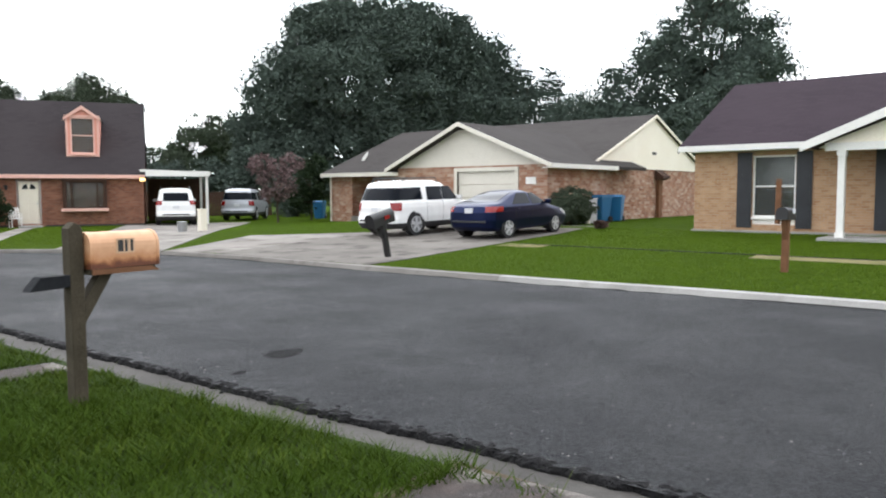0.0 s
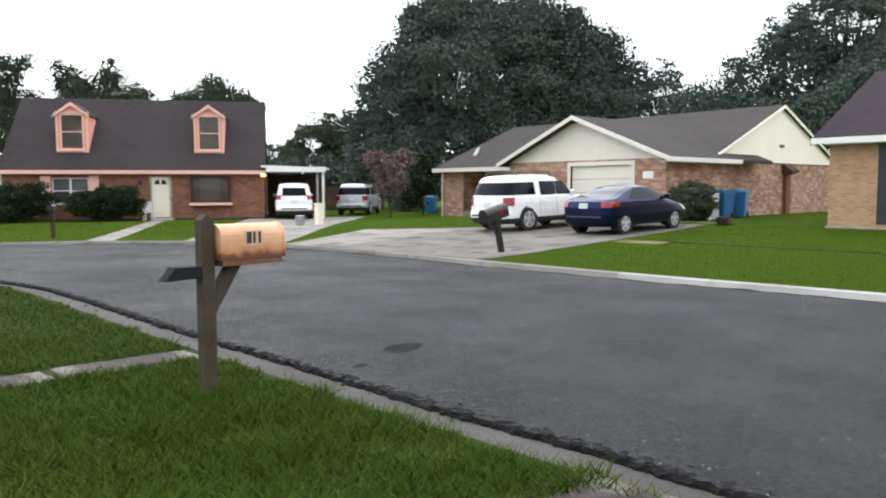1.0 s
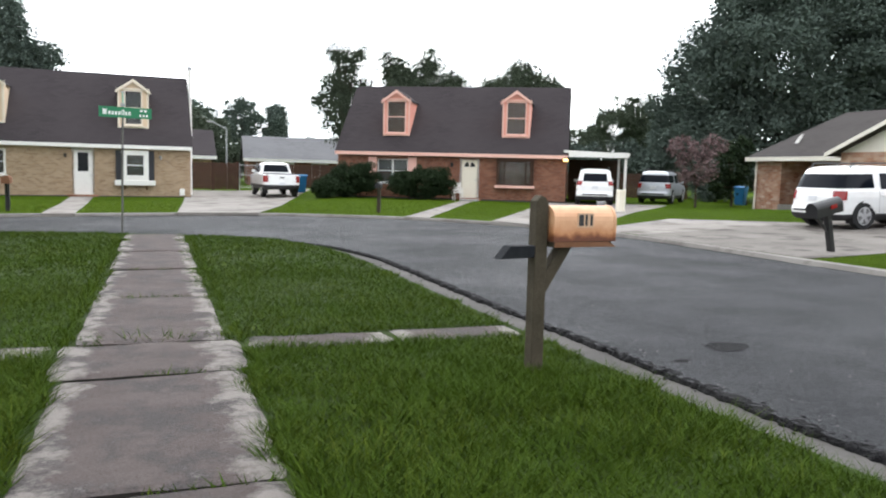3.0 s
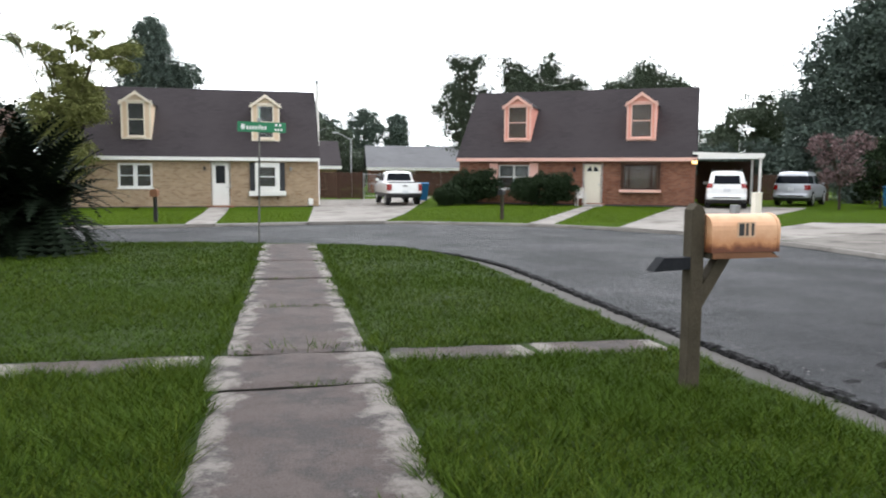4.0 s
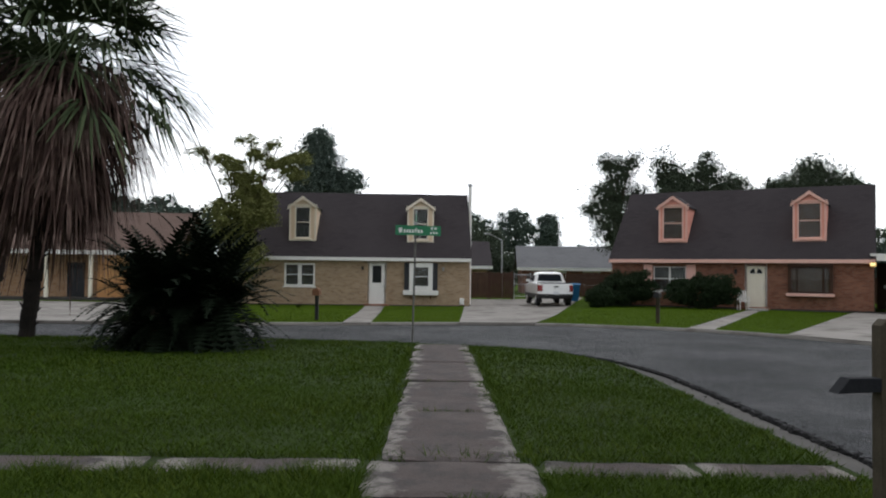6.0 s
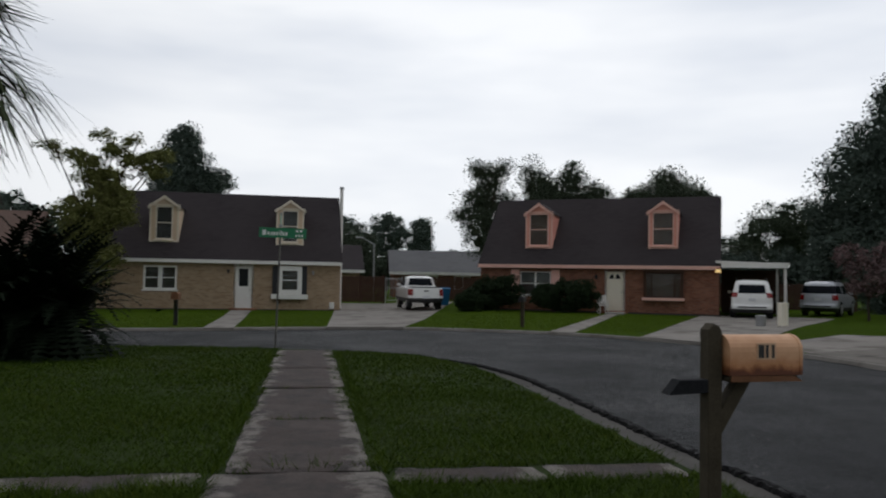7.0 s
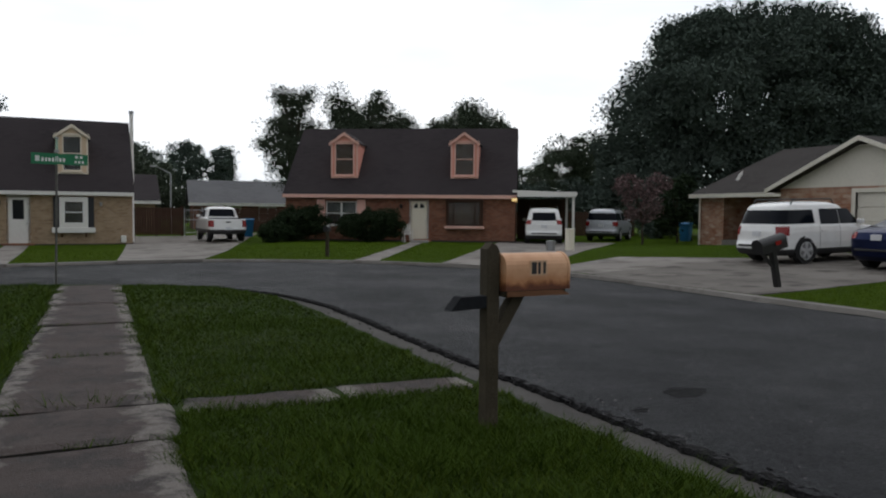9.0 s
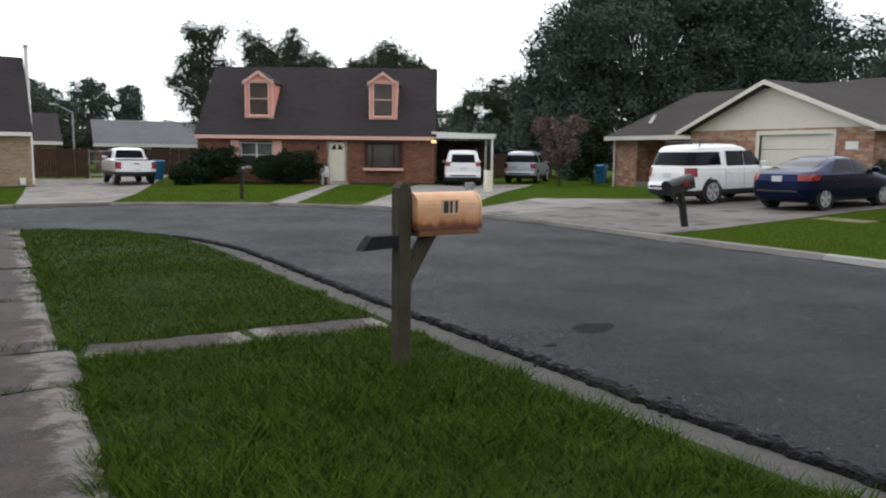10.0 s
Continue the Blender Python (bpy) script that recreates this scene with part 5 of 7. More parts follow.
            part("roof_rail", add_path_tube(bmesh.new(), [(x0, side * (wid[-3][1] - 0.05), zt - 0.01), (x0 + 0.12, side * (wid[-3][1] - 0.05), zt + 0.17), (x1 - 0.12, side * (wid[-3][1] - 0.05), zt + 0.17), (x1, side * (wid[-3][1] - 0.05), zt - 0.01)], 0.022), M_PLASTIC, e)
    for spec, back in ((rear_glass, True), (screen, False)):
        if back and wrap is not None:
            continue
        def glass(u, v):
            z = spec[2] + (spec[3] - spec[2]) * v
            y = (2 * u - 1) * (spec[0] + (spec[1] - spec[0]) * v)
            return end_x(y, z, back, 0.008), y, z
        part("rear_window" if back else "windscreen", grid_patch(glass, 10, 8), M_CAR_GLASS, e, "dark tinted glass", smooth=True)
    xp = end_x(0, plate_z, True)
    part("plate", box(xp - 0.022, xp + 0.03, -0.15, 0.15, plate_z - 0.075, plate_z + 0.075, 0.004), M_PLATE, e, "pale plate")
    xe = end_x(0, 0.42, True)
    part("rear_bumper_step", box(xe - 0.03, xe + 0.05, -0.62, 0.62, 0.50, 0.56, 0.012), M_PLASTIC, e)
    return e


SUV_REAR = [(-2.34, 0.26), (-2.44, 0.38), (-2.46, 0.56), (-2.40, 0.66), (-2.38, 0.95), (-2.35, 1.10), (-2.23, 1.45), (-2.13, 1.66), (-2.04, 1.73), (-1.8, 1.79), (-1.2, 1.82)]
SUV_FRONT = [(2.28, 0.26), (2.43, 0.40), (2.44, 0.62), (2.39, 0.84), (2.24, 0.98), (1.7, 1.05), (1.12, 1.10), (0.98, 1.17), (0.45, 1.61), (0.30, 1.71), (0.0, 1.78), (-0.4, 1.82)]
SUV_WID = [(0.26, 0.84), (0.34, 0.91), (0.62, 0.935), (0.92, 0.925), (1.08, 0.90), (1.15, 0.875), (1.60, 0.765), (1.71, 0.725), (1.78, 0.62), (1.82, 0.35)]


def suv(m, paint, label, wrap=None, tail=(0.84, 1.10, 0.04, -0.08)):
    sides = [(0.04, 0.90, 0.04, 0.50, 1.14, 1.59), (-0.78, 0.02, -0.76, 0.02, 1.14, 1.59)]
    if wrap is None:
        sides.append((-2.0, -0.92, -1.86, -0.92, 1.16, 1.57))
    return car(m, paint, label, "suv", SUV_REAR, SUV_FRONT, SUV_WID, (-1.42, 1.46), 0.38, sides, (0.60, 0.55, 1.17, 1.57), (0.72, 0.60, 1.20, 1.60), tail, (0.0, -0.85), True, (0.26, 0.44), wrap, 0.88)


# garage-house driveway
suv(pose(20.3, 10.3, gz(20.3, 10.0) + 0.02, 0, -1.5, 0.5), M_CAR_WHITE, "white suv with dark tinted glass parked on the driveway", -1.02)
rear = [(-2.10, 0.24), (-2.22, 0.36), (-2.25, 0.55), (-2.24, 0.80), (-2.18, 0.98), (-2.05, 1.045), (-1.86, 1.08), (-1.52, 1.16), (-1.1, 1.30), (-0.72, 1.395), (-0.45, 1.43), (-0.2, 1.445)]
front = [(2.12, 0.24), (2.24, 0.38), (2.26, 0.52), (2.18, 0.66), (1.9, 0.79), (1.5, 0.88), (1.24, 0.94), (1.0, 1.03), (0.62, 1.21), (0.35, 1.33), (0.15, 1.395), (-0.05, 1.445)]
wid = [(0.24, 0.80), (0.34, 0.86), (0.55, 0.885), (0.80, 0.885), (0.95, 0.865), (1.0, 0.84), (1.30, 0.67), (1.38, 0.61), (1.42, 0.50), (1.445, 0.28)]
car(pose(20.65, 6.85, gz(20.6, 6.85) + 0.02, 0, -1.5, 0.5), M_CAR_BLUE, "shiny navy blue sedan parked beside the lawn", "sedan", rear, front, wid, (-1.36, 1.34), 0.325,
    [(-0.02, 0.86, -0.02, 0.30, 1.0, 1.345), (-1.12, -0.09, -0.66, -0.09, 1.02, 1.345)], (0.62, 0.50, 1.115, 1.385), (0.66, 0.52, 1.03, 1.35), (0.82, 0.985, 0.30, 0.02), (-0.05, -0.98), handle_z=0.88, plate_z=0.86)
# carport and lawn edge
c30 = pose(9.25, 34.2, 0.06, 0, 0, -30.0) @ pose(13.65, 0.9, 0.02, 0, 0, 90)
suv(c30, M_CAR_WHITE, "white suv parked under the carport", None, (0.98, 1.20, 0.06, -0.06))
suv(pose(27.6, 30.6, gz(27, 30) + 0.02, 0, 0, 42), M_CAR_SILVER, "silver suv parked on the driveway beyond the carport", -1.02)
# pickup
rear = [(-2.70, 0.42), (-2.80, 0.55), (-2.78, 0.75), (-2.74, 1.20), (-0.80, 1.23), (-0.74, 1.35), (-0.62, 1.74), (-0.45, 1.83), (-0.1, 1.86)]
front = [(2.6, 0.42), (2.78, 0.55), (2.78, 0.9), (2.68, 1.08), (2.3, 1.16), (1.5, 1.22), (1.35, 1.26), (0.75, 1.72), (0.55, 1.82), (0.2, 1.86)]
wid = [(0.42, 0.92), (0.60, 0.975), (0.9, 0.98), (1.1, 0.97), (1.22, 0.95), (1.30, 0.90), (1.70, 0.77), (1.77, 0.72), (1.83, 0.60), (1.86, 0.35)]
tr = car(pose(6.2, 36.8, gz(6.2, 36.8) + 0.035, 0, 0, 91), M_CAR_WHITE, "white pickup truck parked on the driveway by the fence", "pickup_truck", rear, front, wid, (-1.75, 1.75), 0.40,
         [(0.35, 1.25, 0.35, 0.85, 1.30, 1.68), (-0.58, 0.27, -0.50, 0.27, 1.30, 1.68)], (0.70, 0.60, 1.32, 1.72), (0.74, 0.62, 1.30, 1.70), (0.80, 1.14, 0.04, -0.12), (0.31, -0.62), False, (0.42, 0.66), None, 0.72, "truck", 1.12)
part("bed_floor", box(-2.55, -0.9, -0.76, 0.76, 1.215, 1.262), M_PLASTIC, tr, "dark truck bed cover")
part("tailgate_handle", box(-2.80, -2.74, -0.12, 0.12, 1.02, 1.08, 0.01), M_PLASTIC, tr)

# ---------- bins, boxes, chair, dog-eared bits ----------
def wheelie_bin(m, label="blue plastic wheeled rubbish bin with closed lid"):
    e = empty("rubbish_bin", m, label, "bin", "wheeled bins")
    bm = bmesh.new()
    lo = [bm.verts.new(v) for v in ((-0.24, -0.26, 0.03), (0.24, -0.26, 0.03), (0.24, 0.26, 0.03), (-0.24, 0.26, 0.03))]
    hi = [bm.verts.new(v) for v in ((-0.31, -0.36, 1.0), (0.31, -0.36, 1.0), (0.31, 0.36, 1.0), (-0.31, 0.36, 1.0))]
    bm.faces.new(lo[::-1]), bm.faces.new(hi)
    for i in range(4):
        bm.faces.new((lo[i], lo[(i + 1) % 4], hi[(i + 1) % 4], hi[i]))
    bmesh.ops.bevel(bm, geom=bm.edges[:], offset=0.03, segments=2, affect="EDGES")
    part("bin_body", bm, M_BLUE_BIN, e)
    part("rim", box(-0.33, 0.33, -0.38, 0.38, 0.97, 1.02, 0.01), M_BLUE_BIN, e)
    part("lid", prism([(-0.40, 1.025), (0.38, 1.025), (0.30, 1.10), (-0.3, 1.11)], -0.32, 0.32, "x", 0.015), M_BLUE_BIN, e)
    part("handle", tube((-0.25, 0.42, 1.0), (0.25, 0.42, 1.0), 0.018), M_BLUE_BIN, e)
    for x in (-0.3, 0.26):
        part("wheel", tube((x, 0.26, 0.12), (x + 0.05, 0.26, 0.12), 0.12, 0.12, 16), M_TYRE, e)
    return e


wheelie_bin(pose(28.4, 7.75, 0.385, 0, 0, -100))
wheelie_bin(pose(29.3, 7.55, 0.385, 0, 0, -75))
wheelie_bin(pose(8.2, 39.8, gz(8.2, 39.8) + 0.03, 0, 0, 10))
wheelie_bin(pose(31.2, 28.2, 0.06, 0, 0, -60))

ac = empty("utility_cabinet", pose(27.1, 7.75, 0.37, 0, 0, 0), "grey metal utility cabinet beside the brick wall", "utility box")
part("cabinet", box(-0.45, 0.45, -0.3, 0.3, 0, 0.95, 0.03), M_GALV, ac)
part("lid", box(-0.47, 0.47, -0.32, 0.32, 0.955, 1.0, 0.01), M_GALV, ac)
part("valve", tube((-0.6, -0.45, 0.0), (-0.6, -0.45, 0.42), 0.10, 0.07), M_WHITE, ac, "small white pipe stub")

pillar = empty("utility_pedestal", pose(17.55, 19.6, gz(17.5, 19.6)), "pale utility pedestal on the lawn by the driveway", "utility box")
part("pedestal", box(-0.14, 0.14, -0.14, 0.14, -0.2, 0.86, 0.02), M_CREAM, pillar)
part("cap", box(-0.16, 0.16, -0.16, 0.16, 0.862, 0.90, 0.015), M_CREAM, pillar)
bucket = tagged(link_mesh("bucket", tube((16.9, 20.0, gz(16.9, 20)), (16.9, 20.0, gz(16.9, 20) + 0.42), 0.17, 0.2, 16), M_GALV), "dull metal bucket on the grass", "bucket")

chair_m = pose(9.25, 34.2, 0.06, 0, 0, -30.0) @ pose(6.75, -1.15, 0.04, 0, 0, 25)
ch = empty("garden_chair", chair_m, "white garden chair by the front door", "chair")
part("seat", box(-0.24, 0.24, -0.24, 0.24, 0.38, 0.42, 0.012), M_WHITE, ch)
for i in range(5):
    part("back_slat", prism([(0.2, 0.44), (0.24, 0.44), (0.38, 0.9), (0.34, 0.9)], -0.22 + i * 0.1, -0.16 + i * 0.1, "x"), M_WHITE, ch)
for x in (-0.22, 0.18):
    for y in (-0.22, 0.18):
        part("leg", box(x, x + 0.04, y, y + 0.04, -0.04, 0.379), M_WHITE, ch)
    part("armrest", box(x, x + 0.05, -0.24, 0.3, 0.6, 0.63, 0.008), M_WHITE, ch)
    part("arm_post", box(x, x + 0.04, -0.22, -0.18, 0.421, 0.599), M_WHITE, ch)
st = pose(9.25, 34.2, 0.06, 0, 0, -30.0) @ pose(7.4, -1.2, 0.0)
tagged(link_mesh("stepping_stone", box(-0.45, 0.45, -0.3, 0.3, 0.0, 0.12, 0.04), M_KERB_NEW), "pale rounded stone by the door step", "stone").matrix_world = st

# ---------- fence beside the buff brick house ----------
fence = empty("fence", pose(1.9, 46.5, 0, 0, 0, 0), "dark brown wooden privacy fence", "fence")
for i in range(22):
    part("board", box(i * 0.152, i * 0.152 + 0.14, -0.02, 0.0, 0.02, 1.78 + 0.03 * math.sin(i * 2.3)), M_FENCE, fence)
for z in (0.4, 1.3):
    part("rail", box(0, 3.34, 0.0, 0.05, z, z + 0.09), M_FENCE, fence)
for i in range(3):
    part("post", box(i * 1.6, i * 1.6 + 0.1, 0.051, 0.15, -0.3, 1.9), M_FENCE, fence)
gate = empty("metal_gate", pose(5.3, 46.6, 0, 0, 0, 0), "dark metal gate beside the fence", "gate")
for x in (0, 1.15):
    part("gate_post", tube((x, 0, -0.2), (x, 0, 1.8), 0.035), M_GALV, gate)
for z in (0.15, 1.0, 1.65):
    part("gate_rail", tube((0, 0, z), (1.15, 0, z), 0.022), M_GALV, gate)
for i in range(7):
    part("gate_bar", tube((0.14 + i * 0.145, 0, 0.16), (0.14 + i * 0.145, 0, 1.64), 0.010, 0.010, 6), M_GALV, gate)
fence2 = empty("fence", pose(26.5, 41.5, 0, 0, 0, -30), "dark wooden fence behind the parked silver suv", "fence")
for i in range(60):
    part("board", box(i * 0.152, i * 0.152 + 0.14, -0.02, 0.0, 0.02, 1.75 + 0.03 * math.sin(i * 1.9)), M_FENCE, fence2)
for z in (0.4, 1.3):
    part("rail", box(0, 9.1, 0.0, 0.05, z, z + 0.09), M_FENCE, fence2)
# unseen fence run, added so the space behind the pickup stays dark
fence3 = empty("fence", pose(6.7, 51.0, 0, 0, 0, -8), "brown wooden fence added to darken the space behind the pickup", "fence")
for i in range(46):
    part("board", box(i * 0.152, i * 0.152 + 0.14, -0.02, 0.0, -0.1, 1.8 + 0.03 * math.sin(i * 2.9)), M_FENCE, fence3)
for z in (0.4, 1.3):
    part("rail", box(0, 7.0, 0.0, 0.05, z, z + 0.09), M_FENCE, fence3)
lampm = empty("street_lamp", pose(4.9, 52.0, 0.0), "thin grey street lamp behind the fence", "street lamp")
part("pole", tube((0, 0, -0.2), (0, 0, 4.3), 0.07, 0.05), M_GALV, lampm)
part("arm", tube((0, 0, 4.25), (-0.95, 0, 4.75), 0.04, 0.03), M_GALV, lampm)
part("lamp_head", box(-1.4, -0.92, -0.1, 0.1, 4.70, 4.82, 0.03), M_GALV, lampm)


# ---------- plants ----------
rng = np.random.default_rng(7)


def leaf_cloud(centres, radii, per, size, flat=0.95, stretch=1.6):
    """Leaf quads gathered on the skins of small rounded tufts: an array (count * 4, 3)."""
    n = len(centres) * per
    d = rng.normal(0, 1, (n, 3))
    d /= np.linalg.norm(d, axis=1)[:, None]
    d[:, 2] = np.where(d[:, 2] < -0.7, -d[:, 2], d[:, 2])
    c = np.repeat(centres, per, 0) + d * (np.repeat(radii, per) * rng.uniform(0.55, 1.25, n))[:, None] * np.array([1.25, 1.25, flat])
    a = rng.normal(0, 1, (n, 3)) + d * 0.4
    a /= np.linalg.norm(a, axis=1)[:, None]
    b = np.cross(a, rng.normal(0, 1, (n, 3)))
    b /= np.linalg.norm(b, axis=1)[:, None]
    s = size * rng.uniform(0.6, 1.4, (n, 1))
    a, b = a * s * stretch, b * s
    return np.stack([c - a * 0.5, c + b * 0.4, c + a * 0.5, c - b * 0.4], 1).reshape(-1, 3)


def crown_points(blobs, n, fill=0.45, seed=0):
    """Clump centres in a few rounded masses, most near the skin."""
    out = []
    vol = np.array([b[3] * b[4] * b[5] for b in blobs]) ** 0.75
    for b, k in zip(blobs, (vol / vol.sum() * n).astype(int)):
        d = rng.normal(0, 1, (k, 3))
        d /= np.linalg.norm(d, axis=1)[:, None]
        r = rng.uniform(fill, 1.0, (k, 1)) ** 0.6
        lump = np.array([0.84 + 0.32 * noise.noise(Vector((v[0] * 2.2 + b[0], v[1] * 2.2 + b[1], v[2] * 2.2))) for v in d])[:, None]
        out.append(np.array(b[:3]) + d * r * lump * np.array(b[3:6]))
    return np.concatenate(out)


def tree(m, label, trunk_h, trunk_r, blobs, clumps, per, leaf, material, clump_r=0.7, limbs=9, name="tree", category="tree", group="trees behind the houses", fill=0.45):
    e = empty(name, m, label, category, group)
    bm = bmesh.new()
    top = Vector((0, 0, trunk_h))
    segs = 5
    pts = [Vector((0.12 * math.sin(i * 1.7) * trunk_r * 2, 0.12 * math.cos(i * 2.1) * trunk_r * 2, trunk_h * i / segs - (0.3 if i == 0 else 0))) for i in range(segs + 1)]
    for i in range(segs):
        add_tube(bm, pts[i], pts[i + 1], trunk_r * (1.25 if i == 0 else 1 - 0.09 * i), trunk_r * (1 - 0.09 * (i + 1)), 10, False)
    part("trunk", bm, M_BARK, e, smooth=True)
    for i in range(limbs):
        b = blobs[i % len(blobs)]
        t = Vector(b[:3]) + Vector((rng.uniform(-0.6, 0.6) * b[3], rng.uniform(-0.6, 0.6) * b[4], rng.uniform(-0.3, 0.6) * b[5]))
        s = pts[-1] - Vector((0, 0, trunk_h * 0.35 * rng.uniform(0, 1)))
        mid = s.lerp(t, 0.5) + Vector((0, 0, (t - s).length * 0.08))
        bm = bmesh.new()
        add_tube(bm, s, mid, trunk_r * 0.5, trunk_r * 0.3, 7, False)
        add_tube(bm, mid, t, trunk_r * 0.3, trunk_r * 0.08, 7, False)
        for k in range(3):
            q = t + Vector(rng.uniform(-1, 1, 3)) * min(b[3:6]) * 0.5
            add_tube(bm, mid.lerp(t, 0.3 + 0.2 * k), q, trunk_r * 0.14, trunk_r * 0.04, 5, False)
        part("limb", bm, M_BARK, e, smooth=True)
    c = crown_points(blobs, clumps, fill)
    ob = raw_mesh("crown", leaf_cloud(c, rng.uniform(0.4, 1.45, len(c)) * clump_r, per, leaf), 4, material, e)
    return e


def shrub(m, label, blobs, clumps, per, leaf, material, name="shrub", category="shrub", clump_r=0.2):
    e = empty(name, m, label, category, "clipped shrubs")
    bm = bmesh.new()
    for k in range(5):
        a = k * 1.26
        b = blobs[k % len(blobs)]
        add_tube(bm, (b[0] * 0.6 + 0.1 * math.cos(a), b[1] * 0.6 + 0.1 * math.sin(a), -0.1), (b[0] + 0.4 * b[3] * math.cos(a), b[1] + 0.4 * b[4] * math.sin(a), b[2] + 0.3 * b[5]), 0.04, 0.015, 6, False)
    part("stems", bm, M_BARK, e)
    c = crown_points(blobs, clumps, 0.6)
    c = c[c[:, 2] > 0.02]
    raw_mesh("foliage", leaf_cloud(c, rng.uniform(0.7, 1.2, len(c)) * clump_r, per, leaf, 0.9, 1.4), 4, material, e)
    return e


# great live oak behind the garage house
tree(pose(43.6, 37.2, 0, 0, 0, -40), "huge spreading dark green live oak", 5.5, 0.8,
     [(0, 0, 10.0, 8.0, 8.0, 5.6), (-6.0, 0, 8.0, 4.3, 4.7, 4.0), (6.3, 0, 9.4, 4.6, 5.0, 4.4), (-2.4, 0, 13.8, 4.2, 4.4, 3.0), (2.6, 0, 13.6, 4.4, 4.4, 3.0), (-8.3, 0.5, 5.4, 2.2, 3.0, 3.6), (9.2, -1, 6.8, 3.0, 3.5, 3.8), (0, -2, 4.6, 9.5, 5.0, 3.2), (-5.4, 0, 11.8, 2.4, 2.4, 1.7), (6.2, 0, 12.6, 3.0, 3.0, 2.4), (4.2, 0, 15.0, 2.6, 2.6, 1.6), (0, 0, 16.0, 2.6, 2.6, 1.2), (8.8, 0, 10.6, 3.2, 3.2, 2.8), (11.2, 0, 7.6, 2.6, 2.6, 2.8), (8.6, 0, 12.6, 3.2, 3.4, 2.6), (6.2, 0, 14.6, 3.2, 3.2, 2.0), (11.8, 0, 9.8, 2.4, 2.6, 2.4), (-3.6, 0, 15.0, 2.4, 2.4, 1.5), (10.6, 0, 11.8, 2.2, 2.4, 1.8)],
     1850, 190, 0.15, M_LEAF_HAZED, 0.9, 18, group="trees behind the houses", fill=0.5)
# trees to its right
tree(pose(58.9, 15.0, 0, 0, 0, -40), "tall loose dark green tree", 6.0, 0.45, [(0, 0, 12.6, 4.2, 4.2, 4.4), (-3.6, 0, 9.6, 3.0, 3.4, 3.4), (3.6, 0, 10.2, 3.6, 3.8, 4.0), (0.3, -0.5, 16.0, 2.6, 2.8, 2.4), (1.5, 0, 6.4, 5.5, 4.0, 3.2), (-4.6, 0, 12.6, 2.0, 2.0, 1.8), (-6.4, 0, 9.0, 2.2, 2.2, 2.6), (4.2, 0, 13.6, 2.2, 2.2, 2.0)], 480, 170, 0.15, M_LEAF_HAZED, 0.85, 14, fill=0.4)
tree(pose(52.5, 25.5, 0, 0, 0, -40), "airy mid-height tree with thin foliage", 5.0, 0.3, [(0, 0, 8.6, 2.6, 2.6, 2.4), (-2.2, 0, 7.4, 2.2, 2.4, 2.2), (2.4, 0, 7.4, 2.4, 2.4, 2.4), (0.6, 0, 10.4, 1.2, 1.2, 1.0), (0, 0, 5.0, 5.0, 3.0, 2.4)], 200, 110, 0.13, M_LEAF_HAZED, 0.7, 12, fill=0.3)
tree(pose(50.0, 30.5, 0, 0, 0, -40), "dark green tree between the roofs", 4.0, 0.3, [(0, 0, 7.0, 3.6, 3.6, 3.0), (-2, 1, 6.0, 3.0, 3.0, 2.8)], 200, 130, 0.15, M_LEAF_HAZED, 0.8, 8)
tree(pose(52.5, 20.0, 0, 0, 0, -40), "low dark tree behind the cream gable", 3.0, 0.3, [(0, 0, 6.0, 3.4, 3.2, 2.8), (3.0, 0, 5.6, 2.6, 2.6, 2.6), (-2.6, 0, 7.0, 2.2, 2.2, 2.0)], 230, 130, 0.15, M_LEAF_HAZED, 0.75, 9)
tree(pose(56.0, 12.0, 0, 0, 0, -40), "dark tree rising behind the plum roof", 4.0, 0.3, [(0, 0, 8.0, 3.0, 3.0, 3.0), (2.0, 0, 10.4, 2.2, 2.2, 1.8), (-2.6, 0, 6.0, 2.6, 2.6, 2.6)], 220, 130, 0.15, M_LEAF_HAZED, 0.75, 9)
# trees behind the red brick house
tree(pose(13.8, 53.0, 0, 0, 0, -15) @ Matrix.Diagonal((1.1, 1.1, 1.05, 1)), "slim loose tree behind the roof ridge", 4.5, 0.22, [(0.3, 0, 5.2, 2.2, 1.8, 2.4), (-0.3, 0.2, 7.4, 1.7, 1.4, 1.9), (0.4, 0, 9.2, 1.4, 1.0, 1.3), (-0.6, 0, 10.0, 0.7, 0.6, 0.8), (1.3, 0, 10.2, 0.6, 0.5, 0.6), (-1.6, 0, 6.4, 0.9, 0.9, 0.6), (1.6, 0, 7.4, 0.8, 0.8, 0.9)], 420, 64, 0.10, M_LEAF_MID, 0.5, 16, fill=0.15)
tree(pose(18.6, 51.0, 0, 0, 0, -15) @ Matrix.Diagonal((1.05, 1.1, 1.03, 1)), "green tree rising behind the roof ridge", 4.5, 0.25, [(0, 0, 6.8, 3.0, 2.4, 2.4), (-1.4, 0, 9.0, 1.2, 0.9, 1.7), (-0.1, 0, 8.4, 1.3, 0.9, 1.4), (1.6, 0, 9.0, 1.2, 0.8, 1.6), (3.0, 0, 7.6, 1.7, 1.4, 1.5), (4.4, 0, 6.8, 1.5, 1.3, 1.4), (1.4, 0, 10.3, 0.35, 0.35, 0.6), (-1.5, 0, 10.4, 0.35, 0.35, 0.5)], 720, 64, 0.10, M_LEAF_MID, 0.5, 16, fill=0.15)
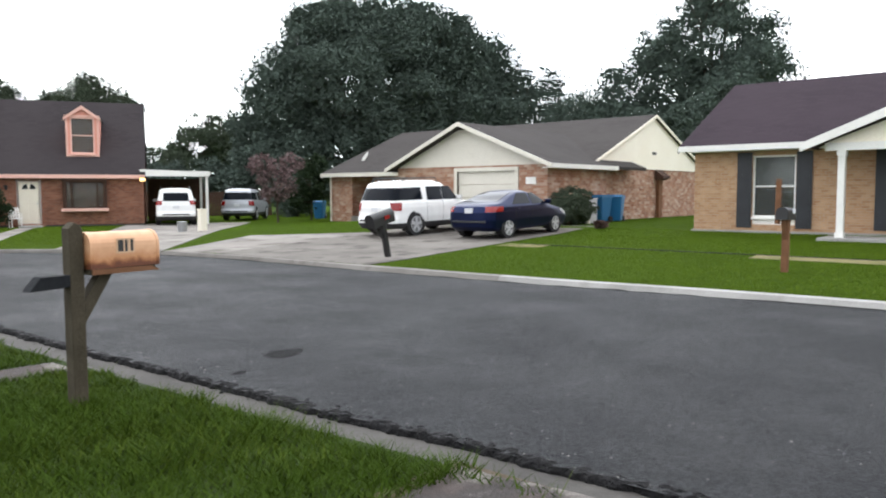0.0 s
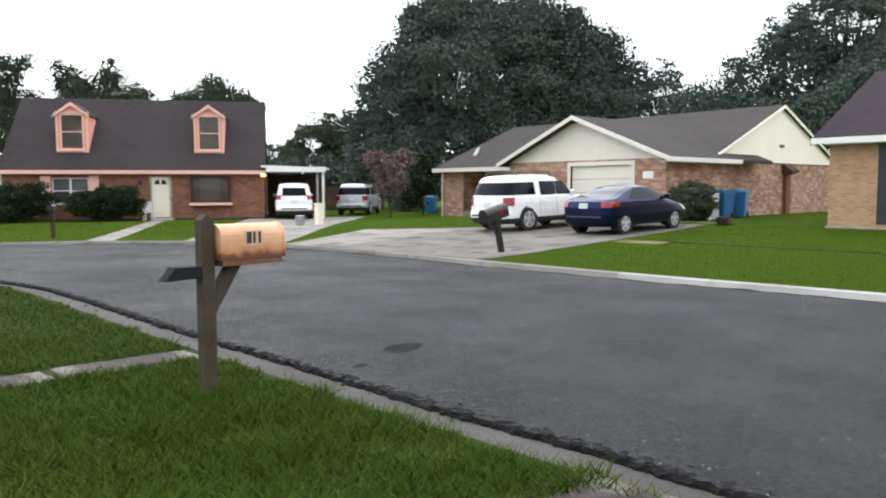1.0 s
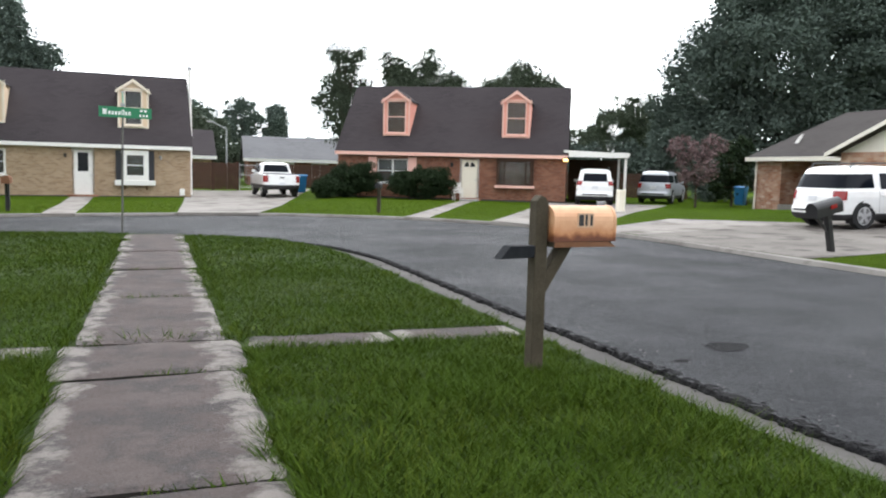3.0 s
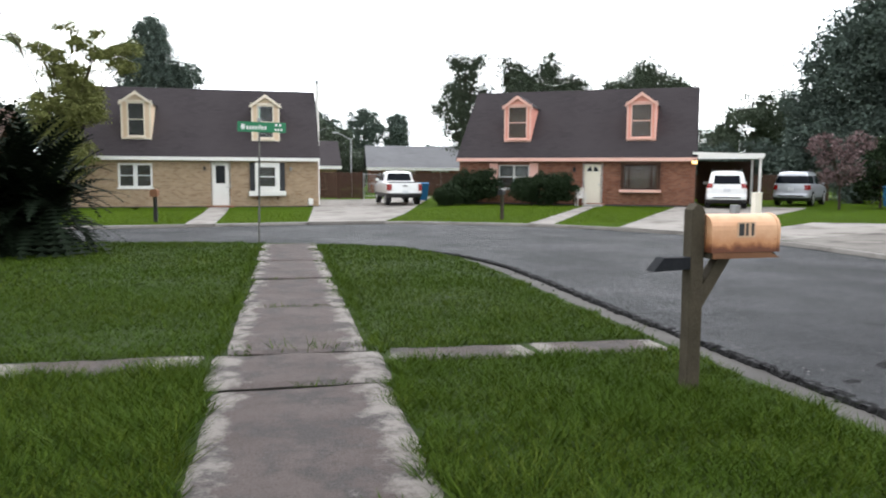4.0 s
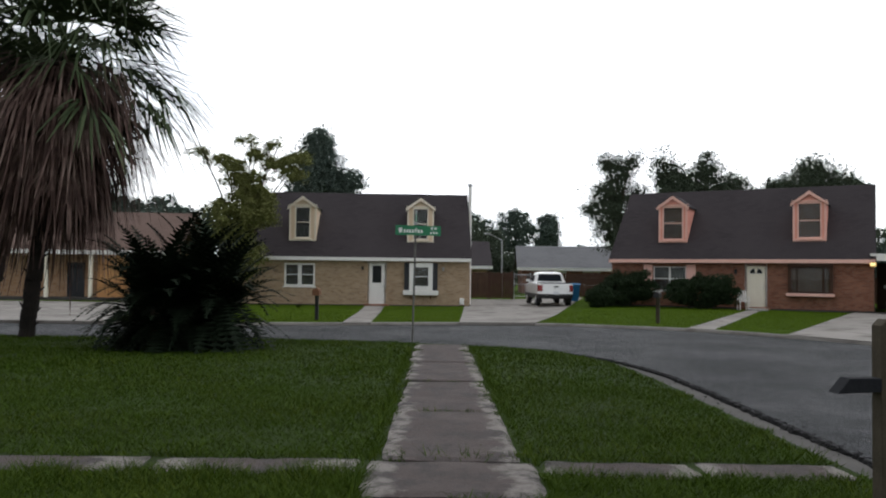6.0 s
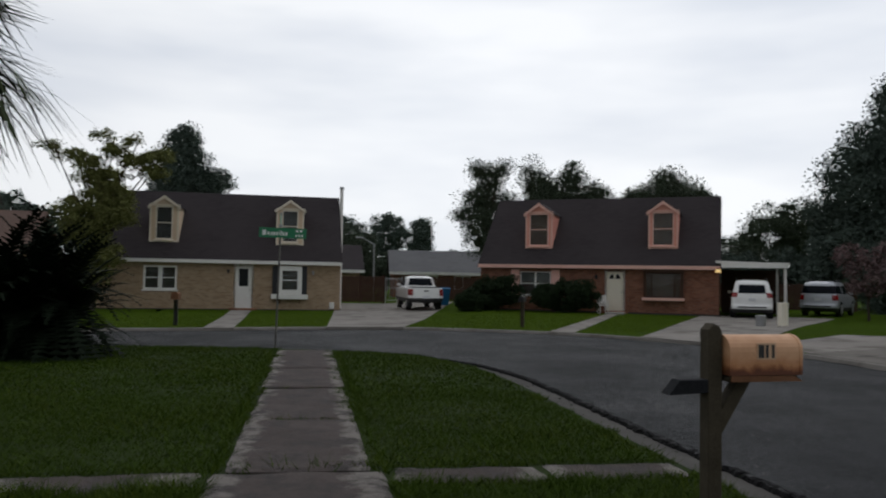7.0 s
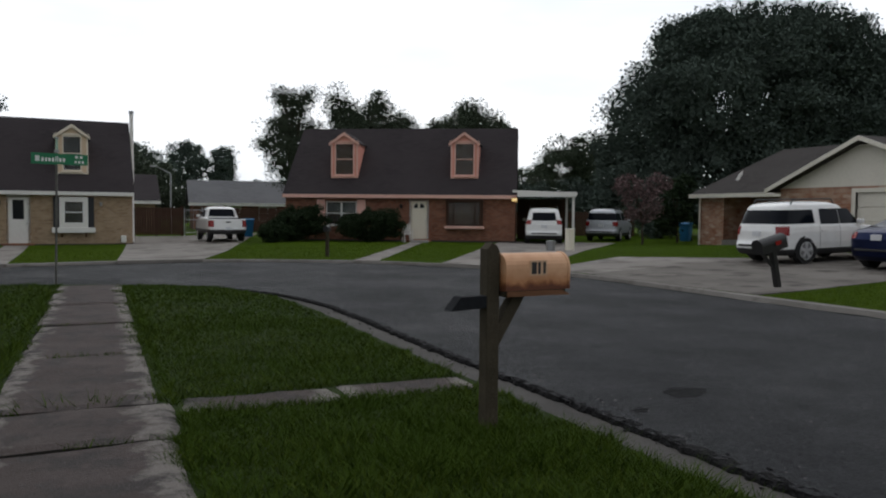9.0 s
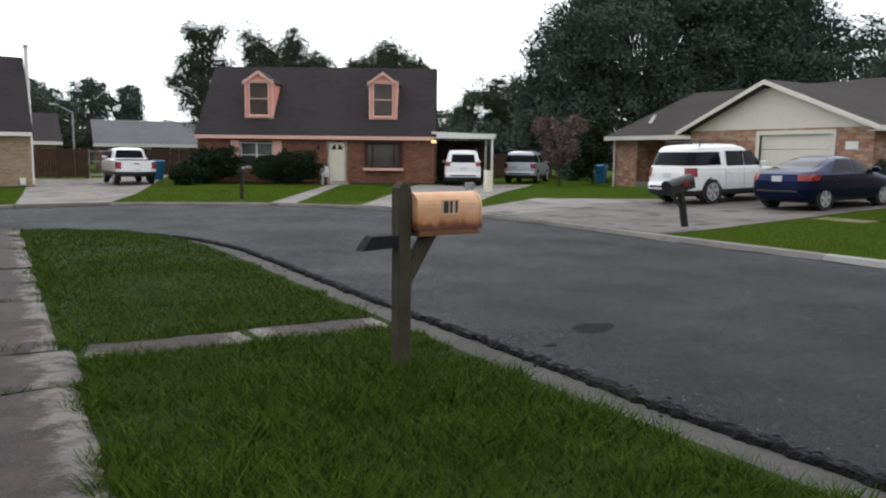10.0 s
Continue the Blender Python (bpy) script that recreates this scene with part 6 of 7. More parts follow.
tree(pose(26.4, 47.5, 0, 0, 0, -20) @ Matrix.Diagonal((1.05, 1.0, 1.14, 1)), "low rounded green tree behind the roof", 4.0, 0.25, [(0, 0, 6.9, 2.4, 2.0, 1.7), (-1.9, 0, 6.4, 1.7, 1.5, 1.5), (2.0, 0, 6.7, 1.8, 1.5, 1.4), (0.2, 0, 8.2, 1.2, 0.9, 0.8)], 440, 64, 0.10, M_LEAF_MID, 0.5, 12, fill=0.25)
tree(pose(34.4, 51.0, 0, 0, 0, -25), "thin low tree behind the carport", 2.6, 0.16, [(-1.6, 0, 4.6, 0.9, 0.9, 1.2), (0.2, 0, 4.4, 1.0, 1.0, 1.6), (-0.5, 0, 3.0, 2.4, 1.4, 1.4), (1.3, 0, 4.0, 0.9, 0.9, 1.0)], 90, 80, 0.1, M_LEAF_MID, 0.42, 9, fill=0.2)
tree(pose(41.5, 57.0, 0, 0, 0, -30), "grey-green tree in the distance", 4.0, 0.3, [(0, 0, 5.8, 3.2, 3.2, 2.8), (-2.8, 0, 4.4, 2.2, 2.2, 2.0), (2.4, 0, 7.2, 2.6, 2.6, 2.0), (3.6, 0, 4.6, 3.0, 3.0, 3.0)], 230, 130, 0.15, M_LEAF_MID, 0.7, 8)
# far pines and broadleaf crowns between the two houses
FAR_CROWNS = {
    "broad": [(0, 0, 6.4, 2.3, 2.2, 1.7), (-1.9, 0.4, 5.2, 1.5, 1.5, 1.3), (1.9, -0.4, 5.6, 1.6, 1.5, 1.4), (0.8, 0, 7.4, 1.2, 1.2, 0.8), (-0.3, 0, 3.6, 3.0, 2.0, 2.0), (2.6, 0, 3.0, 1.6, 1.6, 1.4)],
    "pine": [(0, 0, 6.9, 1.3, 1.3, 1.0), (1.4, 0.3, 5.9, 1.1, 1.1, 0.8), (-1.3, -0.3, 5.6, 1.1, 1.1, 0.8), (0.2, 0, 4.6, 1.6, 1.4, 0.9), (2.0, 0, 4.6, 0.9, 0.9, 0.6), (-0.4, 0, 2.8, 2.0, 1.6, 1.4)]}
for px, py, s, form in ((10.2, 95, 1.24, "broad"), (15.2, 98, 1.24, "pine"), (20.5, 102, 0.73, "broad"), (4.6, 92, 1.18, "broad"), (25.0, 110, 0.78, "pine"), (-1.5, 90, 0.85, "broad")):
    # these crowns take the hazed leaf colour to look further off
    tree(pose(px, py, 0, 0, 0, px * 40) @ Matrix.Scale(s, 4), "distant tree with a ragged dark crown", 4.6, 0.22, FAR_CROWNS[form], 260, 60, 0.15, M_LEAF_HAZED, 0.5, 10, fill=0.25)
tree(pose(3.4, 70.0, 0, 0, 0, 20), "dark rounded tree behind the dark-roofed house", 4.0, 0.3, [(0, 0, 5.0, 2.6, 2.6, 2.2), (-1.8, 0, 6.2, 1.9, 1.9, 1.6), (1.9, 0, 4.4, 1.8, 1.8, 2.0), (-3.0, 0, 4.4, 2.0, 2.0, 2.0), (2.2, 0, 2.0, 2.6, 2.2, 2.0), (-0.8, 0, 2.0, 2.6, 2.2, 2.0), (5.0, 0, 2.4, 2.2, 2.0, 1.8)], 300, 80, 0.15, M_LEAF_MID, 0.6, 9, fill=0.3)
# behind the buff brick house
tree(pose(-9.2, 52.0, 0), "dense dark conical tree behind the house", 4.0, 0.3, [(0, 0, 7.6, 2.9, 2.8, 2.8), (-0.2, 0, 9.8, 2.1, 2.1, 2.0), (-0.1, 0, 11.5, 1.2, 1.2, 1.0), (2.1, 0, 8.2, 1.5, 1.5, 1.6)], 330, 150, 0.12, M_LEAF_HAZED, 0.55, 8)
tree(pose(-10.2, 32.6, 0), "loose yellow-green tree beside the house", 3.0, 0.15, [(0.1, 0, 2.4, 1.4, 1.2, 1.6), (-0.5, 0, 4.2, 1.6, 1.3, 1.4), (0.9, -0.2, 4.6, 1.2, 0.9, 1.1), (0.6, 0, 5.4, 1.2, 1.1, 0.8), (0.2, 0, 6.3, 1.4, 1.0, 0.5), (-1.2, 0, 7.3, 1.0, 0.6, 0.22), (-0.3, 0, 7.0, 0.9, 0.7, 0.3), (-2.2, 0, 7.7, 0.8, 0.5, 0.16), (0.9, 0, 7.6, 0.9, 0.7, 0.35), (1.9, 0, 7.1, 1.0, 0.8, 0.4), (2.9, 0.2, 7.4, 0.9, 0.6, 0.3), (2.6, 0.2, 6.6, 0.9, 0.7, 0.35), (0.2, 0, 8.3, 0.6, 0.4, 0.2), (1.7, 0, 8.1, 0.6, 0.4, 0.2)], 780, 52, 0.085, M_LEAF_LIGHT, 0.27, 18, group="trees beside the houses", fill=0.15)
tree(pose(-24, 58, 0), "dark tree behind the brown roof", 4, 0.3, [(0, 0, 6.0, 4.0, 4.0, 1.9), (5, 0, 5.0, 3.2, 3.2, 1.6), (-5, 0, 6.6, 3.5, 3.5, 2.0)], 170, 70, 0.22, M_LEAF_HAZED, 0.55, 8)
# crape myrtle in bloom and the tree next to it
tree(pose(25.2, 24.6, gz(25, 24)), "slender crape myrtle with faded pink blooms", 1.3, 0.06, [(0, 0, 2.0, 1.15, 1.15, 1.1), (-0.6, 0.4, 2.9, 0.8, 0.8, 0.6), (0.6, -0.4, 3.0, 0.75, 0.75, 0.6)], 130, 34, 0.09, M_LEAF_PINK, 0.2, 10, group="trees beside the houses")
tree(pose(29.0, 26.4, gz(29, 26)), "bushy brown-green young tree beside the wall", 1.2, 0.07, [(0, 0, 2.2, 1.2, 1.2, 1.2), (0.3, 0, 3.1, 0.8, 0.8, 0.7), (-0.4, 0.3, 1.2, 1.0, 1.0, 1.0)], 150, 36, 0.11, M_LEAF_SHRUB, 0.2, 8, group="trees beside the houses")

# dark undergrowth below the oak, behind the silver car and the garage house
for px, py, sc in ((30.0, 44.5, 1.0), (34.5, 42.0, 1.1), (38.5, 39.0, 1.15), (42.0, 33.0, 1.1), (33.0, 32.5, 0.75), (36.0, 30.5, 0.85)):
    tree(pose(px, py, 0, 0, 0, px * 31) @ Matrix.Scale(sc, 4), "dense dark green shrubby tree filling the yard", 1.4, 0.14, [(0, 0, 1.7, 2.3, 2.3, 1.8), (-1.4, 0.6, 2.6, 1.5, 1.5, 1.3), (1.3, -0.5, 2.9, 1.4, 1.4, 1.3)], 150, 90, 0.14, M_LEAF_HAZED, 0.5, 8, group="undergrowth")
# distant belt of trees round the horizon
cc, rr = [], []
for k in range(1500):
    a = rng.uniform(-0.9, 2.6)
    d = rng.uniform(120, 150)
    top = 4.0 + 2.2 * noise.noise(Vector((a * 9, 0, 0))) + 1.2 * noise.noise(Vector((a * 40, 1, 0)))
    cc.append((d * math.sin(a), d * math.cos(a), rng.uniform(0.2, 1.0) * max(1.5, top)))
    rr.append(rng.uniform(1.0, 1.9))
tagged(raw_mesh("distant_treeline", leaf_cloud(np.array(cc), np.array(rr), 40, 0.55), 4, M_LEAF_MID), "low grey-green belt of distant trees", "woods", kind="stuff")

# shrubs in front of the red brick house
P = pose(9.25, 34.2, 0.06, 0, 0, -30.0)
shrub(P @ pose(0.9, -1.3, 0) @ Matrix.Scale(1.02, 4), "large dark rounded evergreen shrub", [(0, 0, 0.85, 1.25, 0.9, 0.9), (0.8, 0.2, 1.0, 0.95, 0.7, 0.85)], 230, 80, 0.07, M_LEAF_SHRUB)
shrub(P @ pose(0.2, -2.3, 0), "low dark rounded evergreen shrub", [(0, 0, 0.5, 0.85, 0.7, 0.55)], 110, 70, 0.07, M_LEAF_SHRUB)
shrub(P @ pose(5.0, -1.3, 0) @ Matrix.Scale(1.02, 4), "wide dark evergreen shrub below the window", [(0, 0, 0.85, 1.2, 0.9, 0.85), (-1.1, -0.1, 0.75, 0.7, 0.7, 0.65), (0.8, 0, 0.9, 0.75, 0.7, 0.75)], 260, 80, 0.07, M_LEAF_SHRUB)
shrub(pose(25.4, 7.4, 0.37), "rounded dark green shrub beside the brick wall", [(0, 0, 0.75, 1.15, 0.85, 0.85), (-0.4, 0, 0.55, 0.9, 0.8, 0.6), (0.5, 0, 0.5, 0.9, 0.8, 0.6)], 460, 70, 0.04, M_LEAF_MID, clump_r=0.09)
shrub(pose(23.6, 5.2, 0.36), "small dry clump of brown weeds on the lawn", [(0, 0, 0.12, 0.3, 0.3, 0.16)], 26, 40, 0.06, M_FROND_DEAD, "weed_clump", "plant", 0.06)


# ---------- palm and sago ----------
def frond_fan(origin, direction, length, spread, segs, droop, width):
    """A fan palm leaf: blades from one point, in an array of quads."""
    d = Vector(direction).normalized()
    side = d.cross(Vector((0, 0, 1)))
    side = side.normalized() if side.length > 0.05 else Vector((1, 0, 0))
    up = side.cross(d)
    out = []
    bend = Vector(rng.normal(0, 0.16, 3))
    d = (d + bend).normalized()
    stalk = Vector(origin) + d * length * rng.uniform(0.3, 0.5)
    for k in range(segs):
        a = spread * (k / (segs - 1) - 0.5)
        v = (d * math.cos(a) + side * math.sin(a)).normalized()
        L = length * 0.62 * (0.75 + 0.25 * math.cos(a)) * rng.uniform(0.7, 1.15)
        v = (v + Vector(rng.normal(0, 0.10, 3))).normalized()
        hang = droop * rng.uniform(0.5, 1.6)
        p0 = stalk
        p1 = stalk + v * L * 0.55 - Vector((0, 0, hang * 0.12 * L))
        p2 = stalk + v * L * 0.98 - Vector((0, 0, hang * 0.7 * L))
        w = up.cross(v).normalized() * width
        out += [p0 - w * 0.3, p0 + w * 0.3, p1 + w, p1 - w]
        out += [p1 - w, p1 + w, p2 + w * 0.15, p2 - w * 0.15]
    w = side * 0.018
    o = Vector(origin)
    out += [o - w, o + w, stalk + w, stalk - w]
    return [tuple(v) for v in out]


# the first trunk's backlit darkness is put into its bark colour
M_PALM_TRUNK = worn("backlit_palm_trunk", (0.012, 0.010, 0.009), (0.030, 0.024, 0.020), 3, 30, 0.95, 1.0, 0.03)
M_PALM_TRUNK_GREY = worn("grey_palm_trunk", (0.045, 0.036, 0.032), (0.085, 0.068, 0.060), 3, 30, 0.95, 1.0, 0.03)


def fan_palm(m, label, height, trunk_r, trunk_mat, greens, deads, reach, skirt_foot):
    """A fan palm: ringed trunk with old leaf bases, a green head and hanging skirts of dead fronds."""
    e = empty("palm_tree", m, label, "palm tree", "fan palms on the lawn")
    bm = bmesh.new()
    rows = int(height / 0.22)
    for i in range(rows):
        z = i * height / rows - 0.2
        wob = 0.012 * math.sin(i * 1.9)
        add_tube(bm, (wob, -wob, z), (wob, wob, z + height / rows), trunk_r * (1.25 if i == 0 else 1.02), trunk_r * 0.93, 14, False)
    for k in range(60):
        a, z = k * 2.399, 0.3 + (height - 0.6) * k / 60
        d = Vector((math.cos(a), math.sin(a), 0))
        add_tube(bm, d * trunk_r * 0.8 + Vector((0, 0, z)), d * (trunk_r + 0.07) + Vector((0, 0, z + 0.12)), 0.03, 0.012, 5)
    part("trunk", bm, trunk_mat, e, "rough ringed trunk with old leaf bases")
    green, dead = [], []
    for k in range(greens):
        a = k * 2.399
        el = rng.uniform(-0.15, 1.25)
        d = (math.cos(a) * math.cos(el), math.sin(a) * math.cos(el), math.sin(el))
        green += frond_fan((0, 0, height + rng.uniform(-0.3, 0.4)), d, reach * rng.uniform(0.8, 1.1), 2.6, 30, rng.uniform(0.2, 0.75), 0.036)
    bunches = [(k * 2.399, rng.uniform(0, 1) ** 0.8, rng.uniform(-1.3, -0.15)) for k in range(deads // 9)]
    for a0, f0, el0 in bunches:
        for k in range(9):
            a, f, el = a0 + rng.normal(0, 0.16), min(1, max(0, f0 + rng.normal(0, 0.07))), el0 + rng.normal(0, 0.12)
            z = skirt_foot + 1.5 + (height - skirt_foot - 1.4) * f
            d = (math.cos(a) * math.cos(el), math.sin(a) * math.cos(el), math.sin(el))
            o = (math.cos(a) * 0.3, math.sin(a) * 0.3, z)
            dead += frond_fan(o, d, rng.uniform(1.4, 2.6), rng.uniform(0.7, 1.7), 16, rng.uniform(0.5, 1.6), 0.034)
    raw_mesh("fronds", green, 4, M_LEAF_PALM, e)
    raw_mesh("dead_fronds", dead, 4, M_FROND_DEAD, e)["label"] = "hanging skirt of dead brown fronds"
    return e


fan_palm(pose(-9.75, 11.5, 0, 0, 6, 0), "fan palm with a shaggy skirt of dead brown fronds", 6.7, 0.18, M_PALM_TRUNK, 46, 260, 3.8, 3.4)
fan_palm(pose(-11.0, 11.75, 0, 0, 10, 30), "leaning fan palm with a grey trunk and dead fronds", 5.6, 0.21, M_PALM_TRUNK_GREY, 30, 150, 2.6, 3.3)

sago = empty("sago_palm", pose(-5.45, 9.6, 0) @ Matrix.Diagonal((1.1, 1.1, 1.6, 1)), "very dark bushy sago palm clump on the lawn", "sago palm")
leaves = []
for cx, cy in ((0, 0), (-0.75, 0.3), (0.7, -0.1), (0.2, 0.6), (-0.3, -0.5)):
    part("stem", tube((cx, cy, -0.1), (cx, cy, 0.75), 0.17, 0.13, 10), M_BARK, sago)
    for k in range(105):
        a = k * 2.399 + cx
        el = rng.uniform(-0.45, 1.35)
        L = rng.uniform(1.1, 1.55)
        hd = Vector((math.cos(a), math.sin(a), 0))
        start = Vector((cx, cy, rng.uniform(0.15, 0.8)))
        prev = start
        sidev = Vector((-hd.y, hd.x, 0))
        n = 17
        for i in range(1, n + 1):
            t = i / n
            e2 = el - 0.85 * t
            p = prev + (hd * math.cos(e2) + Vector((0, 0, math.sin(e2)))) * (L / n)
            upv = Vector((0, 0, 1))
            leaves += [tuple(prev - sidev * 0.008), tuple(prev + sidev * 0.008), tuple(p + sidev * 0.008), tuple(p - sidev * 0.008)]
            ll = 0.20 * math.sin(math.pi * min(1, 0.12 + t * 0.9)) + 0.03
            for s in (-1, 1):
                tip = p + sidev * s * ll * 0.9 + hd * ll * 0.35 + Vector((0, 0, 0.10 * ll))
                leaves += [tuple(prev), tuple(prev.lerp(p, 0.8)), tuple(tip), tuple(tip - hd * 0.045)]
            prev = p
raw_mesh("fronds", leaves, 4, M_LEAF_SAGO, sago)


# ---------- sidewalk slabs ----------
def slab_mesh(w, l, seed):
    """A worn concrete flag with chipped, wavy edges, centred on the origin, top near z = 0."""
    bm = bmesh.new()
    nx, ny = 16, max(4, int(16 * l / w))
    g = []
    for i in range(nx + 1):
        row = []
        for j in range(ny + 1):
            x, y = (i / nx - 0.5) * w, (j / ny - 0.5) * l
            edge_d = min(w / 2 - abs(x), l / 2 - abs(y))
            k = noise.noise(Vector((x * 5 + seed * 7, y * 5, seed)))
            z = 0.004 * noise.noise(Vector((x * 2 + seed, y * 2, 3)))
            if edge_d < 1e-6:
                corner = max(0.0, 1 - (abs(w / 2 - abs(x)) + abs(l / 2 - abs(y))) / 0.12)
                k2 = noise.noise(Vector((x * 2 + seed * 7, y * 2, seed)))
                x *= 1 - 0.012 - 0.008 * k - 0.014 * k2 - 0.03 * corner * (w > 0.9)
                y *= 1 - (0.006 + 0.006 * k + 0.008 * k2) * min(1, w / l)
                z -= 0.018 + 0.012 * k
            row.append(bm.verts.new((x, y, z)))
        g.append(row)
    top = [bm.faces.new((g[i][j], g[i + 1][j], g[i + 1][j + 1], g[i][j + 1])) for i in range(nx) for j in range(ny)]
    ext = bmesh.ops.extrude_face_region(bm, geom=top)
    for v in ext["geom"]:
        if isinstance(v, bmesh.types.BMVert):
            v.co.z = -0.12
    bmesh.ops.recalc_face_normals(bm, faces=bm.faces)
    me = bpy.data.meshes.new("slab")
    bm.to_mesh(me)
    bm.free()
    me.materials.append(M_SLAB)
    return me


walkway = tagged(new("pavement"), "old cracked concrete sidewalk crossing the lawn", "sidewalk", kind="structure")
joints = [-14.0, -11.6, -9.3, -7.4, -5.3, -3.2, -1.06, 0.0, 2.35, 4.95, 7.4, 9.2, 10.9]
for i, (a, b) in enumerate(zip(joints, joints[1:])):
    wide = 1.30 if b <= 0 else 1.22
    if i == 6:
        wide = 1.42
    s = new("slab", slab_mesh(wide, b - a - 0.03, i + 1.3))
    s.parent = walkway
    s.matrix_local = pose(0.0, (a + b) / 2, 0.024 + 0.008 * math.sin(i * 2.1), 0.4 * math.sin(i * 1.3), 0.5 * math.cos(i * 1.9), 0.3 * math.sin(i * 3.1))
M_JOINT = plain("dark_joint_soil", (0.008, 0.007, 0.006), 1.0)
M_JOINT.node_tree.nodes["Principled BSDF"].inputs["Specular IOR Level"].default_value = 0.02
bed = link_mesh("pavement_joint_soil", box(-0.58, 0.58, -14, 10.8, -0.05, 0.002), M_JOINT)
tagged(bed, "dark soil between the sidewalk slabs", "soil", kind="structure")
cross = tagged(new("pavement_cross_path"), "narrow overgrown concrete strip crossing the lawn", "path", kind="structure")
x = -0.76
k = 0
while x > -14:
    s = new("slab", slab_mesh(1.75, 0.56, 30 + k))
    s.parent = cross
    s.matrix_local = pose(x - 0.88, -0.17 + 0.02 * math.sin(k), 0.016, 0, 0.2 * math.sin(k), 0)
    x -= 1.78
    k += 1
for xa, xb in ((0.76, 2.05), (2.08, 3.32)):
    s = new("slab", slab_mesh(xb - xa, 0.54, 50 + xa))
    s.parent = cross
    s.matrix_local = pose((xa + xb) / 2, -0.20, 0.014, 0, 0, -2)
house_path = tagged(new("pavement_house_path"), "broken concrete path end at the kerb", "path", kind="structure")
for xa, xb in ((2.45, 3.62), (0.72, 2.4)):
    s = new("slab", slab_mesh(xb - xa, 1.25, 60 + xa))
    s.parent = house_path
    s.matrix_local = pose((xa + xb) / 2, -5.25, 0.015, 0, 0, 3)

M_DIRT = worn("sandy_dirt", (0.06, 0.045, 0.03), (0.11, 0.085, 0.06), 5, 60, 0.95, 0.8, 0.01)
tagged(link_mesh("pavement_path_soil", box(0.66, 3.60, -5.93, -4.54, -0.05, 0.006), M_DIRT), "sandy soil round the broken path slabs", "soil", kind="structure")


# ---------- grass ----------
def blades(pts, zs, hgt, wid, lean):
    n = len(pts)
    a = rng.uniform(0, 2 * np.pi, n)
    d = rng.uniform(0, 2 * np.pi, n)
    h = hgt * rng.uniform(0.55, 1.35, n)
    wv = np.stack([np.cos(a), np.sin(a), np.zeros(n)], 1) * (wid * rng.uniform(0.6, 1.4, n))[:, None]
    base = np.stack([pts[:, 0], pts[:, 1], zs - 0.01], 1)
    lv = np.stack([np.cos(d), np.sin(d), np.zeros(n)], 1) * (h * lean * rng.uniform(0.3, 1.6, n))[:, None]
    tip = base + lv + np.stack([np.zeros(n), np.zeros(n), h], 1)
    return np.stack([base - wv, base + wv, tip], 1).reshape(-1, 3)


def near_edge_x(y):
    return np.interp(y, [-70, -20, -5.8, -2.8, 0.2, 2.6, 5.2, 7.6, 9.7, 10.6], [3.70, 3.60, 3.49, 3.39, 3.34, 3.31, 3.32, 3.15, 2.43, 1.38])


def on_lawn(p):
    x, y = p[:, 0], p[:, 1]
    wob = 0.05 * np.sin(y * 5.1) + 0.04 * np.sin(y * 13.7 + 1) + 0.04 * np.sin(x * 9.3)
    half = np.where(y > 0, 0.585 - 0.012 * np.clip(y, 0, 9), 0.635)
    ok = np.abs(x) > half + wob
    ok &= ~((y > -0.42 + wob) & (y < 0.06 + wob * 0.6) & (x < 0)) & ~((y > -0.42 + wob) & (y < 0.02 + wob * 0.5) & (x > 0) & (x < 3.3))
    ok &= ~((y > -5.83) & (y < -4.68 + wob * 0.7) & (x > 2.3 + wob * 2))
    ok &= ~((np.abs(x) < 0.71) & (y > -1.06) & (y < 0.0))
    ok &= (x < near_edge_x(y) + wob * 0.7)
    ok &= (y < np.interp(x, [-14, -9.5, -4.5, -0.6, 1.4, 3], [12.0, 11.98, 12.05, 11.3, 10.6, 10.6]) + wob)
    return ok


def scatter(x0, x1, y0, y1, density):
    n = int((x1 - x0) * (y1 - y0) * density)
    return np.stack([rng.uniform(x0, x1, n), rng.uniform(y0, y1, n)], 1)


def patchy(p, lo, hi):
    f = np.array([noise.noise(Vector((a * 0.55, b * 0.55, 2.0))) + 0.6 * noise.noise(Vector((a * 2.3, b * 2.3, 5.0))) for a, b in p])
    return lo + (hi - lo) * np.clip(f * 0.8 + 0.5, 0, 1)


sets = []
p = scatter(-4.5, 3.7, -5.4, -0.25, 4200)
p = p[on_lawn(p)]
sets.append(blades(p, np.zeros(len(p)), patchy(p, 0.05, 0.14), 0.0045, 1.1))
p = scatter(-8, 3.7, -11.0, -5.4, 1100)
p = p[on_lawn(p)]
sets.append(blades(p, np.zeros(len(p)), patchy(p, 0.04, 0.10), 0.007, 1.1))
p = scatter(-9, -4.5, -5.4, -0.25, 1100)
p = p[on_lawn(p)]
sets.append(blades(p, np.zeros(len(p)), patchy(p, 0.04, 0.10), 0.007, 1.1))
p = scatter(-7, 3.7, -0.35, 4.5, 2600)
p = p[on_lawn(p)]
sets.append(blades(p, np.zeros(len(p)), patchy(p, 0.035, 0.07), 0.005, 1.1))
p = scatter(-16, 3.7, 4.5, 12.2, 1100)
p = p[on_lawn(p)]
sets.append(blades(p, np.zeros(len(p)), patchy(p, 0.035, 0.07), 0.0085, 1.1))
# weeds in the slab joints, longer fringes along the paving and round the post
tuft = []
weeds = []
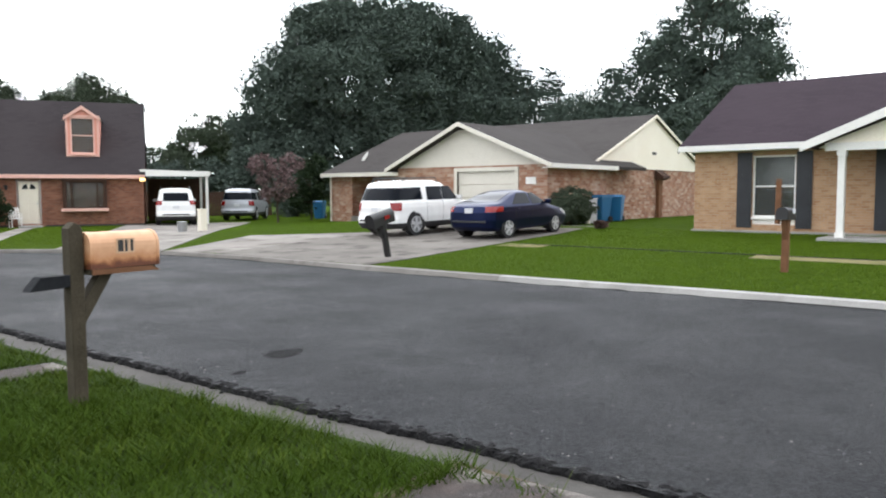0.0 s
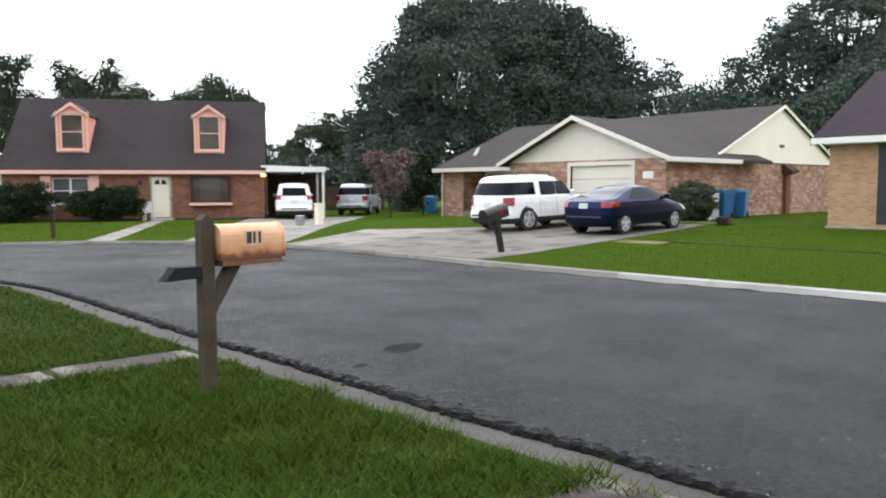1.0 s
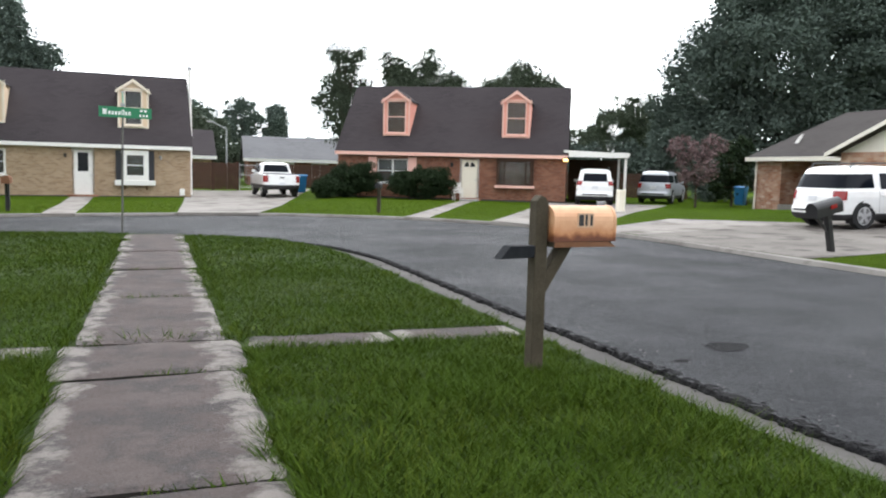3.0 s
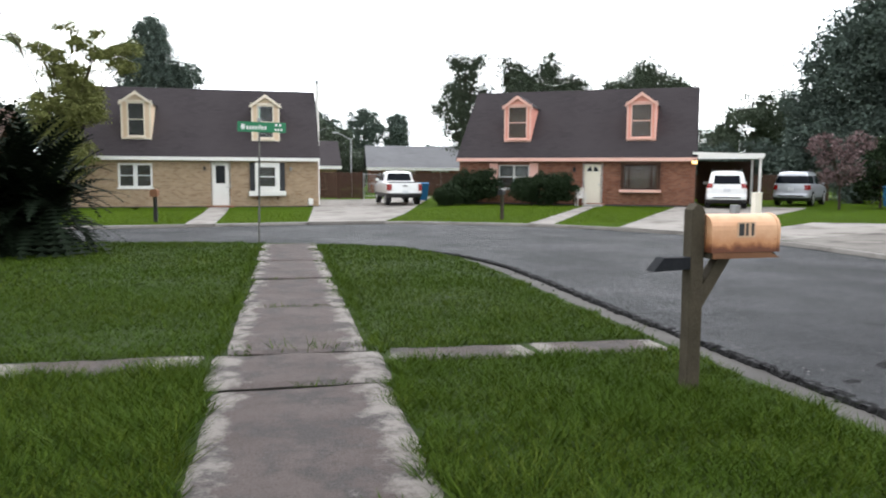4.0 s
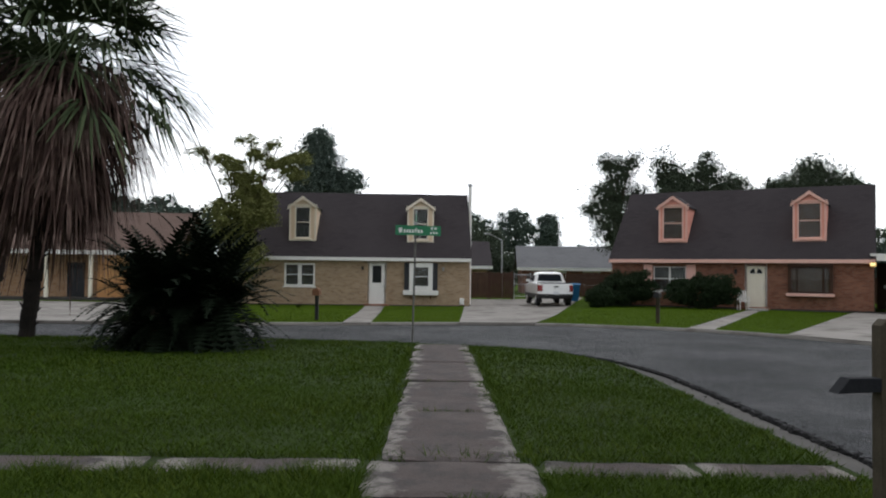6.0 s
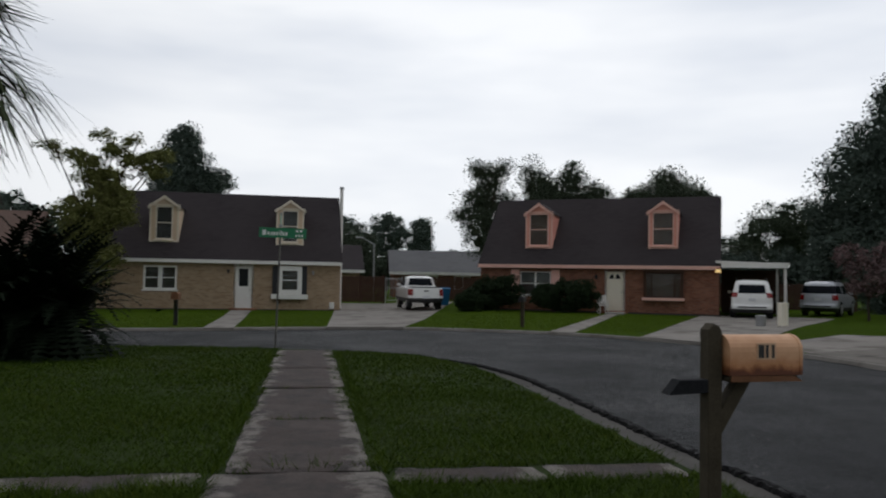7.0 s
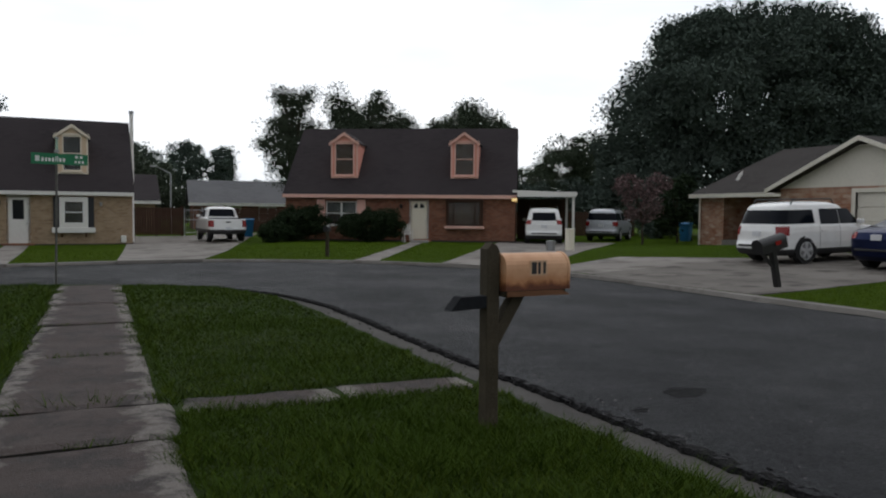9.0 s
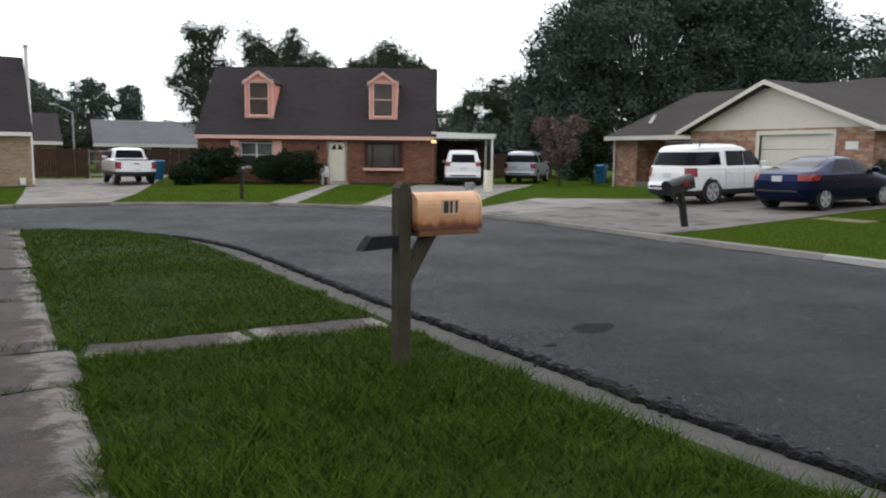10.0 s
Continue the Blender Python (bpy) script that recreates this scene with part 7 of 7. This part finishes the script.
for y in (0.0, -1.06, -3.2, 2.35, 4.95):
    m_ = rng.uniform(-0.6, 0.62, 90)
    m_ = m_[np.array([noise.noise(Vector((v * 2.6, y * 3.1, 0.5))) > 0.02 for v in m_])]
    weeds.append(np.stack([m_, y + rng.normal(0, 0.015, len(m_))], 1))
ys = rng.uniform(-5.2, 10.0, 2600)
sd = np.sign(rng.uniform(-1, 1, 2600))
tuft.append(np.stack([sd * (0.68 + np.abs(rng.normal(0, 0.05, 2600))), ys], 1))
tuft.append(np.stack([2.70 + rng.normal(0, 0.16, 420), -1.70 + rng.normal(0, 0.16, 420)], 1))
xs_ = rng.uniform(-6, 3.3, 1500)
tuft.append(np.stack([xs_, np.where(rng.uniform(0, 1, 1500) < 0.6, -0.47, 0.13) + rng.normal(0, 0.05, 1500)], 1))
tuft.append(np.stack([rng.uniform(2.3, 3.6, 420), -4.66 + rng.normal(0, 0.05, 420)], 1))
tuft.append(np.stack([3.44 + rng.normal(0, 0.05, 90), rng.uniform(-5.4, -4.6, 90)], 1))
p = np.concatenate(tuft)
p = p[~((np.abs(p[:, 0]) < 0.75) & (p[:, 1] > -0.95) & (p[:, 1] < -0.12))]
sets.append(blades(p, np.zeros(len(p)), patchy(p, 0.06, 0.17), 0.006, 0.9))
p = np.concatenate(weeds)
sets.append(blades(p, np.full(len(p), 0.015), patchy(p, 0.02, 0.07), 0.005, 1.0))
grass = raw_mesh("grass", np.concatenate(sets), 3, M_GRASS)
tagged(grass, "bright green lawn grass with longer tufts", "grass", kind="stuff")

# coarse tufts on the lawns across the road
def far_tufts(x0, x1, y0, y1, density, hgt, wid, keep):
    p = scatter(x0, x1, y0, y1, density)
    p = p[keep(p[:, 0], p[:, 1])]
    return blades(p, np.array([gz(a, b) + 0.012 for a, b in p]), hgt, wid, 0.9)


def far_edge_x(y):
    return np.interp(y, [-20, -5, 0, 5, 9.6, 13.0], [12.4, 12.2, 11.85, 11.65, 11.6, 10.9])


def right_lawn(x, y):
    ok = (x > far_edge_x(y) + 0.3) & (y < np.interp(x, [12.0, 24.65], [4.55, 5.85]) + 0.06 * np.sin(x * 7))
    return ok & ~((x > 17.12) & (x < 17.95) & (y < -1.6 + 0.5 * np.sin(x * 31))) & ~((x > 17.78) & (x < 17.95)) & (y > -6.2)


def front_lawns(x, y):
    edge_y = np.interp(x, [-12, -6, -3, 0.3, 3.4, 7.2, 9.4], [17.4, 17.6, 18.1, 18.8, 19.0, 17.5, 15.4])
    ok = y > edge_y + 0.32
    drive = (x > 0.65 + (y - 18.9) * 0.048 - 0.1) & (x < 3.2 + (y - 19.1) * 0.251 + 0.1)
    path_a = (x > -3.2 - (y - 18.2) * 0.044) & (x < -2.2 - (y - 18.3) * 0.038)
    path_b = np.abs(x - (8.07 + (y - 17.15) * 0.557)) < 0.42
    drive_b = (x - 9.9) > (y - 15.2) * 0.70 - 0.1
    return ok & ~drive & ~path_a & ~path_b & ~drive_b


far_sets = [far_tufts(11.9, 24.0, -6.2, 6.0, 560, 0.030, 0.011, right_lawn), far_tufts(-10.0, 16.0, 17.3, 30.0, 200, 0.035, 0.018, front_lawns)]
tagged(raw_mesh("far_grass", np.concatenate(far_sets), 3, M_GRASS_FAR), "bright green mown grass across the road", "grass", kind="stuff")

# clods and grit along the broken asphalt edge
chunk_bm = bmesh.new()
bmesh.ops.create_icosphere(chunk_bm, subdivisions=1, radius=0.03)
for v in chunk_bm.verts:
    v.co *= 0.7 + 0.5 * noise.noise(v.co * 40)
    v.co.z *= 0.5
chunk_me = bpy.data.meshes.new("asphalt_chunk")
chunk_bm.to_mesh(chunk_me)
chunk_bm.free()
chunk_me.materials.append(M_EDGE)
litter = tagged(new("asphalt_crumbs"), "loose black asphalt crumbs lying along the gutter", "rubble", kind="stuff")
for i in range(300):
    k = rng.integers(30, min(len(NEAR) - 30, 90))
    q = NEAR[k].lerp(NEAR[k + 1], rng.uniform(0, 1)) + normals_left(NEAR)[k] * rng.normal(-0.02, 0.09)
    o = new("crumb", chunk_me)
    o.parent = litter
    o.matrix_local = pose(q.x, q.y, -0.075 if rng.uniform() < 0.6 else -0.1, 0, 0, rng.uniform(0, 360)) @ Matrix.Scale(rng.uniform(0.3, 1.1), 4)

# tar patches and pale grit on the asphalt
for cx, cy, ra, rb_, tn in ((5.12, -1.07, 0.24, 0.17, 0.3), (4.33, -1.43, 0.09, 0.05, 0.2)):
    bm = bmesh.new()
    ring = []
    for i in range(28):
        a = 2 * math.pi * i / 28
        k = 1 + 0.25 * noise.noise(Vector((math.cos(a) * 1.5 + cx, math.sin(a) * 1.5 + cy, 1)))
        x, y = ra * k * math.cos(a), rb_ * k * math.sin(a)
        ring.append(bm.verts.new((cx + x * math.cos(tn) - y * math.sin(tn), cy + x * math.sin(tn) + y * math.cos(tn), -0.071)))
    bm.faces.new(ring)
    tagged(link_mesh("road_patch", bm, M_PATCH), "dark worn tar patch in the asphalt", "road patch", kind="structure")
n = 700
gx = 4.12 + 6.5 * rng.uniform(0, 1, n) ** 2.2
gy = rng.uniform(-7.5, 5.0, n)
gs = rng.uniform(0.003, 0.016, n) * rng.uniform(0.6, 1.2, n)
pts = np.stack([gx, gy, np.full(n, -0.0745)], 1)
ang = rng.uniform(0, 6.28, n)
u = np.stack([np.cos(ang), np.sin(ang), np.zeros(n)], 1) * gs[:, None]
w = np.stack([-np.sin(ang), np.cos(ang), np.zeros(n)], 1) * gs[:, None] * 0.7
top = pts + np.array([0, 0, 1]) * gs[:, None] * 0.8
tri = np.concatenate([np.stack([pts - u - w, pts + u - w, top], 1), np.stack([pts + u - w, pts + w, top], 1), np.stack([pts + w, pts - u - w, top], 1)]).reshape(-1, 3)
tagged(raw_mesh("grit", tri, 3, M_GRIT), "pale loose grit scattered on the road", "gravel", kind="stuff")
